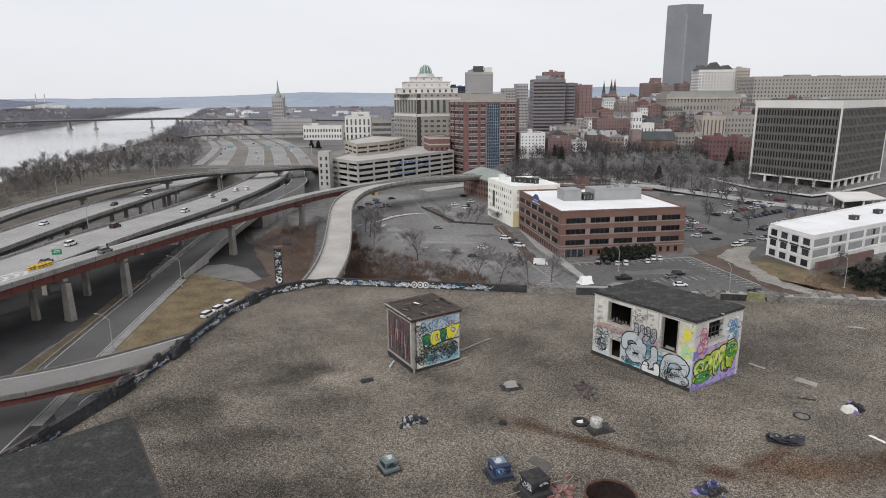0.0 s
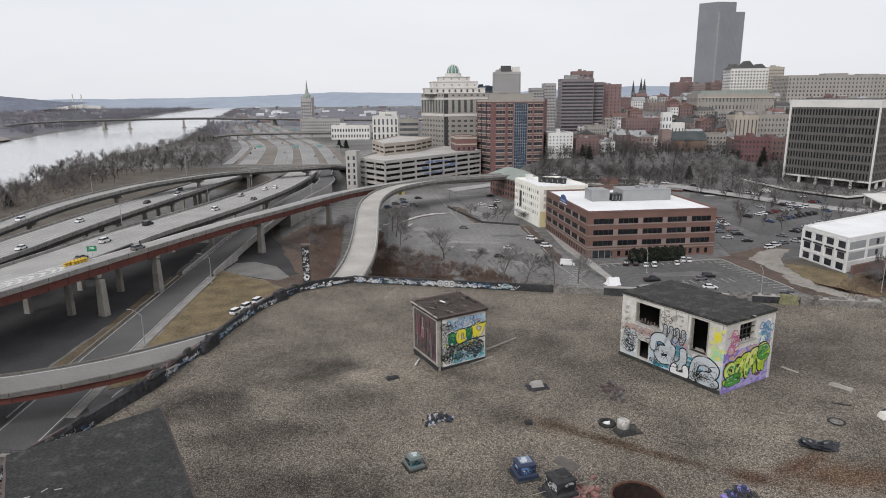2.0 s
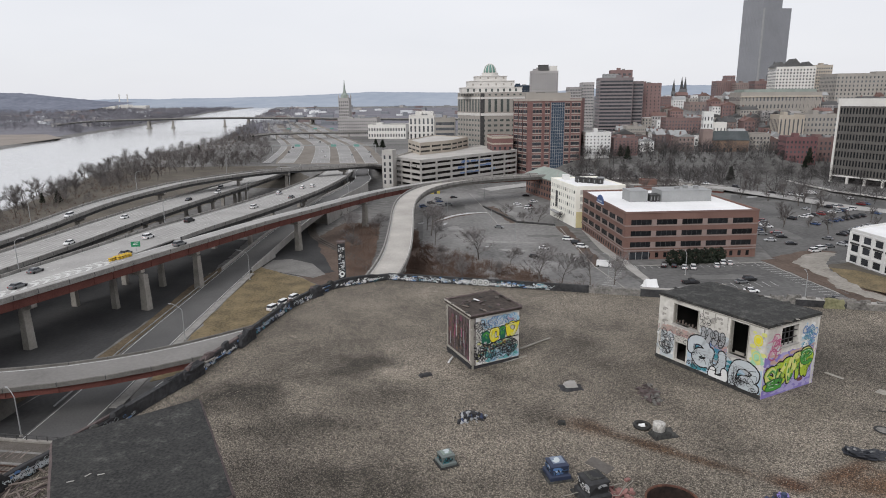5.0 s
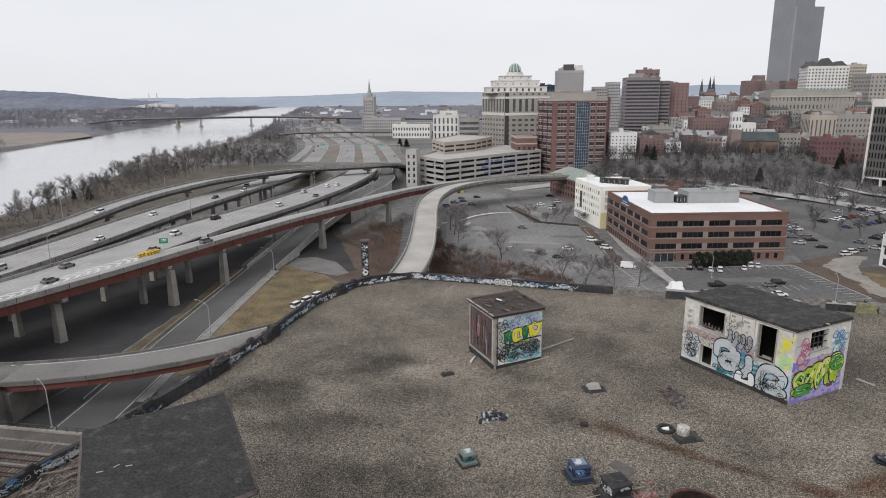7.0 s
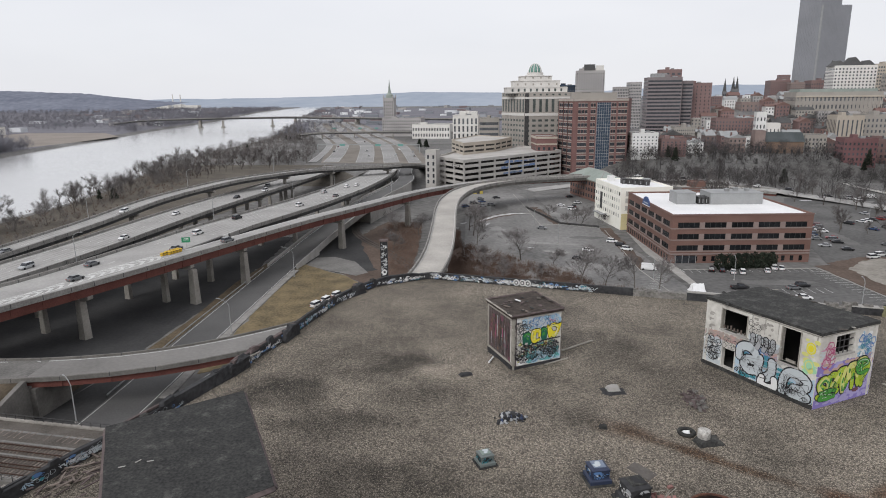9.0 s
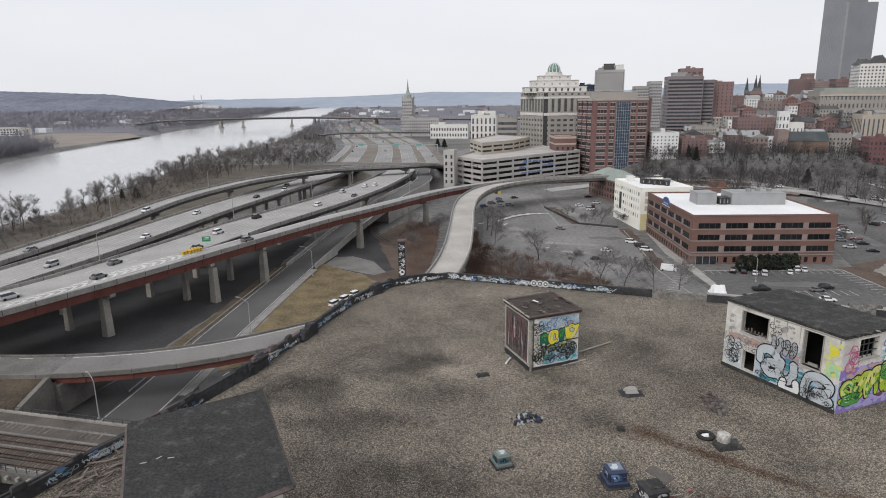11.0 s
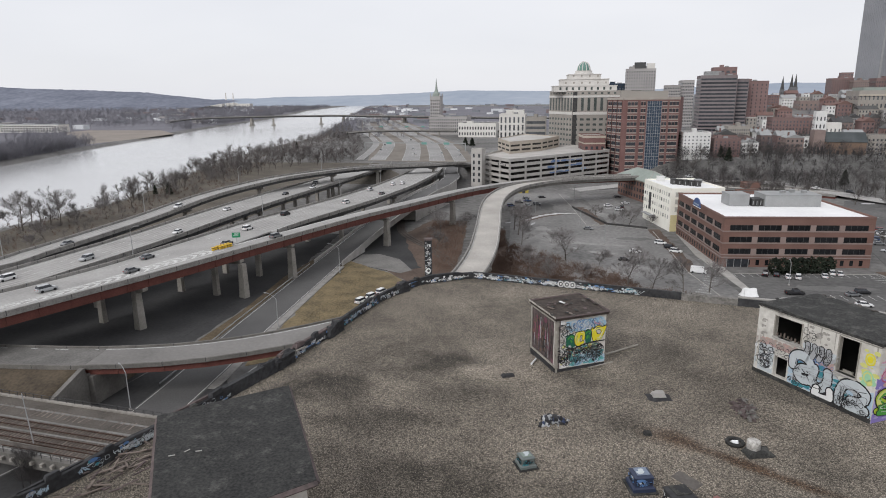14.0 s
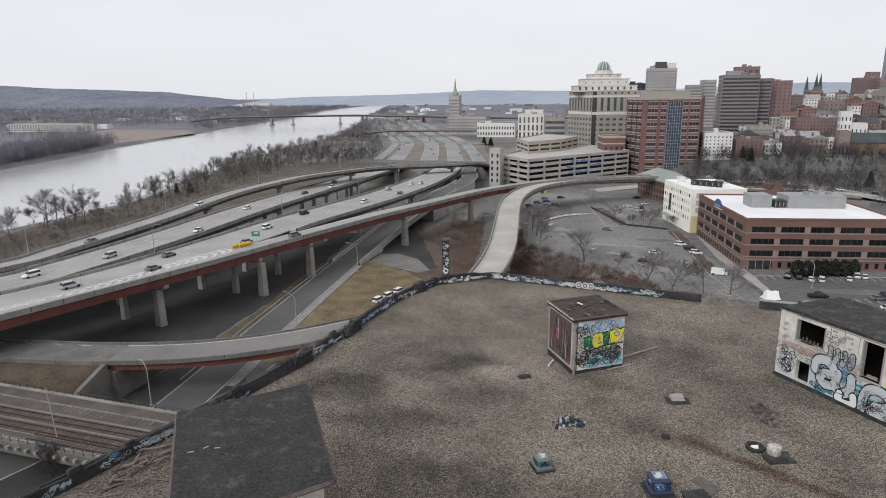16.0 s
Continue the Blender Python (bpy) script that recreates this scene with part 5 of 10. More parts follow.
def white_depot():
    pts = [(123, 238), (127.3, 216.4), (214, 266.5), (206, 292)]
    ob, faces = building("white_depot", pts, 11.6, M_WHITEWALL, "three-storey white concrete depot with a white roof", M_WHITE)
    side = min(faces, key=lambda f: abs(f.length - 22) + abs(f.p.length))
    for f in faces:
        if f.length > 60:
            n = 9
            for k in range(n + 1):
                f.add("pilaster", k * f.length / n - 0.35 if k else 0, k * f.length / n + 0.35, 0, 11.4, 0.25, M_WHITEWALL)
            f.add("floor_band", 0, f.length, 7.1, 7.6, 0.22, M_WHITEWALL)
            f.add("floor_band", 0, f.length, 3.3, 3.8, 0.22, M_WHITEWALL)
            for k in range(n):
                s = k * f.length / n + 1.0
                for z in (4.1, 8.0):
                    f.add("infill_panel", s, s + f.length / n - 2, z, z + 2.6, 0.06, M_GREY)
                    if k % 2:
                        f.add("window", s + 4.4, s + 5.9, z + 0.3, z + 2.3, 0.1, M_GLASS)
        else:
            n = 4
            for k in range(n + 1):
                f.add("pilaster", max(0, k * f.length / n - 0.4), min(f.length, k * f.length / n + 0.4), 0, 11.4, 0.25, M_WHITEWALL)
            for z in (0.6, 4.4, 8.2):
                f.grid("window", (z,), 2.3, n, 3.2, 0.05)
                f.add("floor_band", 0, f.length, z + 2.5, z + 3.1, 0.2, M_WHITEWALL if z != 4.4 else M_DARKSTEEL)
    for x, y in ((160, 246), (178, 259), (189, 266), (197, 272)):
        roof_unit("roof_unit", 11.65, x, y, 3.4, 2.4, 1.5, 30, M_DARKSTEEL, "low dark vent unit on a white roof")
    whole("brick_garden_wall", prism(ccw([(128.5, 215.2), (160, 233.5), (160.5, 232.8), (129, 214.5)]), 0, 3.0), M_BRICKD, "low brown brick wall", "wall", "structure")


M_MAROON = mat("maroon_brick", (0.15, 0.082, 0.075), (0.215, 0.125, 0.117), 0.12, 1.5, 0.9, rand=0.06)


def brick_tower():
    pts = [(3, 512), (14, 491), (54, 500), (60, 535), (10, 548)]
    ob, faces = building("brick_tower", pts, 56.5, M_MAROON, "tall red-brick office tower with a blue glass centre strip", M_TAUPE)
    tan = mat("dull_stone_panel", (0.31, 0.275, 0.245), (0.40, 0.36, 0.325), 0.2, 1.5, 0.9)
    for f in faces[:2]:
        wide = 38 < f.length < 44
        groups = ((3.2, 10.4, 3), (12.6, 16.4, 2), (28.2, 31.9, 2), (33.2, 40.2, 3)) if wide else [(1.2 + k * (f.length - 2) / 3, 0.2 + (k + 1) * (f.length - 2) / 3, 2) for k in range(3)]
        for r in range(11):
            z = 3.6 + r * 4.8
            for a, b, n in groups:
                f.add("spandrel_panel", a, b, z - 0.75, z - 0.1, 0.12, tan)
                f.add("lintel", a, b, z + 2.35, z + 2.75, 0.1, tan)
                win = f.add("window", a + 0.2, b - 0.2, z, z + 2.3, 0.04, M_GLASS)
                if r > 4:
                    for k in range(1, n):
                        shared_box(win, "mullion", 0.4, 0.06, 2.3, pose(k * (b - a) / n - 0.4, -0.05, 0), M_MAROON)
        for a, b, n in groups:
            for s in (a - 0.7, b + 0.3):
                f.add("brick_pier", s, s + 0.5, 0, 55.5, 0.3, M_MAROON)
        if wide:
            f.add("glass_strip", 17.4, 27.6, 4, 54.5, 0.5, M_BLUEGLASS)
            for k in range(7):
                f.add("glass_mullion", 17.3 + 1.7 * k, 17.5 + 1.7 * k, 4, 54.5, 0.62, M_GREY)
            for r in range(21):
                f.add("glass_transom", 17.4, 27.6, 5 + r * 2.4, 5.2 + r * 2.4, 0.58, M_GREY)
        f.add("cornice", 0, f.length, 55.6, 57.2, 0.4, tan)
    building("tower_plant_room", [(12, 500), (46, 507), (44, 528), (12, 528)], 61.0, M_TAUPE, "taupe mechanical penthouse on a brick tower", M_TAUPE)
    pod, pf = building("brick_podium", rect(-13, 500, 16, 24, 12), 29, M_MAROON, "brick wing with pale stone bands", M_TAUPE)
    for f in (pf[0], pf[3]):
        f.grid("window", (4, 9, 14, 19), 2.2, 4, 1.8)
        f.add("stone_band", 0, f.length, 23.0, 24.0, 0.3, M_TAN)
        f.add("stone_band", 0, f.length, 27.6, 29.2, 0.4, M_TAN)


def domed_building():
    glass = mat("green_grey_glass", (0.04, 0.05, 0.047), (0.10, 0.115, 0.11), 0.3, 1.2, 0.3)
    stone = mat("weathered_crown_stone", (0.50, 0.48, 0.455), (0.62, 0.60, 0.57), 0.1, 1.0, 0.9)
    pts = [(-47, 590), (-25, 556), (22, 566), (32, 610), (-10, 625)]
    ob, faces = building("domed_office", pts, 62, M_TAUPE, "tall taupe stone office tower stepping up to a green dome", stone)
    for f in faces[:2]:
        n = max(3, round(f.length / 5.2))
        f.add("stone_band", 0.2, f.length - 0.2, 43.2, 45.4, 0.5, stone)
        f.add("stone_band", 0.2, f.length - 0.2, 57.2, 58.9, 0.5, stone)
        for k in range(n):
            s = (k + 0.5) * f.length / n
            for r in range(9):
                f.add("window", s - 1.5, s + 1.5, 4 + r * 4.3, 5.8 + r * 4.3, 0.05, glass)
            f.add("tall_window", s - 1.1, s + 1.1, 46.4, 57.0, 0.1, glass)
            f.add("high_window", s - 0.9, s + 0.9, 60.0, 61.4, 0.05, glass)
            f.add("pier", s + f.length / n / 2 - 0.9, min(f.length, s + f.length / n / 2 + 0.9), 2, 57.4, 0.3, M_TAUPE)
    f = faces[1]
    # Dark strip on the wall: a recess's shade given as colour.
    f.add("dark_reveal", 0.0, 3.5, 8, 62, 0.2, M_DARKSTEEL)
    cx, cy = -18, 585
    tiers = thing("dome_tiers", cx, cy, 62, 8, "cream stepped crown with a ribbed green dome", "building crown")
    part("tier", bx(-26, 26, -18, 18, 0, 5), stone, tiers)
    part("tier", bx(-20, 20, -14, 14, 5, 10.5), stone, tiers)
    part("tier", bx(-13.5, 13.5, -11, 11, 10.5, 14.5), stone, tiers)
    for k in range(-4, 5):
        shared_box(tiers, "crown_window", 1.6, 0.3, 2.4, pose(k * 5.2 - 0.8, -18.15, 1.4), glass)
    for half, depth, z0, n in ((20, 14, 5, 6), (13.5, 11, 10.5, 4)):
        for k in range(n):
            shared_box(tiers, "crown_window", 1.3, 0.3, 1.6, pose(-half + (k + 0.5) * 2 * half / n, -depth - 0.1, z0 + 1.6), M_TAUPE)
    for half, depth, z in ((26.5, 18.5, 4.6), (20.5, 14.5, 10.1), (14, 11.5, 14.1)):
        part("cornice", bx(-half, half, -depth, depth, z, z + 0.5), stone, tiers)
    part("drum", lathe(bmesh.new(), ((8.4, 14.0), (8.4, 15.4), (7.2, 15.6), (7.2, 17.6))), stone, tiers)
    prof = [(5.4 * math.cos(a), 17.6 + 7.6 * math.sin(a)) for a in np.linspace(0, 1.45, 10)]
    dome = part("dome", lathe(bmesh.new(), prof), M_DOME, tiers, "dark green dome", True)
    for k in range(10):
        bm = bmesh.new()
        for a, b in zip(prof, prof[1:]):
            t = k * math.tau / 10
            tube(bm, ((a[0] + .1) * math.cos(t), (a[0] + .1) * math.sin(t), a[1]), ((b[0] + .1) * math.cos(t), (b[0] + .1) * math.sin(t), b[1]), 0.4, 0.4, 4)
        part("rib", bm, stone, dome)


def office(name, x0, x1, y, d, base, top, wall, label, rows=8, cols=10, turn=0.0, ww=0.55, wh=0.5, roof=M_DARKROOF, glass=None, bands=None):
    """A far block: front from x0 to x1 at depth y, with a window grid on the walls that show."""
    ob, faces = building(name, rect(x0, y, x1 - x0, d, turn), top - base, wall, label, roof, base)
    z0 = 3.0
    pitch = (top - base - z0 - 0.6) / rows
    for f in (faces[0], faces[3]):
        n = max(2, round(cols * f.length / (x1 - x0)))
        if bands:
            for r in range(rows):
                f.add("window_band", 0.5, f.length - 0.5, z0 + r * pitch, z0 + r * pitch + pitch * wh, 0.06, glass or M_FARGLASS)
        else:
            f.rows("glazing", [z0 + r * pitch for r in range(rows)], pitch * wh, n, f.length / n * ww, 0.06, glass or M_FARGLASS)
    h, w = top - base, x1 - x0
    if d > 15 and w > 16 and roof is M_DARKROOF:
        shift = (x0 * 0.37 + y * 0.11) % 1.0
        qx, qy = (0.15 + 0.4 * shift) * w, 0.3 * d
        part("stair_head", bx(qx, qx + 0.16 * w, qy, qy + 0.3 * d, h, h + 2.6 + shift), wall, ob)
        part("air_handler", bx(qx + 0.22 * w, qx + 0.36 * w, qy - 0.1 * d, qy + 0.1 * d, h, h + 1.9), M_GREY, ob, "grey plant box")
    return ob, faces


brick_office()
white_building()
station()
parking_garage()
federal_building()
white_depot()
brick_tower()
domed_building()
M_MIXBRICK = mat("sooty_brown_brick", (0.115, 0.082, 0.078), (0.19, 0.145, 0.138), 0.06, 0.8, 0.9)
M_BANDBROWN = mat("brown_banded_stone", (0.17, 0.145, 0.148), (0.24, 0.21, 0.212), 0.05, 0.6, 0.85)
M_GOTHICD = mat("dark_grey_stone", (0.12, 0.12, 0.125), (0.18, 0.18, 0.185), 0.05, 0.6, 0.9)
M_GOTHIC = mat("old_grey_stone", (0.30, 0.285, 0.28), (0.42, 0.40, 0.39), 0.05, 0.6, 0.9)
# downtown, near to far
office("slab_tower", 92, 125.5, 690, 30, 20, 76, M_BANDBROWN, "brown office tower with dark ribbon windows", 15, 10, 0, bands=True, glass=M_GLASS)
office("slab_tower_wing", 127.3, 138, 700, 30, 20, 72.5, M_BANDBROWN, "narrow brown tower wing with ribbon windows", 14, 4, 0, bands=True, glass=M_GLASS)
office("slab_tower_wing", 138.8, 159.5, 715, 30, 20, 70.5, M_TOWNBRICK, "plain brown-red tower wing", 13, 5, 0, ww=0.2)
office("rooftop_plant_room", 105, 127, 705, 16, 76, 84, M_TOWNBRICK, "red-brown plant level on a tower", 1, 4, 0)
office("rooftop_plant_room", 97, 112, 700, 12, 76, 80, M_GREY, "grey plant level on a tower", 1, 4, 0)
office("stone_tower", 27, 64.5, 900, 30, 20, 91, M_GOTHIC, "old grey stone tower with a stepped top", 17, 12, 0, ww=0.42)
office("upper_stone_block", 31, 60, 905, 24, 91, 94, M_GOTHIC, "stepped cap of a stone tower", 1, 6, 0)
office("rooftop_plant_room", 37.5, 51.5, 903, 12, 94, 99, M_DARKROOF, "dark grey plant box on a stone tower", 1, 3, 0)
office("rooftop_plant_room", 53, 63, 903, 12, 94, 97.5, M_CREAM, "pale plant box on a stone tower", 1, 3, 0)
office("blue_tower", -10, 34, 930, 30, 20, 73, M_BLUEGLASS, "low blue glass block", 14, 12, 4)
office("grey_slab", 76, 92, 855, 30, 15, 69, M_GOTHIC, "grey concrete slab block", 14, 8, 4)
office("grey_slab", 92.5, 106, 845, 30, 15, 74.5, M_GOTHIC, "taller grey concrete slab block", 15, 7, 4)
office("white_house_block", 58, 77, 500, 20, 13, 31.5, M_WHITEWALL, "white-painted block with small square windows", 6, 7, 4, ww=0.35, wh=0.4)
office("brick_house_block", 80, 98, 504, 18, 13, 27, M_TOWNBRICK, "dark brick town block", 5, 6, 4, ww=0.3)
hall, hall_faces = office("courthouse", 236, 314, 700, 40, 34, 60, M_TAUPE, "long grey-cream stone courthouse with a colonnade and a green roof", 3, 22, -2, ww=0.4, roof=M_COPPER)
for k in range(23):
    hall_faces[0].add("column", 1.0 + k * 3.37, 1.9 + k * 3.37, 2.5, 20.5, 0.5, M_TAUPE)
hall_faces[0].add("cornice", -0.4, hall_faces[0].length + 0.4, 21.5, 23.0, 0.8, M_TAN)
hall_faces[0].add("plinth", 0, hall_faces[0].length, 0, 2.4, 0.8, M_TAUPE)
part("copper_attic", prism([(4, 4), (74, 1.5), (75, 34), (5, 36)], 26, 29.5), M_COPPER, hall)
tall, tall_faces = office("stone_office", 345, 392, 900, 40, 45, 92, M_CREAM, "cream stone office tower with dark gables", 11, 12, -6, ww=0.45)
bm = bmesh.new()
for x, w, h in ((0, 14, 7), (15, 18, 11), (34, 13, 7)):
    v = [bm.verts.new(c) for c in ((x, 0, 47), (x + w, 0, 47), (x + w, 30, 47), (x, 30, 47), (x + w / 2, 4, 47 + h), (x + w / 2, 26, 47 + h))]
    for q in ((0, 1, 4), (1, 2, 5, 4), (2, 3, 5), (3, 0, 4, 5)):
        bm.faces.new([v[i] for i in q])
part("gable_roof", bm, M_DARKROOF, tall)
office("stone_office", 398, 420, 915, 30, 45, 94, M_TAN, "plain tan stone office wing", 11, 8, -6)
office("civic_block", 374, 540, 800, 50, 40, 80, M_TAUPE, "broad grey stone civic block", 8, 40, -4, ww=0.35)
office("apartment_block", 302, 328, 1000, 30, 40, 77, M_TOWNBRICK, "tall red-brown brick apartment block", 12, 9, -2, ww=0.35)
office("rooftop_plant_room", 316, 330, 1010, 14, 77, 84.5, M_TOWNBRICK, "brick plant level on an apartment block", 2, 4, -2)
office("apartment_block", 322, 340, 980, 30, 40, 73.5, M_ROSE, "rose brick apartment block with many windows", 11, 7, -2, ww=0.4)
office("brick_hall", 350, 374, 985, 30, 40, 76, M_TOWNBRICK, "red brick hall behind a courthouse", 6, 8, -2, ww=0.35)
office("long_brick_hall", 202, 260, 760, 30, 30, 50, M_ROSE, "long salmon-brick hall under a dark green roof", 4, 14, -2, ww=0.3, roof=M_DOME)
office("stone_hotel", 221, 240.5, 560, 24, 8, 41.5, M_TAN, "cream hotel with tall window strips", 2, 6, -4, ww=0.3, wh=0.85)
office("stone_hotel", 242, 268, 565, 30, 8, 42, M_TAUPE, "grey stone block of flats", 7, 9, -4, ww=0.4)
office("brick_row", 204, 225.5, 500, 18, 6, 27.5, mat("crimson_brick", (0.15, 0.075, 0.078), (0.21, 0.115, 0.117), 0.1, 1.5, 0.9), "row of crimson brick houses", 5, 8, -4, ww=0.4)
office("brick_row", 228, 258, 515, 18, 6, 26, M_TOWNBRICK, "row of red-brick houses", 4, 10, -4, ww=0.4)
office("brick_row", 196, 212, 552, 18, 10, 27, M_TAUPE, "pale stone row house", 4, 6, -4, ww=0.4)
office("brick_row", 149, 182, 640, 22, 14, 37, M_TOWNBRICK, "long red-brick row with a pale cornice", 6, 12, 0, ww=0.35)
office("brick_block", 128, 146, 590, 24, 8, 27, M_MIXBRICK, "red-brick block with rows of windows", 7, 12, 0, ww=0.4)
office("brick_block", 106, 124, 605, 24, 8, 31, M_TAUPE, "old grey stone warehouse block", 7, 10, 0, ww=0.4)
office("brick_block", 96, 116, 560, 26, 6, 25, M_MIXBRICK, "old brick town block", 6, 9, 2, ww=0.4)
office("plaza_wing", -267, -205, 990, 30, 0, 27, M_GOTHIC, "grey stone riverfront office wing", 5, 18, 0, ww=0.4)
office("plaza_wing", -206, -150, 930, 40, 0, 20, M_CREAM, "low pale riverfront block with parking decks", 2, 14, 0, ww=0.5)
office("white_office", -100, -74.6, 640, 30, 0, 41, M_CREAM, "white stone office block", 5, 6, 4, ww=0.4, wh=0.75)
office("white_office", -95, -77, 652, 14, 41, 44.5, M_CREAM, "white upper storey of an office block", 1, 6, 4, ww=0.4)
office("white_office", -70.7, -51.8, 615, 30, 0, 38.8, M_TAUPE, "grey office block with ribbon windows", 7, 8, 4, bands=True)


def spire_tower():
    ob, faces = building("spire_tower", rect(-267, 1000, 16.5, 16.5, 0), 58, M_GOTHIC, "slender grey stone tower with a steep spire", M_GOTHIC)
    for f in (faces[0], faces[3]):
        f.grid("window", [26 + 5 * k for k in range(6)], 2.6, 5, 1.5)
    bm = bmesh.new()
    lathe(bm, ((6.6, 58), (5.8, 63), (3.2, 66), (1.8, 71), (0.15, 87)), 8, 8.25, 8.25)
    part("spire", bm, M_COPPER, ob, "weathered green spire")
    for x, y in ((0.6, 0.6), (15.9, 0.6), (0.6, 15.9), (15.9, 15.9)):
        part("pinnacle", lathe(bmesh.new(), ((1.2, 58), (1.2, 60), (0.1, 64.5)), 6, x, y), M_GOTHIC, ob)


def cathedral():
    for x, y, tip in ((325, 1300, 92), (331.5, 1300, 92), (309, 1295, 88)):
        ob, faces = building("church_tower", rect(x, y, 6.5, 6.5, 0), tip - 44, M_GOTHICD, "dark stone church tower with a slim spire", M_DARKROOF, 20)
        part("spire", lathe(bmesh.new(), ((3.4, tip - 44), (2.4, tip - 36), (0.1, tip - 20)), 6, 3.2, 3.2), M_DARKROOF, ob)
        faces[0].grid("belfry_opening", (tip - 56,), 7, 2, 1.4)


def tall_tower():
    """A tall clad tower: two walls show, a pale strip at their corner, and the far end of the front steps down at the top."""
    l, f, r = (414.5, 1262), (441.5, 1240), (494.5, 1252)
    b = (l[0] + r[0] - f[0], l[1] + r[1] - f[1])
    n, m = (f[0] + (r[0] - f[0]) * 0.66, f[1] + (r[1] - f[1]) * 0.66), (l[0] + (b[0] - l[0]) * 0.66, l[1] + (b[1] - l[1]) * 0.66)
    ob, faces = building("tall_tower", [l, f, n, m], 176.5, M_SLATE, "very tall grey clad tower with a stepped top", M_SLATE, 45, 0)
    low = prism([(x - l[0], y - l[1]) for x, y in ccw([n, r, b, m])], -6, 160)
    ob_loc = ob.location
    wing = part("low_wing", low, M_SLATE, ob)
    wing.matrix_basis = Matrix.Translation((l[0] - ob_loc.x, l[1] - ob_loc.y, 0))
    for p, q, top in ((l, f, 176), (f, n, 176), (n, r, 159.5)):
        face = Face(ob, p, q)
        for k in range(round(face.length / 2.6)):
            face.add("cladding_rib", k * 2.6 + 0.3, min(face.length, k * 2.6 + 1.1), 6, top, 0.35, M_SLATE)
    Face(ob, f, r).add("pale_corner_strip", 0.5, 4.0, 0, 160, 0.7, M_GREY)


def church():
    ob, faces = building("church", rect(160, 540, 31, 18, -4), 15, mat("brown_sandstone", (0.17, 0.115, 0.085), (0.25, 0.175, 0.13), 0.1, 1.2, 0.9), "brown stone church with a slate roof", M_DARKROOF, 8, 0)
    bm = bmesh.new()
    v = [bm.verts.new(c) for c in ((-0.6, -0.6, 15), (31.6, -2.8, 15), (32.8, 17, 15), (0.8, 19, 15), (0.2, 9.2, 22), (32.2, 7.2, 22))]
    for q in ((0, 1, 5, 4), (2, 3, 4, 5), (1, 2, 5), (3, 0, 4)):
        bm.faces.new([v[i] for i in q])
    part("gable_roof", bm, mat("green_grey_slate", (0.042, 0.05, 0.052), (0.085, 0.095, 0.098), 0.1, 1.0, 0.8), ob)
    faces[0].grid("lancet_window", (2,), 7, 6, 1.6)
    office("chapel", 155, 162.5, 538, 14, 6, 31, M_ROSE, "pale stone gable front of a church", 1, 3, -4)
    office("white_tower", 166, 174, 578, 9, 10, 44, M_WHITEWALL, "pale stone tower base under repair", 5, 3, -4, ww=0.35, roof=M_GREY)
    office("white_tower", 174.5, 186, 580, 9, 10, 35, M_CREAM, "pale stone church front beside a tower base", 3, 4, -4, ww=0.3, roof=M_GREY)


def pointed_tower():
    ob, faces = building("pointed_tower", rect(375, 1000, 13, 13, 0), 43, M_GOTHICD, "dark stone tower with a steep pyramid roof", M_DARKROOF, 40, 0)
    part("pyramid_roof", lathe(bmesh.new(), ((9.2, 43), (6.0, 50), (0.2, 64)), 4, 6.5, 6.5), M_DARKROOF, ob)
    faces[0].grid("belfry_opening", (30,), 8, 3, 2.0, 0.06, M_GLASS)


pointed_tower()
spire_tower()
cathedral()
tall_tower()
church()


# ---- spray paint ----
SPRAY = {k: plain("spray_" + k, c, 0.7) for k, c in dict(
    white=(0.72, 0.72, 0.71), black=(0.02, 0.02, 0.022), grey=(0.36, 0.37, 0.38), pale=(0.50, 0.54, 0.56), yellow=(0.72, 0.62, 0.03), lime=(0.38, 0.50, 0.04),
    green=(0.07, 0.30, 0.05), forest=(0.015, 0.12, 0.075), teal=(0.05, 0.24, 0.29), sky=(0.30, 0.47, 0.60), blue=(0.10, 0.20, 0.40), violet=(0.24, 0.19, 0.48),
    haze=(0.40, 0.52, 0.62), lemon=(0.62, 0.62, 0.20), lilac=(0.38, 0.34, 0.58), rose=(0.44, 0.30, 0.28), dust=(0.36, 0.30, 0.27), rosered=(0.42, 0.10, 0.20), wine=(0.14, 0.055, 0.075), umber=(0.13, 0.08, 0.055), pink=(0.55, 0.30, 0.38), mint=(0.34, 0.60, 0.38), rust=(0.30, 0.12, 0.07), aqua=(0.14, 0.42, 0.42), salmon=(0.50, 0.34, 0.28)).items()}


M_GRIME = mat("wall_grime", (0.16, 0.15, 0.135), (0.42, 0.40, 0.37), 2.5, 12.0, 0.95, grain=0.5)
M_FELT = mat("torn_roofing_felt", (0.03, 0.027, 0.025), (0.13, 0.115, 0.10), 2.0, 14.0, 0.95, grain=0.5)


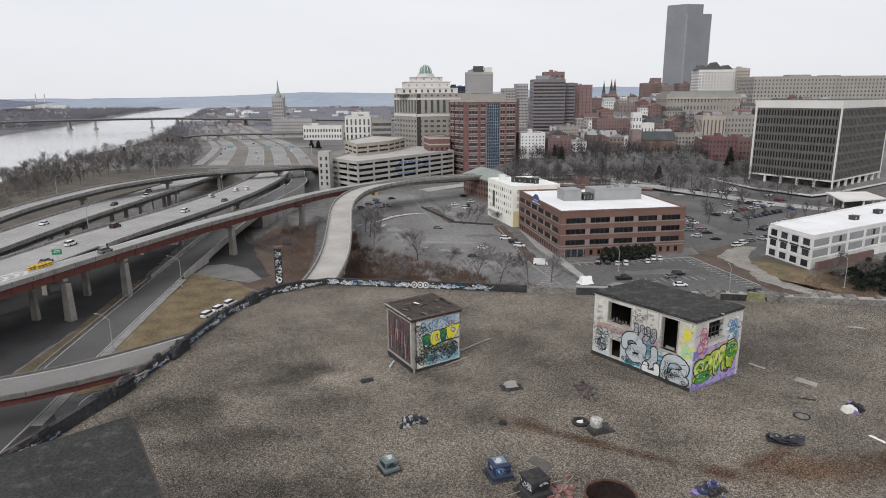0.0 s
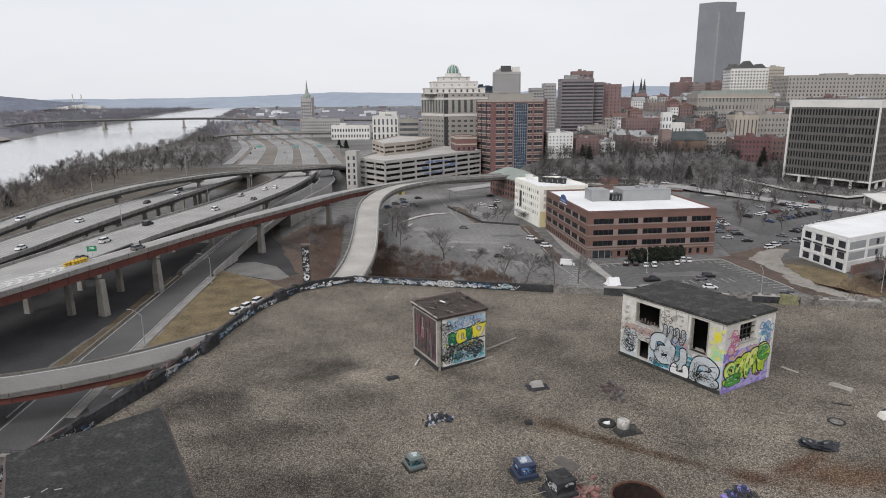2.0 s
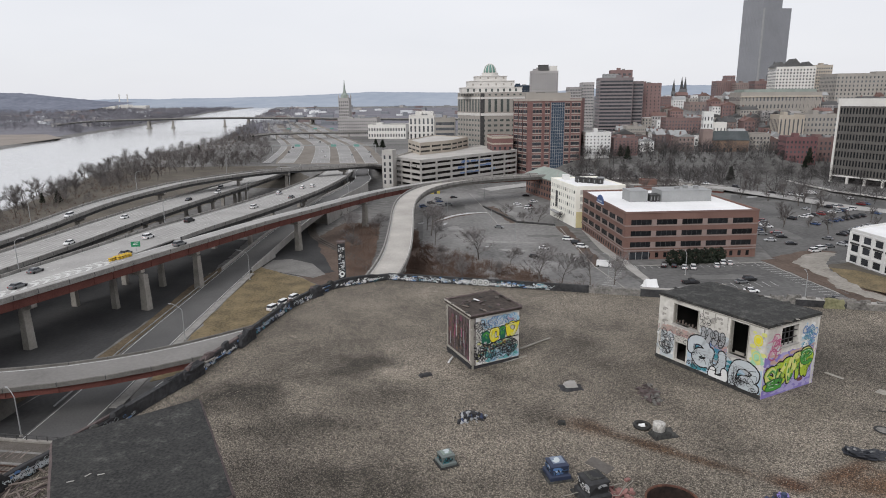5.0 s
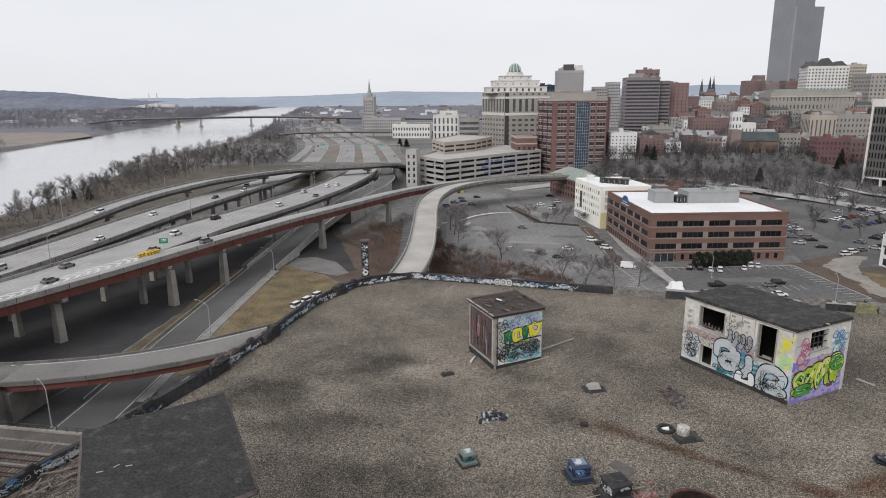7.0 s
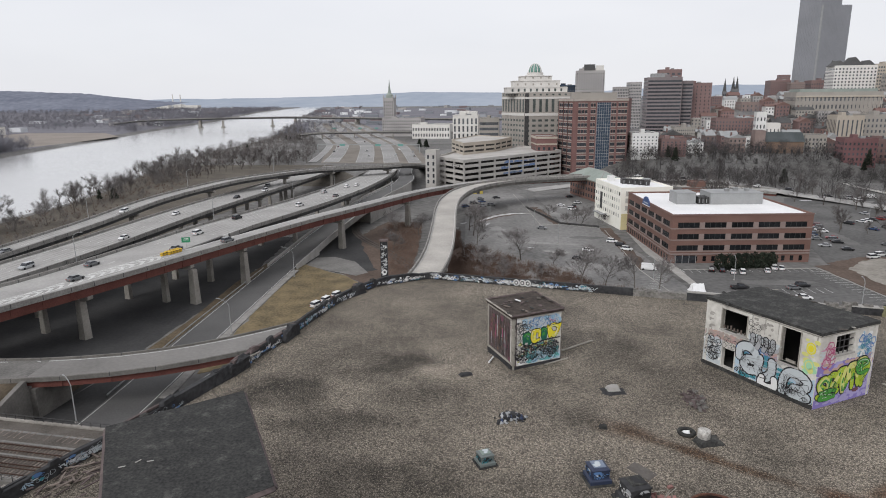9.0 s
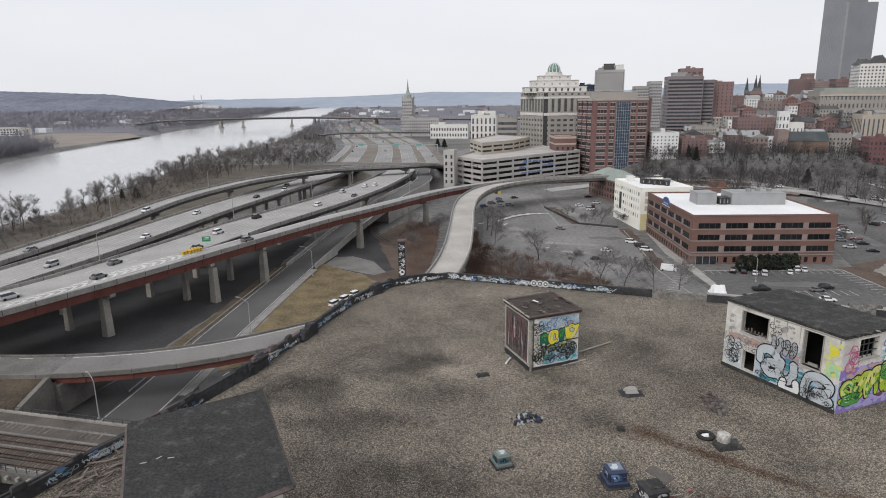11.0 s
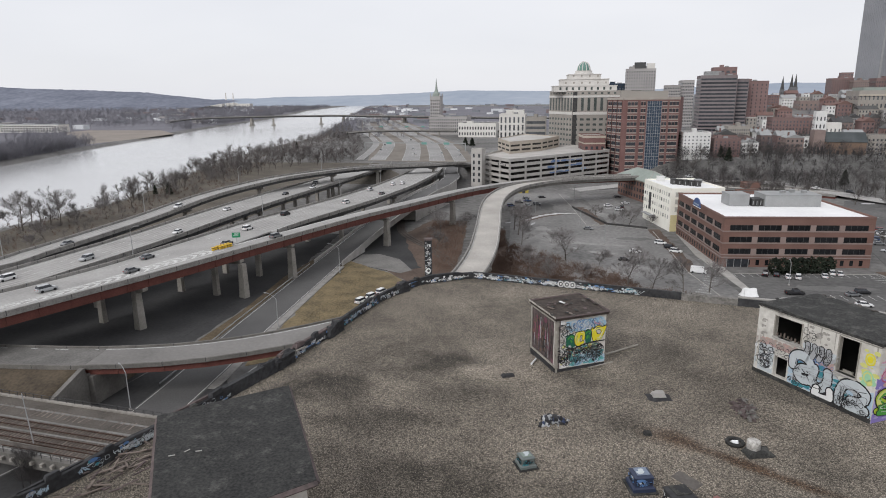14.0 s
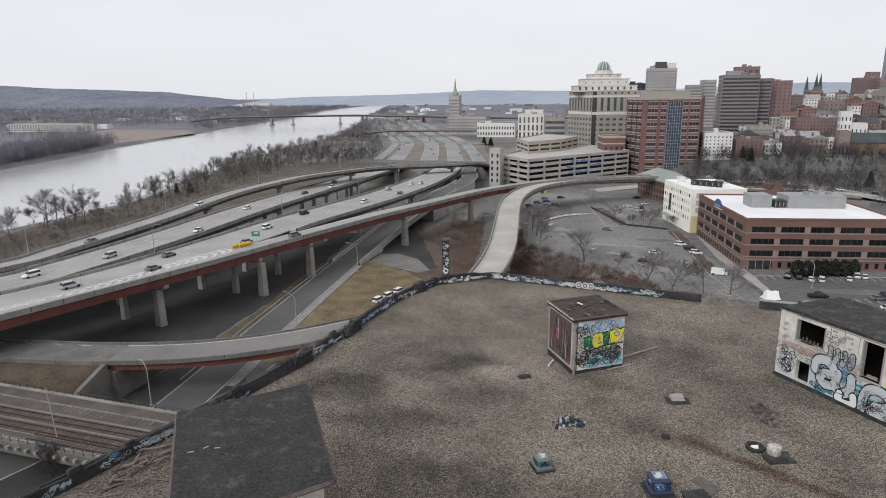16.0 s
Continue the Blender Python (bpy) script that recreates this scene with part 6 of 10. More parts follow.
class Wall:
    """A flat upright surface for paint: s metres along it, z up it."""

    def __init__(self, p, q, z, parent):
        self.p, self.parent, self.zs = Vector((*p, z)), parent, 1.0
        d = Vector((q[0] - p[0], q[1] - p[1], 0))
        self.length = d.length
        self.u = d.normalized()
        self.n = Vector((self.u.y, -self.u.x, 0))
        self.inv = parent.matrix_basis.inverted() if parent else Matrix.Identity(4)

    def paint(self, name, quads, depth, material, parent=None):
        bm = bmesh.new()
        for poly in quads:
            bm.faces.new([bm.verts.new(self.inv @ (self.p + self.u * s + self.n * depth + Vector((0, 0, z * self.zs)))) for s, z in poly])
        return part(name, bm, material, parent or self.parent)


    def coat(self, quads, depth, colour, step=0.00012):
        """Many strokes of one colour as one part, each a hair above the last."""
        bm = bmesh.new()
        for i, poly in enumerate(quads):
            d = depth + step * (i % 40)
            bm.faces.new([bm.verts.new(self.inv @ (self.p + self.u * s + self.n * d + Vector((0, 0, z * self.zs)))) for s, z in poly])
        return tagged(part("paint", bm, SPRAY[colour] if isinstance(colour, str) else colour, self.parent), kind="stuff")


def ribbon(pts, width, taper=0.0):
    """Quads of a stroke of that width through the points."""
    pts = [Vector(p) for p in pts]
    if len(pts) < 2:
        return []
    out, prev = [], None
    for i, p in enumerate(pts):
        d = pts[min(i + 1, len(pts) - 1)] - pts[max(i - 1, 0)]
        d = d.normalized() if d.length > 1e-6 else Vector((1, 0))
        w = width / 2 * (1 - taper * i / len(pts))
        a, b = p + Vector((-d.y, d.x)) * w, p - Vector((-d.y, d.x)) * w
        if prev:
            out.append((prev[0], prev[1], b, a))
        prev = (a, b)
    return out


def bend(pts, n=6):
    p = [Vector((*q, 0)) for q in pts]
    return [(v.x, v.y) for v in curve_points(p, max(0.01, sum((b - a).length for a, b in zip(p, p[1:])) / (n * (len(p) - 1))))]


def scrawl(rnd, n=5):
    """A wild looping stroke in the unit square; it is no letter."""
    x, y, out = rnd.random(), rnd.random(), []
    for k in range(n):
        out.append((x, y))
        x, y = min(1.05, max(-0.05, 1 - x + rnd.uniform(-0.55, 0.55))), min(1.05, max(-0.05, 1 - y + rnd.uniform(-0.4, 0.4)))
    return out


def blob(rnd, s, z, w, h, n=18):
    k = [rnd.uniform(0.72, 1.08) for _ in range(n)]
    k = [(k[i - 1] + 2 * k[i] + k[(i + 1) % n]) / 4 for i in range(n)]
    return [(s + w / 2 * k[i] * math.cos(i * math.tau / n), z + h / 2 * k[i] * math.sin(i * math.tau / n)) for i in range(n)]


STROKES = (((0.1, 0.88), (0.6, 0.97), (0.88, 0.72), (0.5, 0.5), (0.14, 0.28), (0.45, 0.04), (0.95, 0.14)), ((0.2, 0.08), (0.12, 0.7), (0.5, 0.97), (0.88, 0.66), (0.6, 0.32), (0.28, 0.4)),
           ((0.06, 0.95), (0.3, 0.3), (0.55, 0.08), (0.7, 0.5), (0.95, 0.92)), ((0.08, 0.14), (0.45, 0.55), (0.92, 0.95)), ((0.5, 0.97), (0.93, 0.9), (0.92, 0.42)), ((0.06, 0.3), (0.5, 0.2), (0.95, 0.34)),
           ((0.9, 0.85), (0.3, 0.95), (0.08, 0.5), (0.35, 0.08), (0.9, 0.2)), ((0.5, 0.0), (0.42, 0.5), (0.55, 1.0)))


def wild(wall, rnd, boxes, fills, width, depth, outline="black", rim=0.03, second=None, shine="white"):
    """Interlocking fat strokes that make no word: a dark rim, a bright fill, a second tone and thin shine lines."""
    rims, bodies, tones, lines = [], [[] for _ in fills], [], []
    for k, (s0, s1, z0, z1) in enumerate(boxes):
        for q in range(3):
            path = rnd.choice(STROKES)
            if rnd.random() < 0.5:
                path = tuple((1 - x, z) for x, z in path)
            pts = bend([(s0 + x * (s1 - s0) + rnd.uniform(-0.02, 0.02), z0 + z * (z1 - z0)) for x, z in path], 6)
            w = width * rnd.uniform(0.75, 1.2)
            ends = [blob(rnd, *pts[0], w, w, 10), blob(rnd, *pts[-1], w * 0.8, w * 0.8, 10)]
            rims += ribbon(pts, w + 2 * rim, 0.15) + [[(c[0] + (x - c[0]) * (1 + 2.2 * rim / w), c[1] + (z - c[1]) * (1 + 2.2 * rim / w)) for x, z in e] for e, c in zip(ends, (pts[0], pts[-1]))]
            bodies[(k + q) % len(fills)] += ribbon(pts, w, 0.15) + ends
            n = len(pts)
            tones += ribbon([(x + w * 0.12, z - w * 0.2) for x, z in pts[n // 3:n * 2 // 3]], w * 0.45, 0.3)
            lines += ribbon([(x - w * 0.22, z + w * 0.2) for x, z in pts[n // 5:n // 2]], 0.018, 0.4)
    wall.coat(rims, depth, outline)
    for n, (b, c) in enumerate(zip(bodies, fills)):
        if b:
            wall.coat(b, depth + 0.006 + 0.006 * n, c)
    if second:
        wall.coat(tones, depth + 0.02, second)
    if shine:
        wall.coat(lines, depth + 0.027, shine)


def fat(wall, rnd, paths, width, fill, depth, outline="black", rim=0.045, tone=None, shine=None):
    """Fat rounded strokes along given paths: black rims, a fill, a paler core and thin shine lines."""
    rims, bodies, cores, lines = [], [], [], []
    for path in paths:
        pts = bend(path, 7)
        for w, out in ((width + 2 * rim, rims), (width, bodies), (width * 0.5, cores)):
            out += ribbon(pts, w, 0.1)
            out += [[(x + w / 2 * math.cos(a), z + w / 2 * math.sin(a)) for a in (k * math.tau / 10 for k in range(10))] for x, z in pts[::3] + [pts[-1]]]
        n = len(pts)
        lines += ribbon([(x - width * 0.28, z + width * 0.28) for x, z in pts[n // 6:n // 2]], 0.03, 0.4)
    wall.coat(rims, depth, outline)
    wall.coat(bodies, depth + 0.006, fill)
    if tone:
        wall.coat(cores, depth + 0.012, tone)
    if shine:
        wall.coat(lines, depth + 0.018, shine)


def wash(wall, rnd, s0, s1, z0, z1, count, size, colours, depth):
    """Sprayed splotches that run into one another."""
    for n, c in enumerate(colours):
        wall.coat([blob(rnd, rnd.uniform(s0, s1), rnd.uniform(z0, z1), size * rnd.uniform(0.5, 1.5), size * rnd.uniform(0.3, 0.8), 9) for _ in range(count // len(colours))], depth + 0.001 * n + 0.0003, c, 0.00002)


def doodles(wall, rnd, s0, s1, z0, z1, count, size, colour, width, depth):
    """Small looping outlines, packed close."""
    quads = []
    for _ in range(count):
        cx, cz, r = rnd.uniform(s0, s1), rnd.uniform(z0, z1), size * rnd.uniform(0.5, 1.2)
        a, turns = rnd.uniform(0, math.tau), rnd.uniform(0.6, 1.3)
        pts = [(cx + r * (1 + 0.25 * math.sin(3 * t + a)) * math.cos(a + t), cz + r * rnd.uniform(0.85, 1.1) * math.sin(a + t)) for t in np.linspace(0, math.tau * turns, 9)]
        quads += ribbon(bend(pts, 2), width * rnd.uniform(0.6, 1.3), 0.3)
    wall.coat(quads, depth, colour)


def tag(wall, rnd, s0, s1, z0, z1, colour, width=0.035, letters=5, depth=0.012):
    """A quick scrawl, too rough to read."""
    w = (s1 - s0) / letters
    quads = []
    for k in range(letters):
        stroke = scrawl(rnd, rnd.choice((4, 6, 7)))
        h = (z1 - z0) * rnd.uniform(0.75, 1.0)
        quads += ribbon(bend([(s0 + k * w + x * w * rnd.uniform(1.0, 1.7), z0 + y * h) for x, y in stroke], 4), width * rnd.uniform(0.7, 1.2))
    wall.paint("paint", quads, depth, SPRAY[colour])


# ---- the two graffiti huts ----
def wall_with_holes(parent, face, h, holes, material, thick=0.2):
    """Wall boxes round the openings (s0, s1, z0, z1); openings may stand one above another."""
    cuts = sorted({0.0, face.length, *(v for hole in holes for v in hole[:2])})
    for a, b in zip(cuts, cuts[1:]):
        z = 0.0
        for _, _, z0, z1 in sorted((o for o in holes if o[0] <= a and o[1] >= b), key=lambda o: o[2]):
            if z0 > z:
                face.add("wall", a, b, z, z0, 0, material, thick)
            z = z1
        if z < h:
            face.add("wall", a, b, z, h, 0, material, thick)


def slab(pts, z, thick, rnd, dip=0.03, bm=None):
    """A worn flat roof sheet over four corners, with a slightly uneven top."""
    bm = bm or bmesh.new()
    n = 10
    a, b, c, d = [Vector(p) for p in pts]
    grid = []
    for i in range(n + 1):
        row = []
        for j in range(n + 1):
            p = a.lerp(b, i / n).lerp(d.lerp(c, i / n), j / n)
            edge = 0.02 * noise.noise(Vector((p.x * 3, p.y * 3, 1))) if i in (0, n) or j in (0, n) else 0
            row.append(bm.verts.new((p.x + edge, p.y + edge, z + dip * noise.noise(Vector((p.x, p.y, 5))))))
        grid.append(row)
    for i in range(n):
        for j in range(n):
            bm.faces.new((grid[i][j], grid[i + 1][j], grid[i + 1][j + 1], grid[i][j + 1]))
    ring = [grid[i][0] for i in range(n + 1)] + [grid[n][j] for j in range(1, n + 1)] + [grid[i][n] for i in range(n - 1, -1, -1)] + [grid[0][j] for j in range(n - 1, 0, -1)]
    low = [bm.verts.new((v.co.x, v.co.y, z - thick)) for v in ring]
    for k in range(len(ring)):
        j = (k + 1) % len(ring)
        bm.faces.new((low[k], low[j], ring[j], ring[k]))
    bm.faces.new(low[::-1])
    return bm


def grow(pts, o):
    """Corners moved outwards by o metres along their diagonals."""
    c = Vector((sum(p[0] for p in pts) / 4, sum(p[1] for p in pts) / 4))
    return [tuple(Vector(p) + (Vector(p) - c).normalized() * o) for p in pts]


def large_hut():
    rnd = random.Random(11)
    l, f, r = (7.02, 28.80), (10.17, 24.59), (12.95, 26.42)
    b = (l[0] + r[0] - f[0], l[1] + r[1] - f[1])
    ob = thing("large_roof_hut", f[0], f[1], ROOF_Z, 0, "large derelict white roof hut covered in bright graffiti", "roof hut")
    pts = [l, f, r, b]
    faces = [Face(ob, p, q) for p, q in zip(pts, [*pts[1:], pts[0]])]
    h = 3.0
    wall_with_holes(ob, faces[0], h, ((0.84, 2.12, 1.92, 2.84), (1.0, 1.62, 0.2, 1.08), (3.7, 4.5, 1.48, 2.92)), M_STUCCO)
    wall_with_holes(ob, faces[1], h, ((0.92, 1.98, 2.1, 2.88),), M_STUCCO)
    wall_with_holes(ob, faces[2], h, (), M_STUCCO)
    wall_with_holes(ob, faces[3], h, (), M_STUCCO)
    for s, z0, z1, w in ((0.81, 1.89, 2.86, 0.05), (2.1, 1.89, 2.86, 0.05), (3.67, 1.46, 2.94, 0.05), (4.48, 1.46, 2.94, 0.05)):
        faces[0].add("jamb", s, s + w, z0, z1, 0.025, M_WOODTRIM)
    faces[0].add("sill", 0.8, 2.2, 1.86, 1.92, 0.07, M_CONC)
    faces[0].add("sill", 3.64, 4.56, 1.42, 1.48, 0.07, M_CONC)
    faces[1].add("sill", 0.87, 2.04, 2.04, 2.1, 0.05, M_CONC)
    for k in range(4):
        faces[1].add("window_bar", 0.92 + 0.265 * k, 0.95 + 0.265 * k, 2.1, 2.88, -0.05, M_DARKSTEEL, 0.08)
    for z in (2.34, 2.62):
        faces[1].add("window_bar", 0.92, 1.98, z, z + 0.03, -0.05, M_DARKSTEEL, 0.08)
    faces[0].add("plinth", -0.02, faces[0].length, 0, 0.16, 0.05, M_TAR)
    for k in range(7):
        faces[0].add("broken_slat", 0.9 + 0.17 * k, 0.96 + 0.17 * k, 1.93, 2.0 + 0.16 * rnd.random(), -0.12, M_TIE, 0.08)
    faces[0].add("broken_board", 3.9, 4.3, 1.5, 1.62, -0.15, M_WOODTRIM, 0.1)
    roof_pts = [Vector((x - f[0], y - f[1], 0)) for x, y in grow(pts, 0.05)]
    part("floor", prism(ccw([(x - f[0], y - f[1]) for x, y in grow(pts, -0.2)]), 0, 0.05), M_SHADEIN, ob)
    # Near-black linings, added to darken the inside of the hut.
    for k, holes in ((2, ()), (3, ())):
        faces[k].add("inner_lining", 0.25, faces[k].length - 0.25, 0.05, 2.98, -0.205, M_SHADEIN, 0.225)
    part("roof", slab(roof_pts, 3.16, 0.13, rnd), M_TAR, ob, "black tarred flat roof with worn pale patches")
    mid = [Vector((x - f[0], y - f[1], 0)) for x, y in grow(pts, 0.03)]
    bm = bmesh.new()
    for p, q in zip(mid, [*mid[1:], mid[0]]):
        tube(bm, p + Vector((0, 0, 3.02)), q + Vector((0, 0, 3.02)), 0.035, 0.035, 4)
    part("drip_edge", bm, M_WOODTRIM, ob, "rusted drip edge")
    left, right = Wall(l, f, ROOF_Z, ob), Wall(f, r, ROOF_Z, ob)
    left.zs = right.zs = 1.1
    # long wall: grime, bare brick below the window, grey-white wild strokes on teal, packed doodles
    for s0, s1, z0, z1, n in ((0.15, 0.65, 0.3, 2.6, 10), (2.35, 3.55, 1.5, 2.6, 12), (1.9, 5.1, 0.25, 1.1, 20)):
        wash(left, rnd, s0, s1, z0, z1, n, 0.26, (M_GRIME,), 0.002)
    for a0, a1, z0, z1, c in ((0.02, 0.95, 0.17, 1.3, "pale"), (1.7, 5.24, 0.17, 1.12, "haze"), (0.02, 3.6, 1.28, 1.5, "rose")):
        edge = [(a0 + (a1 - a0) * k / 14, z1 + 0.1 * rnd.uniform(-1, 1)) for k in range(15)]
        left.coat([[(edge[k][0], z0), (edge[k + 1][0], z0), edge[k + 1], edge[k]] for k in range(14)], 0.003 if c != "rose" else 0.0034, c, 0.0)
    wash(left, rnd, 0.05, 2.1, 1.32, 1.58, 90, 0.2, ("salmon", "rose", "dust"), 0.004)
    wash(left, rnd, 2.0, 3.6, 1.2, 1.42, 24, 0.2, ("salmon", "pale"), 0.004)
    wash(left, rnd, 0.1, 0.85, 0.3, 1.28, 30, 0.3, ("white", "pale"), 0.0062)
    wash(left, rnd, 1.78, 5.1, 0.22, 1.1, 120, 0.36, ("pale", "haze", "grey", "teal"), 0.0062)
    wash(left, rnd, 2.2, 2.7, 0.18, 0.5, 8, 0.3, ("teal",), 0.0092)
    wash(left, rnd, 2.95, 3.3, 0.9, 1.3, 8, 0.28, ("teal",), 0.0092)
    wash(left, rnd, 3.8, 5.1, 0.18, 0.45, 20, 0.3, ("teal", "haze"), 0.0092)
    wash(left, rnd, 1.9, 2.2, 0.95, 1.3, 5, 0.22, ("teal",), 0.0092)
    fat(left, rnd, (((1.88, 0.95), (1.92, 1.28), (2.25, 1.42), (2.62, 1.28), (2.66, 1.0), (2.3, 0.92), (2.12, 0.72), (2.36, 0.52), (2.7, 0.58)),
                    ((2.86, 1.1), (2.8, 0.7), (2.98, 0.46), (3.28, 0.52), (3.44, 0.82), (3.42, 1.12))), 0.34, "pale", 0.012, rim=0.055)
    fat(left, rnd, (((3.05, 0.42), (3.0, 0.2), (3.3, 0.14), (3.62, 0.24), (3.6, 0.5)),), 0.28, "white", 0.032, rim=0.05)
    fat(left, rnd, (((3.96, 0.26), (3.98, 0.7), (4.16, 1.02), (4.6, 1.1), (4.98, 0.9), (4.86, 0.62), (4.44, 0.5)), ((4.3, 0.3), (4.62, 0.24), (5.0, 0.34))), 0.32, "pale", 0.02, rim=0.055)
    for c0, c1, z0, z1, n, colour in ((1.9, 2.4, 0.7, 1.35, 5, "black"), (2.3, 2.75, 0.5, 0.95, 5, "black"), (2.8, 3.45, 0.4, 0.85, 5, "black"), (3.95, 4.4, 0.25, 1.0, 6, "black"), (4.5, 5.05, 0.4, 1.1, 6, "black"), (1.9, 5.0, 0.4, 1.3, 6, "grey")):
        left.coat([q for _ in range(n) for q in ribbon(bend([(rnd.uniform(c0, c1) + dx, rnd.uniform(z0, z1)) for dx in (0,)] + [(rnd.uniform(c0, c1), rnd.uniform(z0, z1)) for _ in range(2)], 5), rnd.uniform(0.012, 0.03), 0.5)], 0.05 if colour == "black" else 0.056, colour)
    doodles(left, rnd, 1.75, 5.15, 0.18, 0.5, 40, 0.12, "black", 0.03, 0.0102)
    doodles(left, rnd, 1.75, 3.6, 1.2, 1.45, 24, 0.1, "blue", 0.025, 0.0102)
    doodles(left, rnd, 0.18, 0.8, 0.35, 1.28, 34, 0.15, "black", 0.03, 0.01)
    doodles(left, rnd, 1.0, 1.75, 1.08, 1.4, 12, 0.1, "black", 0.018, 0.01)
    wash(left, rnd, 2.3, 3.6, 1.5, 1.95, 24, 0.3, ("grey", "pale"), 0.0062)
    fat(left, rnd, [((c - 0.05, 1.5), (c + 0.04, 1.72), (c + 0.02, 1.92)) for c in (2.42, 2.72, 3.02, 3.34)], 0.2, "grey", 0.011, rim=0.035)
    doodles(left, rnd, 2.35, 3.5, 1.52, 1.9, 10, 0.12, "black", 0.025, 0.034)
    doodles(left, rnd, 2.25, 2.75, 1.95, 2.45, 8, 0.12, "black", 0.02, 0.011)
    doodles(left, rnd, 3.9, 5.15, 0.2, 0.6, 22, 0.1, "black", 0.022, 0.088)
    doodles(left, rnd, 1.8, 2.4, 0.2, 0.6, 10, 0.09, "black", 0.02, 0.012)
    for c0, z0, r0, colour in ((4.93, 2.2, 0.2, "yellow"), (4.93, 1.55, 0.22, "mint"), (5.0, 1.42, 0.13, "lemon")):
        for g in range(3):
            left.coat([[(c0 + r0 * (1 - 0.22 * g) * math.cos(k * math.tau / 18) * rnd.uniform(0.93, 1.05), z0 + r0 * 1.15 * (1 - 0.22 * g) * math.sin(k * math.tau / 18) * rnd.uniform(0.93, 1.05)) for k in range(18)]], 0.0072 + 0.0006 * g, colour if g != 1 else "lemon")
    wash(left, rnd, 4.72, 5.16, 1.9, 2.5, 10, 0.24, ("lemon", "pale"), 0.004)
    wash(left, rnd, 2.4, 3.45, 2.35, 2.62, 10, 0.2, (M_GRIME,), 0.0024)
    wash(left, rnd, 4.7, 5.18, 1.3, 1.78, 18, 0.28, ("mint", "lemon", "mint"), 0.004)
    left.coat([[(s + 0.02 * math.sin(z), z) for s, z in ((a, b), (a + w, b), (a + w * 0.6, b - h), (a + w * 0.3, b - h))] for a, b, w, h in ((0.3, 1.64, 0.05, 0.5), (1.4, 1.62, 0.04, 0.4), (2.9, 2.7, 0.05, 0.6), (4.7, 1.25, 0.05, 0.4), (0.1, 2.7, 0.06, 0.8), (2.3, 2.7, 0.05, 0.5), (3.5, 2.7, 0.04, 0.7), (5.1, 2.7, 0.06, 0.5))], 0.0035, M_GRIME)
    # short wall: yellow-green wild strokes between violet bands, a pink one and a blue scrawl above
    wash(right, rnd, 0.2, 2.9, 0.2, 1.6, 16, 0.26, (M_GRIME,), 0.002)
    for z0, z1, c in ((0.0, 0.4, "violet"), (1.26, 1.56, "violet"), (0.4, 1.26, "lilac")):
        edge = [(0.02 + 3.28 * k / 12, z1 + 0.09 * rnd.uniform(-1, 1)) for k in range(13)]
        right.coat([[(edge[k][0], z0), (edge[k + 1][0], z0), edge[k + 1], edge[k]] for k in range(12)], 0.0032 if c == "violet" else 0.0028, c, 0.0)
    wash(right, rnd, 0.15, 3.2, 1.28, 1.62, 90, 0.3, ("violet", "violet", "lilac", "salmon"), 0.004)
    wash(right, rnd, 0.15, 3.2, 0.1, 0.42, 110, 0.3, ("violet", "violet", "lilac"), 0.004)
    wash(right, rnd, 0.15, 3.2, 0.35, 1.3, 40, 0.3, ("violet", "lilac", "wine"), 0.0065)
    wild(right, rnd, ((0.12, 0.85, 0.35, 1.1), (0.7, 1.4, 0.35, 1.2), (1.25, 2.0, 0.45, 1.3), (1.85, 2.5, 0.5, 1.4), (2.35, 3.1, 0.5, 1.5)), ("lime", "lime", "lemon"), 0.24, 0.012, rim=0.05, second="green", shine="mint")
    wild(right, rnd, ((2.2, 3.05, 0.95, 1.5), (0.2, 1.2, 0.3, 0.62)), ("green",), 0.13, 0.046, rim=0.025, shine="white")
    doodles(right, rnd, 0.2, 2.8, 0.4, 1.3, 10, 0.14, "black", 0.022, 0.078)
    wash(right, rnd, 0.12, 0.85, 1.65, 2.35, 20, 0.26, ("pale", "pink"), 0.004)
    doodles(right, rnd, 0.2, 0.85, 1.65, 2.35, 9, 0.2, "rosered", 0.045, 0.008)
    wash(right, rnd, 2.3, 3.2, 1.55, 2.55, 40, 0.26, ("pale", "sky", "white"), 0.004)
    doodles(right, rnd, 2.4, 3.18, 1.7, 2.45, 16, 0.15, "blue", 0.045, 0.008)
    doodles(right, rnd, 2.4, 3.18, 1.7, 2.45, 8, 0.12, "teal", 0.04, 0.0095)
    # broken, curling edges of roofing felt
    rr = random.Random(71)
    for k in range(14):
        e = rr.randrange(4)
        p = roof_pts[e].lerp(roof_pts[(e + 1) % 4], rr.random())
        flap = part("felt_flap", bx(-rr.uniform(0.1, 0.3), rr.uniform(0.1, 0.3), -0.05, 0.07, -0.012, 0.012), rr.choice((M_FELT, M_TAR, M_WOODTRIM)), ob)
        flap.matrix_basis = pose(p.x, p.y, 3.15, rr.uniform(-15, 15), rr.uniform(-12, 12), rr.uniform(0, 180))


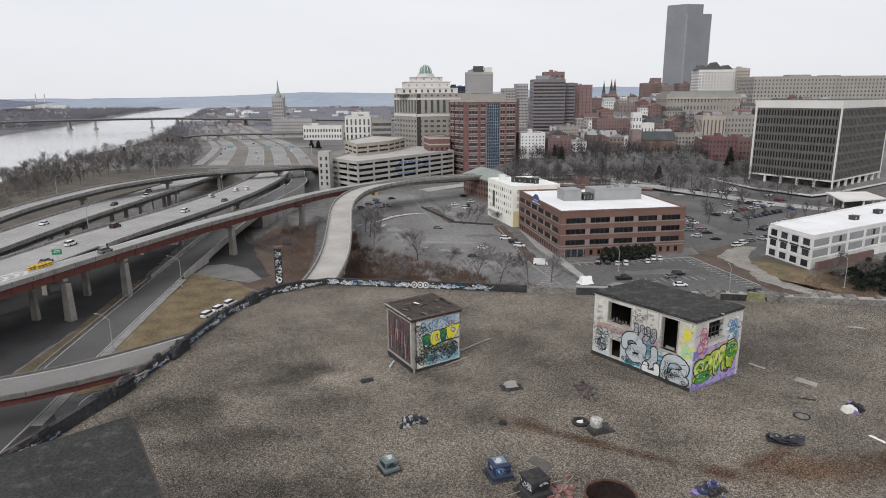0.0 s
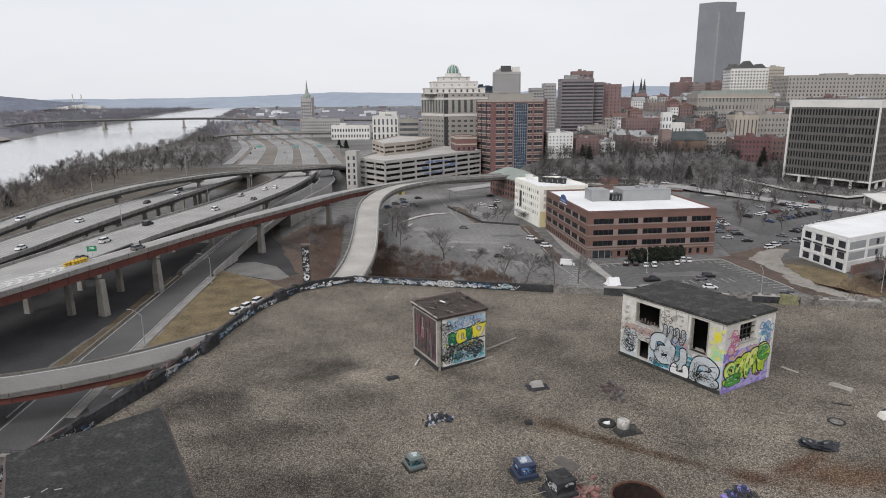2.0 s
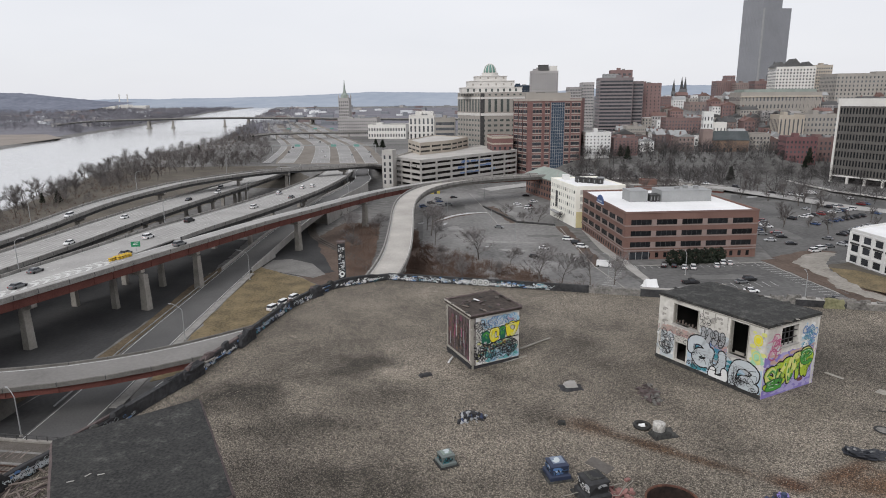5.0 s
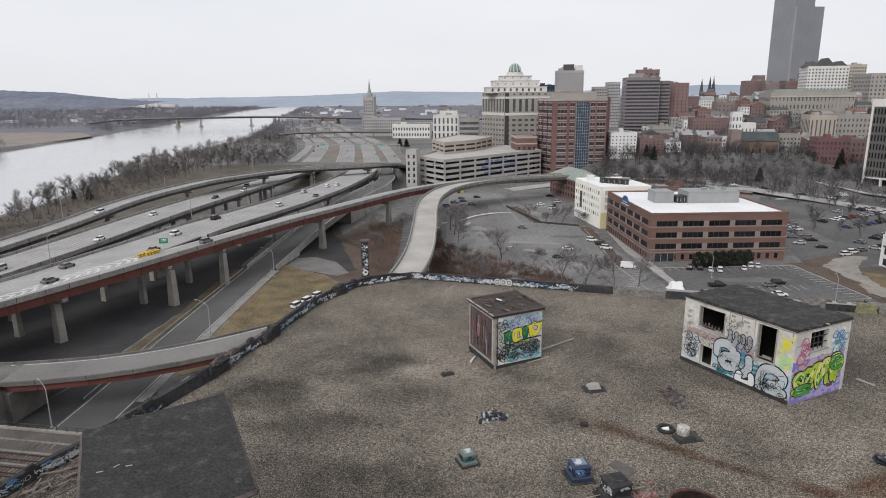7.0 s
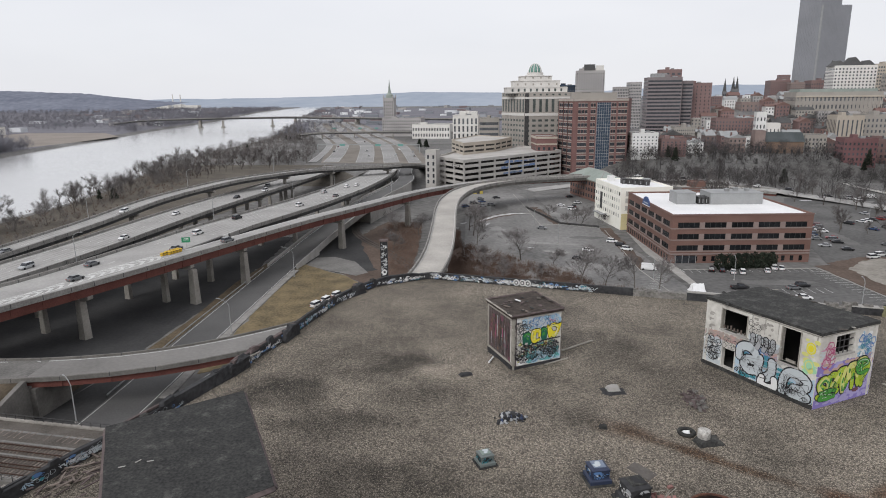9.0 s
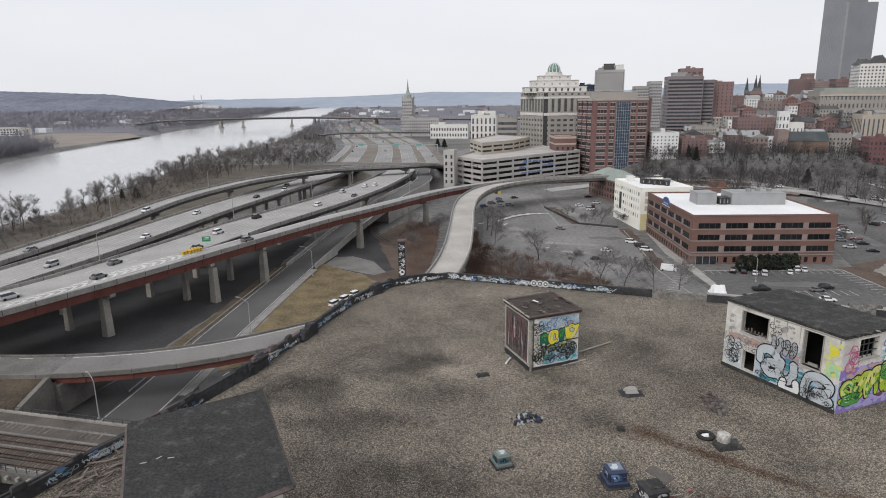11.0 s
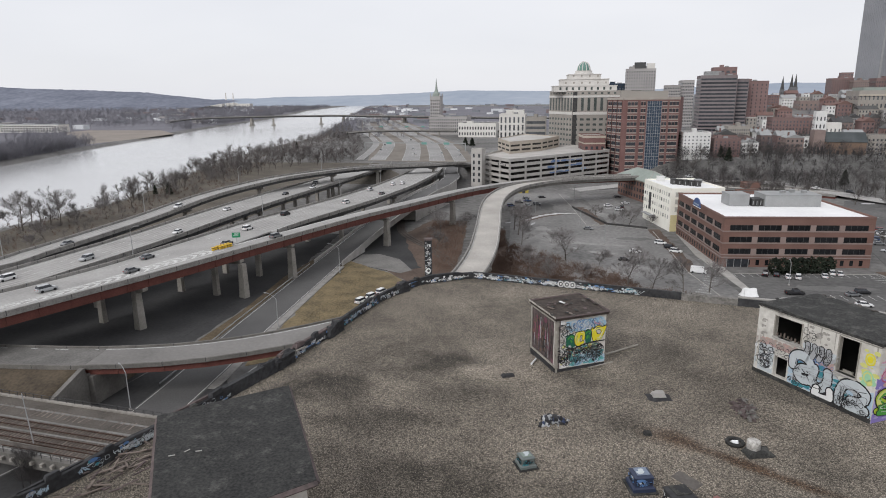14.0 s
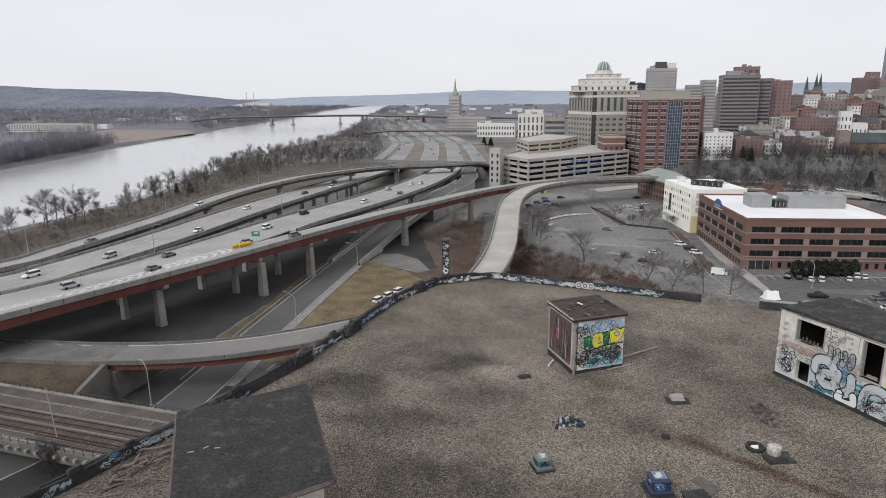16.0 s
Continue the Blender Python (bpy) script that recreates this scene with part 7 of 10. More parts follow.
def small_hut():
    rnd = random.Random(5)
    l, f, r = (-2.83, 28.78), (-1.53, 26.58), (0.58, 28.0)
    b = (l[0] + r[0] - f[0], l[1] + r[1] - f[1])
    ob = thing("small_roof_hut", f[0], f[1], ROOF_Z, 0, "small square roof hut covered in graffiti with a rotten tarred lid", "roof hut")
    pts = [l, f, r, b]
    faces = [Face(ob, p, q) for p, q in zip(pts, [*pts[1:], pts[0]])]
    h = 2.42
    wall_with_holes(ob, faces[0], h, (), M_OLDWALL)
    for k in (1, 2, 3):
        wall_with_holes(ob, faces[k], h, (), M_STUCCO)
    n = faces[0].length
    for s0, s1, z0, z1 in ((0, 0.09, 0, h), (n - 0.1, n, 0, h), (0, n, h - 0.1, h), (0.1, n - 0.1, 0.22, 0.32)):
        faces[0].add("trim_board", s0, s1, z0, z1, 0.03, M_WOODTRIM)
    faces[1].add("trim_board", 0, 0.09, 0, h, 0.03, M_WOODTRIM)
    faces[1].add("plinth", 0, faces[1].length, 0, 0.14, 0.02, M_PARAPET)
    faces[0].add("plinth", 0, n, 0, 0.2, 0.04, M_PARAPET)
    lid = [Vector((x - f[0], y - f[1], 0)) for x, y in grow(pts, 0.12)]
    part("lid", slab(lid, 2.56, 0.12, rnd, 0.05), mat("rotten_brown_roofing", (0.022, 0.018, 0.016), (0.085, 0.068, 0.058), 2.2, 7.0, 0.95, 0.02, 0.5), ob, "rotten dark-brown tarred lid")
    for k, (p, q) in enumerate(zip(lid, [*lid[1:], lid[0]])):
        bm = bmesh.new()
        tube(bm, p + Vector((0, 0, 2.57)), q + Vector((0, 0, 2.57)), 0.05, 0.045, 4)
        part("lid_edge", bm, M_WOODTRIM if k == 0 else M_OLDWALL, ob)
    for k in range(12):
        x, y = rnd.uniform(0.0, 1.6), rnd.uniform(0.6, 2.6)
        e = rnd.uniform(0.06, 0.2)
        board = part("roof_scrap", bx(-e, e, -0.05, 0.05, 0, 0.025), rnd.choice((M_OLDWALL, M_TAR, M_OLDWALL, M_TIE)) if k else M_WHITE, ob)
        board.matrix_basis = pose(-0.6 + x * 0.7, y, 2.61, rnd.uniform(-3, 3), 0, rnd.uniform(0, 180))
    front, side = Wall(f, r, ROOF_Z, ob), Wall(l, f, ROOF_Z, ob)
    front.zs = side.zs = 1.1
    w = front.length
    wash(front, rnd, 0.15, w - 0.1, 0.2, 2.1, 60, 0.3, ("pale", "white", M_STUCCO), 0.002)
    wash(front, rnd, 0.6, w - 0.1, 1.66, 2.08, 110, 0.26, ("sky", "haze", "sky"), 0.0052)
    wash(front, rnd, 0.7, w - 0.1, 0.22, 0.66, 110, 0.28, ("sky", "haze", "aqua"), 0.0052)
    wash(front, rnd, 0.15, 0.8, 0.25, 1.2, 50, 0.22, ("pale", "lemon", "white"), 0.0052)
    wash(front, rnd, 0.4, 2.0, 0.55, 1.05, 90, 0.22, ("mint", "lemon", "aqua", "white"), 0.0052)
    wild(front, rnd, ((0.5, 0.95, 1.0, 1.52), (1.38, 1.8, 1.1, 1.62)), ("forest",), 0.15, 0.0105, outline="white", rim=0.035, second="green", shine=None)
    wild(front, rnd, ((0.92, 1.4, 1.04, 1.58), (1.8, w - 0.05, 1.14, 1.7)), ("yellow",), 0.14, 0.03, outline="black", rim=0.026, second="lemon", shine="white")
    doodles(front, rnd, 0.75, w - 0.2, 1.72, 2.02, 16, 0.14, "pale", 0.06, 0.0088)
    doodles(front, rnd, 0.8, w - 0.2, 0.3, 0.6, 14, 0.15, "haze", 0.06, 0.0088)
    doodles(front, rnd, 0.15, w - 0.15, 0.3, 1.02, 60, 0.16, "black", 0.03, 0.0135)
    front.coat(ribbon(bend([(0.5, 1.05), (0.8, 0.95), (1.3, 1.02), (1.7, 1.08), (w - 0.05, 1.1)], 6), 0.05) + ribbon(bend([(0.45, 1.5), (1.0, 1.62), (1.5, 1.64), (w - 0.05, 1.72)], 6), 0.03), 0.04, "black")
    wash(front, rnd, 1.55, 1.85, 0.82, 1.0, 5, 0.2, ("lime", "lemon"), 0.009)
    doodles(front, rnd, 0.2, 0.8, 1.05, 2.05, 30, 0.13, "black", 0.024, 0.0102)
    doodles(front, rnd, 0.2, w - 0.15, 0.25, 1.0, 90, 0.11, "black", 0.02, 0.0102)
    doodles(front, rnd, 0.9, w - 0.15, 1.7, 2.05, 20, 0.12, "blue", 0.03, 0.0094)
    doodles(front, rnd, 0.6, w - 0.15, 1.66, 2.08, 30, 0.09, "black", 0.012, 0.0102)
    doodles(front, rnd, 0.7, w - 0.15, 0.3, 0.95, 16, 0.11, "teal", 0.022, 0.0112)
    doodles(front, rnd, 0.5, 1.9, 0.6, 1.0, 10, 0.1, "rust", 0.018, 0.0112)
    tag(front, rnd, 1.9, 2.25, 1.75, 2.05, "pink", 0.03, 2)
    # streaked side boards
    for k in range(9):
        faces[0].add("board_seam", 0.2 + 0.25 * k, 0.22 + 0.25 * k, 0.32, h - 0.1, 0.004, M_TAR)
    wash(side, rnd, 0.2, 2.3, 0.4, 2.0, 36, 0.36, (M_OLDWALL, "wine", M_OLDWALL, "umber"), 0.006)
    wash(side, rnd, 0.6, 1.5, 0.9, 1.5, 12, 0.3, ("wine", "umber"), 0.011)
    for colour, count, d in (("umber", 16, 0.014), ("wine", 12, 0.0145), ("grey", 8, 0.015), ("black", 14, 0.0155), ("rosered", 4, 0.016)):
        streaks = []
        for _ in range(count):
            a, top, run, wide = rnd.uniform(0.2, 2.2), rnd.uniform(0.9, 1.98), rnd.uniform(0.3, 0.9), rnd.uniform(0.015, 0.07)
            streaks.append([(a, top), (a - wide * 0.4, max(0.36, top - run)), (a + wide * 0.4, max(0.34, top - run)), (a + wide, top + 0.02)])
        side.coat(streaks, d, colour)
    doodles(side, rnd, 1.2, 2.2, 0.4, 1.0, 10, 0.12, "black", 0.03, 0.014)
    # the lid's torn felt, curling up in flakes
    rr = random.Random(72)
    for k in range(20):
        u, v = rr.random(), rr.random()
        c = lid[0].lerp(lid[1], u).lerp(lid[3].lerp(lid[2], u), v if k > 9 else rr.choice((0.02, 0.98)))
        e = rr.uniform(0.05, 0.17)
        flake = part("felt_flake", prism(ccw(blob(rr, 0, 0, 2 * e, 1.4 * e, 7)), 0, 0.015), rr.choice((M_TAR, M_FELT, M_OLDWALL, M_FELT)), ob)
        flake.matrix_basis = pose(c.x, c.y, 2.605, rr.uniform(-12, 12), rr.uniform(-12, 12), rr.uniform(0, 360))


def tarred_hut():
    rnd = random.Random(8)
    a, b, c, d = (-12.2, 14.4), (-9.4, 17.1), (-6.3, 12.5), (-8.85, 9.7)
    ob = thing("tarred_roof_hut", b[0], b[1], ROOF_Z, 0, "stair house with a flat mossy black tarred roof", "roof hut")
    pts = ccw([a, b, c, d])
    inner = grow(pts, -0.35)
    faces = [Face(ob, p, q) for p, q in zip(inner, [*inner[1:], inner[0]])]
    for f in faces:
        wall_with_holes(ob, f, 2.85, ((f.length * 0.45, f.length * 0.8, 0.9, 2.3),) if f.length < 4 else (), M_STUCCO)
    part("floor", prism(ccw([(x - b[0], y - b[1]) for x, y in grow(pts, -0.6)]), 0, 0.05), M_SHADEIN, ob)
    tar = tar_material("mossy_black_tar", (0.010, 0.010, 0.011), (0.055, 0.055, 0.052), 0.57)
    part("roof", slab([Vector((x - b[0], y - b[1], 0)) for x, y in pts], 3.02, 0.16, rnd, 0.02), tar, ob, "black tarred roof with moss and scuffs")
    rp = [Vector((x - b[0], y - b[1], 0)) for x, y in pts]
    for p, q in zip(rp, [*rp[1:], rp[0]]):
        bm = bmesh.new()
        tube(bm, p + Vector((0, 0, 2.92)), q + Vector((0, 0, 2.92)), 0.08, 0.08, 4)
        part("roof_edge", bm, M_OLDWALL, ob, "rotten brown roof edge")
    for x, y in ((-10.4, 12.6), (-10.15, 12.9), (-9.85, 12.95)):
        ob2 = part("paper_scrap", bx(-0.08, 0.08, -0.015, 0.015, 0, 0.012), M_CONC, ob)
        ob2.matrix_basis = pose(x - b[0], y - b[1], 3.045, 0, 0, rnd.uniform(20, 70))


large_hut()
small_hut()
tarred_hut()


# ---- graffiti along the parapets ----
def parapet_tags():
    rnd = random.Random(21)
    for line, stop, height in ((SIDE_LINE, 999, 0.6), (FRONT_LINE, 4.4, 0.58)):
        i = 0
        while i < len(line) - 3:
            j = min(len(line) - 1, i + rnd.choice((2, 2, 3)))
            if line[j].x > stop:
                break
            p, q = line[i], line[j]
            n = Vector(((q - p).y, -(q - p).x, 0)).normalized()
            ob = part("graffiti_panel", sweep([p - n * 0.004, q - n * 0.004], -0.01, 0.012, 0.04, 0.40), M_PARAPET, WAREHOUSE, "sprayed scrawls on black parapet")
            w = Wall((p.x + n.x * 0.02, p.y + n.y * 0.02), (q.x + n.x * 0.02, q.y + n.y * 0.02), ROOF_Z, ob)
            w.zs = 0.78
            # washes of dull colour, thin dark scrawls, then small bright ones
            for n2, hue in enumerate((("black", "grey", "blue"), rnd.choice((("teal", "black", "pale"), ("blue", "black", "grey"), ("grey", "white", "black"), ("teal", "black", "grey"), ("grey", "black", "pale"))))):
                c = rnd.uniform(0.25, 0.75) * w.length
                for n3, colour in enumerate(hue):
                    w.coat([blob(rnd, rnd.uniform(0.1, w.length - 0.1) if n2 == 0 else c + rnd.gauss(0, 0.3), rnd.uniform(0.08, 0.52), rnd.uniform(0.12, 0.5 - 0.2 * n2), rnd.uniform(0.05, 0.22), 12) for _ in range(4)], 0.006 + 0.002 * n2 + 0.0006 * n3, colour, 0.0001)
            # packed scrawls, dark ones first, small bright ones on top
            for colour, count, size, wide, d in (("black", 8, 0.1, 0.02, 0.0135), ("pale", 9, 0.08, 0.014, 0.0142), (rnd.choice(("teal", "blue", "sky")), 4, 0.09, 0.02, 0.0149)):
                doodles(w, rnd, 0.1, w.length - 0.1, 0.12, 0.46, count, size, colour, wide, d)
            quads = []
            for _ in range(rnd.choice((5, 6, 8))):
                a, z = rnd.uniform(0, 0.8) * w.length, rnd.uniform(0.06, 0.26)
                wide, high = rnd.uniform(0.3, 0.8), rnd.uniform(0.16, 0.28)
                n2 = rnd.choice((4, 6, 7))
                for k in range(n2):
                    pts = [(a + (k + x * rnd.uniform(0.9, 1.6)) * wide / n2, z + y * high) for x, y in scrawl(rnd, rnd.choice((3, 4, 5)))]
                    quads += ribbon(bend(pts, 3), rnd.uniform(0.012, 0.028))
            w.coat(quads, 0.0158, rnd.choice(("white", "white", "white", "pale", "pale", "haze")), 0.00004)
            i = j
    # two round white eyes on the front wall
    ob = part("graffiti_panel", bx(-2.3, -2.2, 39.75, 39.8, ROOF_Z, ROOF_Z + 0.5), M_PARAPET, WAREHOUSE, "sprayed white rings on black parapet")
    w = Wall((-2.4, 39.68), (-0.9, 39.44), ROOF_Z, ob)
    for s in (0.3, 0.7, 1.05):
        w.paint("paint", [[(s + 0.2 * math.cos(k * math.tau / 16), 0.25 + 0.22 * math.sin(k * math.tau / 16)) for k in range(16)]], 0.03, SPRAY["white"])
        w.paint("paint", [[(s + 0.13 * math.cos(k * math.tau / 16), 0.25 + 0.15 * math.sin(k * math.tau / 16)) for k in range(16)]], 0.034, SPRAY["black"])
        w.paint("paint", [[(s + 0.07 * math.cos(k * math.tau / 10), 0.25 + 0.07 * math.sin(k * math.tau / 10)) for k in range(10)]], 0.038, SPRAY["white"])


parapet_tags()


# ---- loose things on the roof ----
def lump(name, x, y, w, d, h, material, label, category, turn=0.0, seed=0, parent=None, z=ROOF_Z, cuts=3):
    """An uneven heap or wrapped thing: a rounded, dented box."""
    rnd = random.Random(seed)
    bm = bmesh.new()
    box(bm, -w / 2, w / 2, -d / 2, d / 2, -0.02, h)
    bmesh.ops.subdivide_edges(bm, edges=bm.edges[:], cuts=cuts, use_grid_fill=True)
    for v in bm.verts:
        k = noise.noise(Vector((v.co.x * 4 + seed, v.co.y * 4, v.co.z * 4)))
        f = max(0.0, v.co.z / h)
        v.co.x *= 1 - 0.25 * f + 0.25 * k
        v.co.y *= 1 - 0.25 * f + 0.25 * k
        v.co.z *= 1 + 0.3 * k
    if parent is None:
        ob = thing(name, x, y, z, turn, label, category)
        part("body", bm, material, ob)
        return ob
    ob = part(name, bm, material, parent, label)
    ob.matrix_basis = pose(x, y, 0, 0, 0, turn)
    return ob


M_NAVY = plain("navy_sprayed_scrap", (0.05, 0.065, 0.12), 0.9)


def rubble(x, y, w, d, h, count, materials, label, seed):
    """A heap of broken chunks."""
    rnd = random.Random(seed)
    ob = thing("rubble_heap", x, y, ROOF_Z, rnd.uniform(0, 90), label, "rubble", "rubble heaps on the roof")
    for n, m in enumerate(materials):
        bm = bmesh.new()
        for _ in range(count // len(materials)):
            px, py = rnd.gauss(0, w / 4), rnd.gauss(0, d / 4)
            top = h * max(0.1, 1 - (2 * px / w) ** 2 - (2 * py / d) ** 2)
            e = rnd.uniform(0.03, 0.11)
            m4 = pose(px, py, rnd.uniform(0, top), rnd.uniform(0, 90), rnd.uniform(0, 90), rnd.uniform(0, 90))
            box(bm, -e, e, -e * rnd.uniform(0.4, 1), e, -e * 0.5, e * rnd.uniform(0.2, 0.6), m4)
        tagged(part("debris", bm, m, ob), kind="stuff")
    return ob


def vent_box(x, y, w, h, turn, top, side, label, seed, accents):
    """A low square roof vent with a hipped cap, sprayed over."""
    rnd = random.Random(seed)
    ob = thing("roof_vent", x, y, ROOF_Z, turn, label, "roof vent", "vents on the roof")
    k = w / 2
    bm = bmesh.new()
    lathe(bm, ((k * 1.5, 0), (k * 1.5, h * 0.28), (k * 1.36, h * 0.34), (k * 1.2, h * 0.36), (k * 1.16, h * 0.82), (k * 1.3, h * 0.84), (k * 1.3, h * 0.9), (k * 0.8, h)), 4)
    bmesh.ops.rotate(bm, verts=bm.verts, cent=(0, 0, 0), matrix=Matrix.Rotation(radians(45), 3, "Z"))
    part("body", bm, side, ob)
    part("cap", bx(-k * 0.6, k * 0.6, -k * 0.6, k * 0.6, h * 0.98, h * 1.03), top, ob)
    part("flashing", bx(-k * 1.3, k * 1.3, -k * 1.3, k * 1.3, -0.01, 0.04), M_TAR, ob)
    m = ob.matrix_basis
    q = k * 0.86
    for p, r in (((-q, -q), (q, -q)), ((q, -q), (q, q)), ((-q, q), (-q, -q))):
        a, b = m @ Vector((*p, 0)), m @ Vector((*r, 0))
        wl_ = Wall((a.x, a.y), (b.x, b.y), ROOF_Z, ob)
        for i in range(3):
            wl_.paint("paint", [blob(rnd, rnd.uniform(0.1, wl_.length - 0.1), rnd.uniform(h * 0.42, h * 0.76), w * 0.4, h * 0.25)], 0.012 + i * 0.001, SPRAY[rnd.choice(accents)])
        tag(wl_, rnd, 0.02, wl_.length - 0.1, h * 0.4, h * 0.78, rnd.choice(accents), 0.025, 3, 0.018)
        tag(wl_, rnd, 0.02, wl_.length - 0.1, h * 0.4, h * 0.78, "black", 0.02, 3, 0.02)
    bm = bmesh.new()
    for i in range(5):
        bm.faces.new([bm.verts.new((s * 0.9, z * 0.9, h * 1.035 + 0.002 * i)) for s, z in blob(rnd, rnd.uniform(-k * .4, k * .4), rnd.uniform(-k * .4, k * .4), k * .7, k * .5)])
    part("paint", bm, SPRAY[accents[0]], ob)
    return ob


vent_box(1.69, 18.6, 0.66, 0.56, 18, plain("scuffed_blue_metal", (0.17, 0.21, 0.28)), plain("navy_sprayed_metal", (0.03, 0.04, 0.075)), "navy-sprayed square roof vent on black flashing", 3, ("pale", "blue", "blue", "black"))
vent_box(-1.95, 19.0, 0.52, 0.42, 30, plain("scuffed_green_metal", (0.20, 0.25, 0.22)), plain("grey_sprayed_metal", (0.13, 0.15, 0.145)), "grey-green sprayed roof vent", 4, ("pale", "black", "teal", "grey", "black"))
vent_box(2.72, 17.6, 0.78, 0.72, 25, M_TAR, M_PARAPET, "black square roof vent with white scrawls", 6, ("black", "white", "grey"))
rubble(-1.32, 22.1, 0.95, 0.65, 0.26, 110, (M_PARAPET, SPRAY["grey"], M_PARAPET, M_NAVY), "low heap of blue-sprayed rubble", 7)
lump("stone_slab", 2.72, 25.15, 0.62, 0.42, 0.2, M_CONC, "pale concrete block lying on the gravel", "concrete block", 15, 9, cuts=1)

lump("tar_patch", 2.74, 25.1, 0.95, 0.7, 0.06, M_PARAPET, "dark tar patch below a block", "tar patch", 15, 12)
lump("scrap_lump", 2.11, 21.96, 0.3, 0.2, 0.14, M_TAR, "small black scrap on the gravel", "scrap", 0, 14)
rubble(5.9, 24.6, 1.4, 0.8, 0.06, 90, (M_OLDWALL, M_KERB, M_OLDWALL), "flat spread of violet-grey rubble", 15)

lump("scrap_lump", -3.5, 25.8, 0.6, 0.3, 0.1, M_PARAPET, "flat dark scrap on the gravel", "scrap", 30, 16)


def drum_and_ring():
    ob = thing("sprayed_drum", 5.6, 21.55, ROOF_Z, 20, "dented white drum on a black tar block", "drum")
    lump("base", 0.05, -0.1, 0.95, 0.6, 0.16, M_TAR, "", "", 0, 17, ob)
    bm = bmesh.new()
    lathe(bm, ((0.19, 0.12), (0.225, 0.15), (0.22, 0.3), (0.225, 0.43), (0.17, 0.46)), 14, -0.05, 0.02)
    part("body", bm, mat("scuffed_white_drum", (0.12, 0.11, 0.10), (0.66, 0.64, 0.60), 5.0, 14.0, 0.7, 0.01, 0.5), ob, "", True)
    ring = thing("rubber_ring", 5.05, 22.0, ROOF_Z, 0, "black rubber ring round white scrap", "ring")
    bm = bmesh.new()
    turns = [[bm.verts.new(((0.26 + 0.07 * math.cos(b)) * math.cos(a), (0.26 + 0.07 * math.cos(b)) * math.sin(a), 0.07 + 0.07 * math.sin(b))) for b in (j * math.tau / 8 for j in range(8))] for a in (k * math.tau / 24 for k in range(24))]
    for k in range(24):
        for j in range(8):
            bm.faces.new((turns[k][j], turns[(k + 1) % 24][j], turns[(k + 1) % 24][(j + 1) % 8], turns[k][(j + 1) % 8]))
    part("body", bm, M_TAR, ring, "", True)
    lump("scrap", 0, 0, 0.3, 0.25, 0.1, M_WHITE, "", "", 0, 18, ring)


def rusty_tank():
    ob = thing("rusty_tank", 4.72, 16.25, ROOF_Z, 0, "open round rust-brown steel tank", "tank")
    rust = mat("rust_brown_steel", (0.05, 0.022, 0.016), (0.16, 0.075, 0.05), 2.0, 9.0, 0.85, 0.01, 0.5)
    # Added liner whose near-black brown carries the shade inside the tank.
    inner = mat("soot_brown_lining", (0.012, 0.008, 0.007), (0.05, 0.032, 0.026), 2.0, 8.0, 0.9)
    bm2 = bmesh.new()
    ring = [[bm2.verts.new((r * math.cos(k * math.tau / 36), r * math.sin(k * math.tau / 36), z)) for k in range(36)] for r, z in ((0.705, 0.91), (0.69, 0.5), (0.68, 0.12))]
    for a, b in zip(ring, ring[1:]):
        for k in range(36):
            bm2.faces.new((a[k], b[k], b[(k + 1) % 36], a[(k + 1) % 36]))
    bm2.faces.new(ring[-1])
    part("lining", bm2, inner, ob)
    bm = bmesh.new()
    ring = [[bm.verts.new((r * math.cos(k * math.tau / 36), r * math.sin(k * math.tau / 36), z)) for k in range(36)] for r, z in ((0.70, 0), (0.74, 0.05), (0.74, 0.85), (0.765, 0.92), (0.71, 0.93), (0.70, 0.88))]
    for a, b in zip(ring, ring[1:]):
        for k in range(36):
            bm.faces.new((a[k], a[(k + 1) % 36], b[(k + 1) % 36], b[k]))
    part("shell", bm, rust, ob, "", True)
    bm = bmesh.new()
    tube(bm, (-0.82, 0.1, 0.3), (-0.82, 0.1, 0.7), 0.025, 0.025, 6)
    tube(bm, (-0.82, 0.1, 0.7), (-0.72, 0.08, 0.7), 0.025, 0.025, 6)
    tube(bm, (-0.82, 0.1, 0.3), (-0.72, 0.08, 0.3), 0.025, 0.025, 6)
    part("handle", bm, rust, ob)


drum_and_ring()
rusty_tank()
def black_bag():
    """A tied plastic bag, long and crumpled."""
    bm = bmesh.new()
    bmesh.ops.create_icosphere(bm, subdivisions=3, radius=1.0)
    for v in bm.verts:
        k = noise.noise(v.co * 2.3) + 0.8 * abs(noise.noise(v.co * 4.0)) - 0.5 * abs(noise.noise(v.co * 8.0))
        pinch = 0.62 + 0.38 * abs(v.co.x + 0.15)
        v.co = Vector((v.co.x * 0.56, v.co.y * 0.3 * pinch, max(-0.05, (v.co.z * 0.24 + 0.15) * pinch))) * (1 + 0.42 * k)
    ob = thing("plastic_bag", 12.05, 20.55, ROOF_Z, -18, "long crumpled black plastic bag on the gravel", "bag")
    part("body", bm, plain("black_plastic", (0.018, 0.02, 0.026), 0.3), ob)


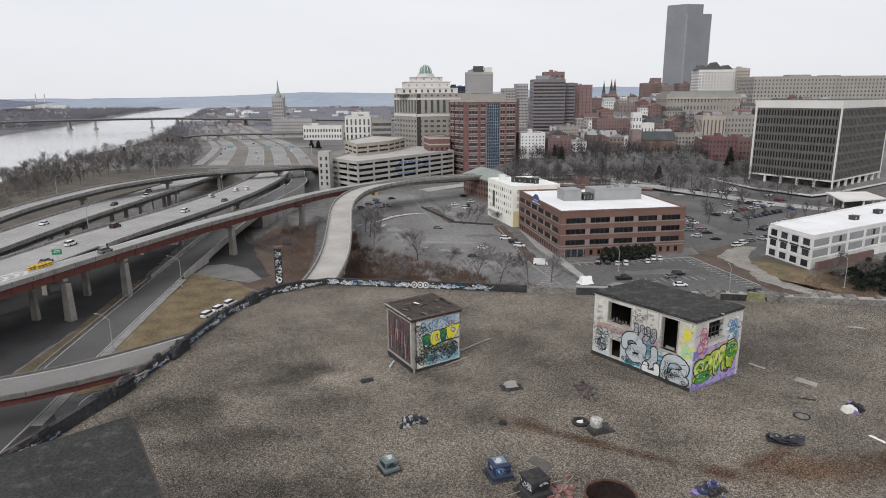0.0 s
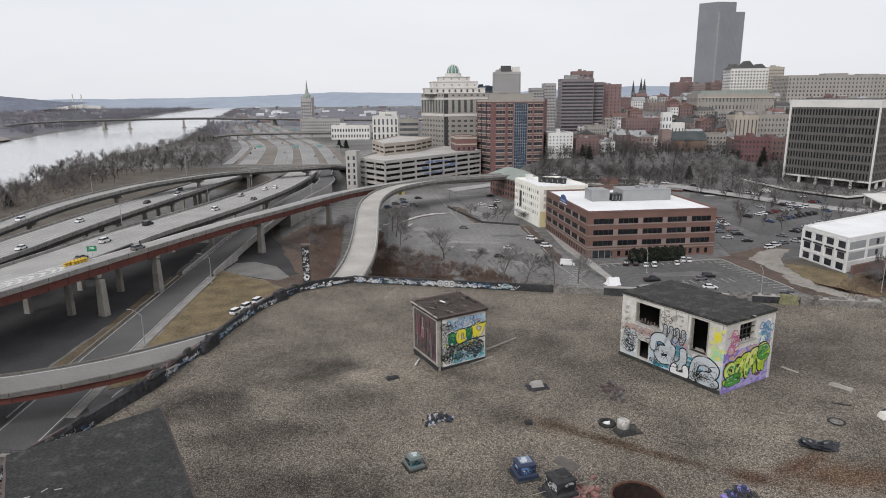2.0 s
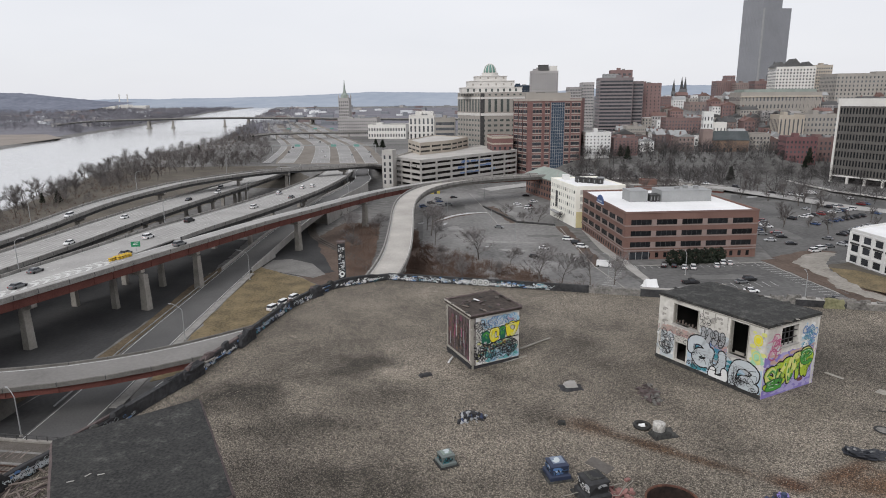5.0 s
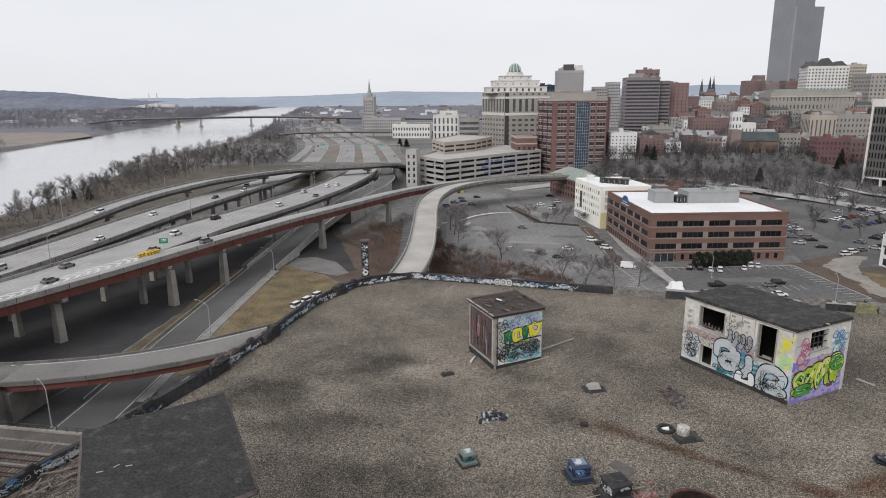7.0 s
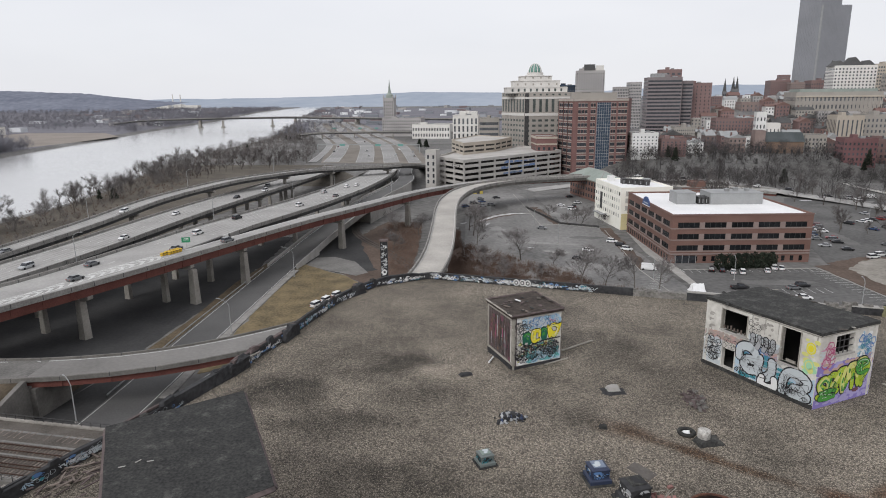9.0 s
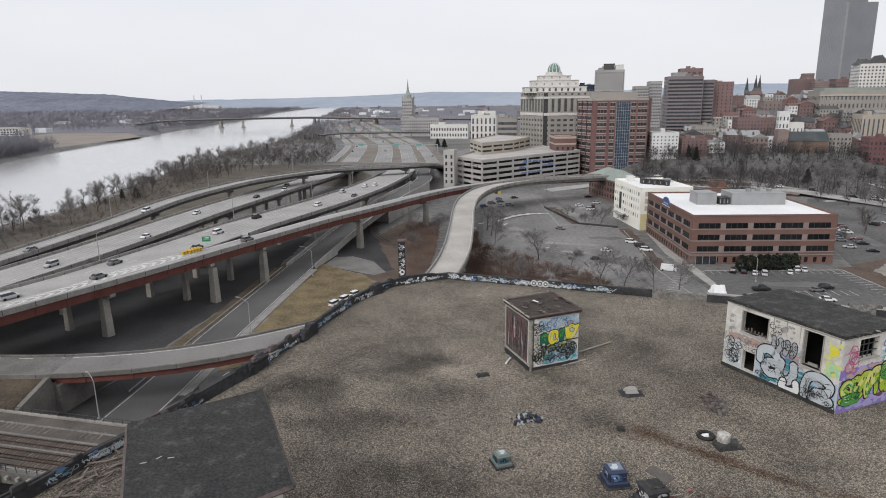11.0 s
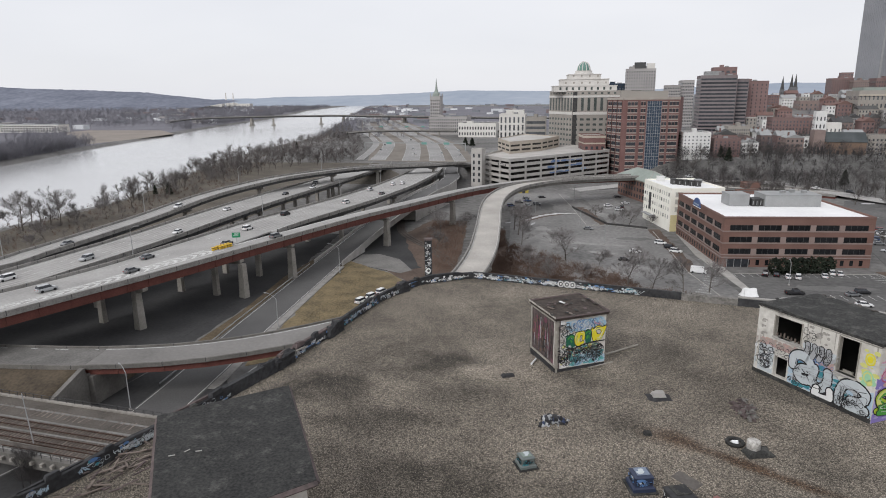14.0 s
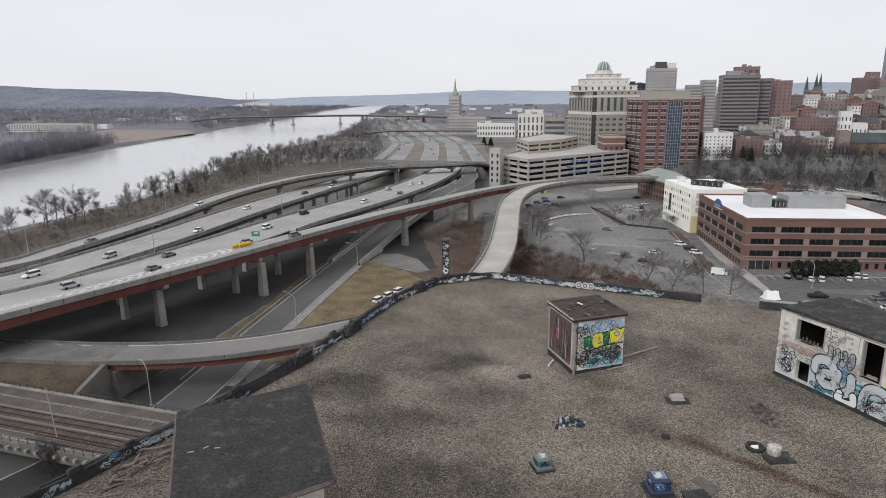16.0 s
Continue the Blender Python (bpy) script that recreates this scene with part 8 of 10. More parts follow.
black_bag()
lump("white_sack", 15.75, 22.85, 0.5, 0.34, 0.2, M_STUCCO, "small burst dirty white sack on the gravel", "sack", 10, 23)
rubble(16.1, 23.1, 0.7, 0.5, 0.26, 90, (M_PARAPET, SPRAY["violet"], M_TAR, M_TAR), "heap of dark violet rubble", 24)
rubble(8.3, 17.7, 0.85, 0.6, 0.28, 100, (M_NAVY, M_PARAPET, M_PARAPET, SPRAY["violet"]), "heap of blue and pink sprayed rubble", 25)
lump("roof_block", 18.6, 36.7, 1.2, 0.5, 0.5, mat("mossy_yellow_block", (0.11, 0.105, 0.055), (0.26, 0.25, 0.15), 2.0, 9.0, 0.9, 0.02, 0.5), "mossy yellow-grey masonry block on the roof edge", "masonry block", -7, 26)


def brick_heap():
    rnd = random.Random(30)
    ob = thing("brick_heap", 3.35, 17.55, ROOF_Z, 0, "scattered heap of pinkish broken bricks and sticks", "rubble")
    pink = mat("broken_pink_brick", (0.16, 0.07, 0.065), (0.34, 0.19, 0.17), 4.0, 12.0, 0.9, rand=0.3)
    for k in range(46):
        b = shared_box(ob, "brick", 0.2, 0.1, 0.07, pose(rnd.gauss(0.1, 0.28), rnd.gauss(0, 0.26), rnd.uniform(0, 0.05), rnd.uniform(-15, 15), rnd.uniform(-15, 15), rnd.uniform(0, 180)), pink)
    for k in range(8):
        bm = bmesh.new()
        tube(bm, (0, 0, 0), (rnd.uniform(0.4, 0.9), 0, 0), 0.014, 0.012, 5)
        part("stick", bm, M_WOODTRIM, ob).matrix_basis = pose(rnd.gauss(-0.1, 0.3), rnd.gauss(0, 0.25), 0.1, 0, rnd.uniform(-10, 5), rnd.uniform(0, 360))


brick_heap()


def lying(name, a, b, r, material, label, category, lift=0.03):
    bm = bmesh.new()
    tube(bm, (0, 0, 0), (b[0] - a[0], b[1] - a[1], 0.02), r, r * 0.9, 6)
    ob = tagged(part(name, bm, material), label, category)
    ob.location = (a[0], a[1], ROOF_Z + max(r, lift) - 0.01)
    return ob


lying("lying_pole", (0.66, 29.1), (2.2, 30.6), 0.045, M_WOODTRIM, "weathered wooden pole lying on gravel", "pole")
lying("lying_stick", (-0.1, 27.2), (0.95, 28.05), 0.025, M_WOODTRIM, "thin pale stick beside a hut", "stick", 0.12)
lying("lying_stick", (14.33, 23.99), (14.95, 23.74), 0.03, M_TAR, "bent black stick on gravel", "stick")
lying("lying_stick", (-2.64, 27.2), (-2.5, 27.8), 0.05, M_WHITE, "short white stick on gravel", "stick")
for n, (x, y, w, d, turn, m, label) in enumerate(((14.2, 27.2, 0.75, 0.12, -55, M_WOODTRIM, "pale board lying on gravel"), (15.55, 25.5, 0.9, 0.45, -50, M_WOODTRIM, "worn pale patch of roofing"), (15.5, 20.8, 0.6, 0.1, -65, M_WHITE, "white board lying on gravel"), (21.8, 32.1, 0.8, 0.2, -15, M_WOODTRIM, "pale board lying on gravel"),
                                             (-2.2, 28.1, 1.6, 0.5, -55, M_PARAPET, "tar-soaked strip beside a hut"))):
    lump("roof_scrap", x, y, w, d, 0.035, m, label, "scrap", turn, 40 + n, cuts=2)
def roof_drain():
    ob = thing("roof_drain", 13.7, 22.45, ROOF_Z, -12, "oval grey roof drain cover with a dark rim", "roof drain")
    rim = part("rim", lathe(bmesh.new(), ((0.27, 0), (0.32, 0.03), (0.27, 0.045), (0.235, 0.03), (0.235, 0)), 20), M_PARAPET, ob)
    part("cover", lathe(bmesh.new(), ((0.235, 0.0), (0.235, 0.024), (0.05, 0.034)), 20), M_KERB, rim, "weathered grey cover")


roof_drain()
flat = mat("grey_roofing_felt", (0.075, 0.067, 0.06), (0.15, 0.137, 0.125), 1.0, 8.0, 0.95)
for n, (x, y, w, d, turn) in enumerate(((3.15, 19.3, 0.95, 0.5, -40),)):
    rnd = random.Random(60 + n)
    bm = prism(ragged(ccw([(-w / 2, -d / 2), (w / 2, -d / 2), (w / 2, d / 2), (-w / 2, d / 2)]), 0.1, 0.16), 0, 0.012)
    ob = tagged(part("felt_patch", bm, flat), "bare grey patch of roofing felt", "roofing patch", "bare felt patches")
    ob.matrix_basis = pose(x, y, ROOF_Z, 0, 0, turn)


def corner_pillar():
    rnd = random.Random(33)
    ob = thing("roof_pillar", -11.2, 40.9, ROOF_Z - 0.3, 12, "slender white roof pillar covered in black graffiti", "pillar")
    part("shaft", bx(-0.24, 0.24, -0.24, 0.24, 0, 2.75), M_PARAPET, ob)
    part("cap", bx(-0.28, 0.28, -0.28, 0.28, 2.75, 2.85), M_OLDWALL, ob)
    m = ob.matrix_basis
    a, b = m @ Vector((-0.24, -0.24, 0)), m @ Vector((0.24, -0.24, 0))
    w = Wall((a.x, a.y), (b.x, b.y), ROOF_Z - 0.3, ob)
    wash(w, rnd, 0.08, 0.4, 0.4, 2.65, 60, 0.16, ("white", "pale", "black", "grey"), 0.003)
    doodles(w, rnd, 0.1, 0.38, 0.4, 2.65, 46, 0.08, "black", 0.025, 0.012)
    doodles(w, rnd, 0.1, 0.38, 0.4, 2.65, 20, 0.07, "white", 0.02, 0.014)
    w.paint("paint", [blob(rnd, 0.24, 0.62, 0.40, 0.42)], 0.02, SPRAY["white"])
    w.paint("paint", [blob(rnd, 0.26, 0.62, 0.18, 0.2)], 0.023, SPRAY["black"])


corner_pillar()


def kerb_stones():
    """Broken coping blocks along the far roof edge."""
    rnd = random.Random(37)
    k = 0
    for p in FRONT_LINE:
        if p.x < 5.0 or p.x > 34:
            continue
        if 8.5 < p.x < 14.5 and k % 2:
            k += 1
            continue
        h = rnd.uniform(0.22, 0.42) if p.x > 15 else rnd.uniform(0.1, 0.25)
        ob = lump("coping_block", p.x, p.y + 0.25, rnd.uniform(0.5, 1.2), rnd.uniform(0.3, 0.5), h, M_KERB, "broken grey coping block on the roof edge", "coping block", -8, 100 + k, cuts=2)
        tagged(ob, group="coping blocks along the roof edge")
        ob.location.z = ROOF_Z + 0.2
        k += 1


kerb_stones()


def broken_coping():
    """Loose chunks that lie on the side parapet."""
    rnd = random.Random(61)
    for k in range(26):
        i = rnd.randrange(4, len(SIDE_LINE) - 2)
        p = SIDE_LINE[i]
        d = SIDE_LINE[i + 1] - p
        ob = lump("coping_chunk", p.x - 0.08, p.y, rnd.uniform(0.3, 0.9), rnd.uniform(0.16, 0.28), rnd.uniform(0.05, 0.2), rnd.choice((M_PARAPET, M_PARAPET, M_OLDWALL, M_TAR)), "loose broken chunk on a black parapet", "masonry", math.degrees(math.atan2(d.y, d.x)) + rnd.uniform(-12, 12), 300 + k, z=ROOF_Z + 0.46, cuts=2)
        tagged(ob, group="broken coping chunks")


broken_coping()


def fallen_edge():
    """Where the parapet has broken: tilted slabs and a pale plank."""
    for x, y, w, d, h, turn, tilt in ((-13.05, 28.9, 1.5, 0.4, 0.62, 82, 6), (-11.75, 36.6, 1.1, 0.4, 0.6, 62, -5), (-13.75, 24.6, 1.4, 0.45, 0.6, 78, 12), (-13.95, 23.6, 1.0, 0.4, 0.55, 74, -10)):
        ob = lump("parapet_slab", x, y, w, d, h, M_PARAPET, "tilted broken slab of a black parapet", "masonry", turn, int(y * 10), cuts=3)
        ob.rotation_euler.x = radians(tilt)
        tagged(ob, group="broken parapet slabs")
    ob = thing("leaning_plank", -13.6, 25.4, ROOF_Z + 0.4, 80, "pale weathered plank leaning on the parapet", "plank")
    part("board", bx(-0.9, 0.9, -0.1, 0.1, -0.02, 0.03), M_WOODTRIM, ob)
    ob.rotation_euler.y = radians(6)


fallen_edge()


def timber_debris():
    rnd = random.Random(39)
    ob = thing("timber_debris", -15.0, 15.6, ROOF_Z, 0, "heap of rotten boards and branches by the parapet", "debris")
    for k in range(60):
        w, l = rnd.uniform(0.03, 0.08), rnd.uniform(0.15, 0.75)
        shared_box(ob, "board", round(l, 1), round(w, 2), 0.03, pose(rnd.gauss(0, 0.45), rnd.gauss(0, 0.9), 0.02 + rnd.random() * 0.15, rnd.uniform(-6, 6), rnd.uniform(-8, 8), 55 + rnd.gauss(0, 35)), rnd.choice((M_TIE, M_TIE, M_OLDWALL)))


timber_debris()


# ---- trees ----
def grow_branch(rnd, out, p, d, length, r, level, top):
    """Adds the pieces of a limb and its side limbs: (start, end, radii, level)."""
    n = 3 if level < 2 else (2 if level < top else 1)
    for k in range(n):
        d = (d + Vector((rnd.gauss(0, 0.15), rnd.gauss(0, 0.15), 0.06 if level == 0 else 0.0))).normalized()
        q = p + d * (length / n)
        r2 = max(0.012, r * (0.80 if level == 0 else 0.72))
        out.append((p.copy(), q.copy(), r, r2, level))
        if level < top:
            for _ in range(rnd.choice((1, 1, 2)) if level else (2 if k else 1)):
                a = rnd.uniform(0, math.tau)
                side = Vector((math.cos(a), math.sin(a), rnd.uniform(-0.1, 0.75))).normalized()
                grow_branch(rnd, out, q, (d * 0.5 + side * 0.8).normalized(), length * rnd.uniform(0.52, 0.78), r2 * 0.62, level + 1, top)
        p, r = q, r2
    if level < top:
        for _ in range(2):
            a = rnd.uniform(0, math.tau)
            side = Vector((math.cos(a), math.sin(a), 0.6)).normalized()
            grow_branch(rnd, out, p, (d + side * 0.5).normalized(), length * 0.6, r * 0.7, level + 1, top)


def strut(bm, a, b, ra, rb, sides):
    q = (b - a).to_track_quat("Z", "Y")
    rings = [[bm.verts.new(c + q @ Vector((r * math.cos(k * math.tau / sides), r * math.sin(k * math.tau / sides), 0))) for k in range(sides)] for c, r in ((a, ra), (b, rb))]
    for k in range(sides):
        j = (k + 1) % sides
        bm.faces.new((rings[0][k], rings[0][j], rings[1][j], rings[1][k]))


def bare_tree(seed, h, top=4, thick=1.0, label="bare winter tree with fine grey-brown twigs"):
    rnd = random.Random(seed)
    out = []
    grow_branch(rnd, out, Vector((0, 0, -0.2)), Vector((0, 0, 1)), h * 0.46, 0.019 * h * thick, 0, top)
    ob = thing("bare_tree", 0, 0, 0, 0, label, "tree")
    bm, bm2 = bmesh.new(), bmesh.new()
    for a, b, ra, rb, lv in out:
        if lv <= 1:
            strut(bm, a, b, ra, rb, 6)
        else:
            if lv < top:
                strut(bm2, a, b, max(ra, 0.024), max(rb, 0.017), 3)
            else:
                w = Vector((rnd.uniform(-1, 1), rnd.uniform(-1, 1), 0)).normalized() * 0.017
                for e in (b, *(a.lerp(b, q) + Vector((rnd.gauss(0, 0.38), rnd.gauss(0, 0.38), rnd.gauss(0.22, 0.28))) for q in (0.55, 0.8, 0.95))):
                    bm2.faces.new([bm2.verts.new(v) for v in (a - w, a + w, e + w * 0.5, e - w * 0.5)])
    part("trunk", bm, M_BARK, ob)
    part("crown", bm2, M_TWIGL, ob)
    return ob


def conifer(seed, h, w, label="dense dark green evergreen conifer"):
    rnd = random.Random(seed)
    ob = thing("evergreen_tree", 0, 0, 0, 0, label, "tree")
    bm = bmesh.new()
    tube(bm, (0, 0, -0.2), (0, 0, h * 0.9), 0.18, 0.04, 6)
    part("trunk", bm, M_BARK, ob)
    bm = bmesh.new()
    for k in range(560):
        f = rnd.random() ** 0.8
        a, z = rnd.uniform(0, math.tau), h * (0.06 + 0.92 * f)
        r = w / 2 * (1 - f) ** 0.8 * rnd.uniform(0.45, 1.1) + 0.1
        c = Vector((r * math.cos(a), r * math.sin(a), z))
        s = rnd.uniform(0.25, 0.55) * (1.1 - 0.5 * f)
        n = [c + Vector((rnd.gauss(0, s), rnd.gauss(0, s), rnd.gauss(-0.1, s * 0.6))) for _ in range(4)]
        for q in ((0, 1, 2), (0, 2, 3), (1, 3, 2)):
            bm.faces.new([bm.verts.new(n[i]) for i in q])
    part("crown", bm, M_PINE, ob)
    return ob


def light_tree(seed, h):
    """A bare tree for the middle distance: fewer limbs, sprays of twigs at their ends."""
    rnd = random.Random(seed)
    out = []
    grow_branch(rnd, out, Vector((0, 0, -0.2)), Vector((0, 0, 1)), h * 0.46, 0.022 * h, 0, 2)
    ob = thing("bare_tree", 0, 0, 0, 0, "bare winter tree with a rounded haze of twigs", "tree")
    bm, bm2 = bmesh.new(), bmesh.new()
    for a, b, ra, rb, lv in out:
        strut(bm, a, b, max(ra, 0.035), max(rb, 0.03), 4 if lv < 2 else 3)
        if lv >= 1:
            for _ in range(7 if lv == 1 else 15):
                w = Vector((rnd.uniform(-1, 1), rnd.uniform(-1, 1), 0)).normalized() * rnd.uniform(0.018, 0.04)
                s = a.lerp(b, rnd.random())
                e = s + (b - a).normalized() * rnd.uniform(0.2, 0.9) + Vector((rnd.gauss(0, 0.75), rnd.gauss(0, 0.75), rnd.gauss(0.35, 0.55)))
                bm2.faces.new([bm2.verts.new(v) for v in (s - w, s + w, e + w * 0.4, e - w * 0.4)])
    part("trunk", bm, M_BARK, ob)
    part("crown", bm2, M_TWIG, ob)
    return ob


LIGHT = [light_tree(31, 11), light_tree(32, 12), light_tree(33, 10), light_tree(34, 13), light_tree(35, 9)]
TREES = [bare_tree(1, 11), bare_tree(2, 12.5), bare_tree(3, 9.5), bare_tree(4, 13), bare_tree(5, 8, 4, 0.8)]
CONIFERS = [conifer(6, 9, 4.5), conifer(7, 7, 4)]
USED = set()


def plant(stock, x, y, z, scale, rnd, group=""):
    """Stands one of the stock at a place; the first of each kind is used itself."""
    src = rnd.choice(stock)
    m = pose(x, y, z, 0, 0, rnd.uniform(0, 360))
    if src.name not in USED:
        USED.add(src.name)
        src.matrix_basis = m
        ob = src
    else:
        ob = copy_thing(src, m)
    ob.scale = (scale * rnd.uniform(0.9, 1.15),) * 2 + (scale,)
    return tagged(ob, group=group)


def in_poly(x, y, pts):
    hit = False
    for (ax, ay), (bx_, by) in zip(pts, [*pts[1:], pts[0]]):
        if (ay > y) != (by > y) and x < (bx_ - ax) * (y - ay) / (by - ay) + ax:
            hit = not hit
    return hit


def scatter(pts, n, rnd, gap, keep=lambda x, y: True):
    x0, x1, y0, y1 = min(p[0] for p in pts), max(p[0] for p in pts), min(p[1] for p in pts), max(p[1] for p in pts)
    out = []
    for _ in range(n * 60):
        x, y = rnd.uniform(x0, x1), rnd.uniform(y0, y1)
        if in_poly(x, y, pts) and keep(x, y) and all((x - a) ** 2 + (y - b) ** 2 > gap * gap for a, b in out):
            out.append((x, y))
            if len(out) >= n:
                break
    return out


rnd = random.Random(77)
for x, y, s in ((-257, 213, 1.2), (-262, 237, 1.45), (-282, 247, 0.9), (-231, 219, 1.1), (-256, 253, 1.1), (-242, 249, 1.0), (-245, 271, 1.2), (-278, 331, 1.15), (-265, 346, 1.0), (-280, 382, 1.2), (-288, 429, 1.2), (-303, 485, 1.2), (-300, 440, 1.1), (-222, 205, 0.8), (-240, 190, 1.0), (-270, 200, 1.1), (-250, 175, 1.0)):
    plant(TREES, x, y, 0, s * 1.2, rnd, "bare trees along the river bank")
BANK = ((-300, 180), (-200, 150), (-205, 250), (-236, 300), (-252, 370), (-262, 458), (-250, 528), (-228, 575), (-262, 690), (-308, 800), (-362, 930), (-400, 1010), (-500, 1240), (-545, 1240), (-440, 960), (-412, 800), (-385, 590), (-330, 420))
for x, y in scatter(BANK, 130, rnd, 6, lambda x, y: y < 620 and x > shore(NEAR_SHORE, y) + 9 and (y > 430 or x < shore(NEAR_SHORE, y) + 40)):
    plant(LIGHT, x, y, 0, rnd.uniform(0.75, 1.35), rnd, "bare trees along the river bank")
for x, y in ((-268, 352), (-273, 358), (-277, 350), (-330, 640), (-352, 700), (-375, 905), (-383, 915), (-368, 898), (-390, 900), (-379, 890)):
    plant(CONIFERS, x, y, 0, rnd.uniform(0.7, 1.0), rnd, "evergreens on the river bank")
PARK = ((40, 440), (52, 330), (95, 330), (115, 400), (165, 350), (236, 370), (240, 400), (214, 455), (200, 515), (150, 515), (100, 500), (52, 498))
for x, y in scatter(PARK, 70, rnd, 6, lambda x, y: x + 0.2 * y < 240 and abs(x - 118) + abs(y - 428) > 20 and not (84 < x < 160 and abs((y - 456) + (x - 86) * 0.93) < 12)):

    plant(LIGHT, x, y, rise(x, y) - 0.3, rnd.uniform(0.7, 1.25), rnd, "bare trees in the town park")
for x, y, s in ((152, 456, 1.4), (217, 490, 1.3), (84, 498, 1.0), (88, 490, 1.2), (75, 505, 0.9), (212, 484, 1.0)):
    plant(CONIFERS, x, y, rise(x, y), s, rnd, "evergreens in the town park")
for x, y, s in ((10, 199.5, 0.95), (-26, 225, 0.8), (-10.9, 233, 0.95), (0.9, 225, 0.75), (17.6, 202.5, 0.85), (26.5, 199, 0.75), (34.4, 202, 0.7), (-14, 197, 0.7), (-37, 284, 0.8), (-33.7, 273, 0.9), (-22, 205, 0.6), (-4, 206, 0.7), (-30, 255, 0.7), (-62, 240, 0.7), (-66, 262, 0.8), (-58, 270, 0.7), (8, 300, 0.7), (14, 303, 0.7), (24, 306, 0.6), (-2, 318, 0.6), (12, 312, 0.6)):
    plant(TREES, x, y, 0, s * 1.15, rnd, "bare young trees round the parking lot")
for x, y in scatter(((100, 300), (125, 262), (200, 305), (205, 330), (140, 345)), 18, rnd, 7):
    plant(LIGHT, x, y, 0, rnd.uniform(0.6, 0.9), rnd, "bare trees between the parking rows")
for x, y in ((-161, 767), (-151, 758)):
    plant(CONIFERS, x, y, 0.3, 1.5, rnd, "evergreens beside the motorway")
for x, y, s in ((133, 204, 0.34), (137, 207, 0.42), (141, 211, 0.5), (146, 214, 0.55), (131, 198, 0.36), (135, 200, 0.5), (140, 204, 0.6), (145, 207, 0.7), (129, 191, 0.4), (133, 193, 0.6), (138, 196, 0.7), (151, 211, 0.75), (144, 199, 0.85), (150, 203, 0.9), (136, 187, 0.7), (142, 191, 0.9)):
    ob = plant(CONIFERS, x, y, 0.05, s, rnd, "dark evergreen scrub below the depot")
    ob.scale = (s * 2.0, s * 2.0, s)
    tagged(ob, "low spreading dark evergreen scrub on a bank")
for x, y, s in ((136, 210, 0.6), (132, 207, 0.6), (135, 196, 0.7), (128, 200, 0.5)):
    plant(TREES, x, y, 0, s, rnd, "bare shrubs beside the depot")


def hedge():
    """A clipped row of dark evergreens before the brick office."""
    rnd = random.Random(12)
    for k in range(7):
        f = k / 6
        ob = thing("evergreen_bush", 58.5 + 18 * f, 227.5 + 5.2 * f, 0, 0, "dense dark evergreen bush before a brick office", "bush", "evergreen bushes before the office")
        bm = bmesh.new()
        for _ in range(360):
            v = Vector((rnd.gauss(0, 1), rnd.gauss(0, 1), rnd.gauss(0, 1))).normalized() * rnd.uniform(0.75, 1.05)
            c = Vector((v.x * 1.9, v.y * 1.7, 2.9 + v.z * 2.9))
            n = [c + Vector((rnd.gauss(0, 0.3), rnd.gauss(0, 0.3), rnd.gauss(0, 0.3))) for _ in range(4)]
            for q in ((0, 1, 2), (0, 2, 3), (1, 3, 2)):
                bm.faces.new([bm.verts.new(n[i]) for i in q])
        part("foliage", bm, M_PINE, ob)
        bm = bmesh.new()
        tube(bm, (0, 0, -0.1), (0, 0, 2.5), 0.15, 0.08, 6)
        part("trunk", bm, M_BARK, ob)


hedge()


def tufts(name, places, material, label, rnd, h0, h1, sticks, spread, width, kind="stuff"):
    """Many thin upright twigs, as one sheet of stuff."""
    verts, faces = [], []
    for x, y, z in places:
        h = rnd.uniform(h0, h1)
        for _ in range(sticks):
            a, lean = rnd.uniform(0, math.tau), rnd.uniform(0.1, spread)
            bx_, by = x + rnd.gauss(0, spread * 0.25 * h), y + rnd.gauss(0, spread * 0.25 * h)
            tx, ty, tz = bx_ + math.cos(a) * lean * h, by + math.sin(a) * lean * h, z + h * rnd.uniform(0.6, 1.0)
            w = width * rnd.uniform(0.6, 1.3)
            i = len(verts)
            verts += [(bx_ - w, by, z), (bx_ + w, by, z), (tx + w * 0.4, ty, tz), (tx - w * 0.4, ty, tz)]
            faces.append((i, i + 1, i + 2, i + 3))
    me = bpy.data.meshes.new(name)
    me.from_pydata(verts, [], faces)
    me.materials.append(material)
    return tagged(new(name, me), label, "vegetation", "", kind)


rnd = random.Random(5)
SLOPE = ((-30, 165), (10, 176), (34, 184), (27, 196), (15.5, 203), (7, 215), (-8, 230), (-25, 244), (-36, 254), (-42, 284), (-43, 262), (-38, 225), (-33, 200))
tufts("brush", [(x, y, 0) for x, y in scatter(SLOPE, 2600, rnd, 0.35, lambda x, y: noise.noise(Vector((x * 0.09, y * 0.09, 0))) > -0.28 or rnd.random() < 0.15)], M_BRUSH, "thicket of grey-brown leafless brush", rnd, 0.5, 3.2, 16, 0.75, 0.022)
DEPOT_BANK = ((112, 186), (130, 180), (160, 180), (165, 222), (140, 212), (129, 211), (120, 205), (114, 198))
tufts("brush", [(x, y, 0.1) for x, y in scatter(DEPOT_BANK, 700, rnd, 0.6)], M_BRUSH, "brown brush below the depot", rnd, 0.4, 2.0, 12, 0.8, 0.022)
VERGE = ((-60, 216), (-46, 190), (-52, 240), (-62, 296), (-78, 296), (-70, 250))
tufts("brush", [(x, y, 0) for x, y in scatter(VERGE, 900, rnd, 0.6)], M_BRUSH, "thin brown brush beside a ramp", rnd, 0.4, 2.4, 12, 0.8, 0.022)
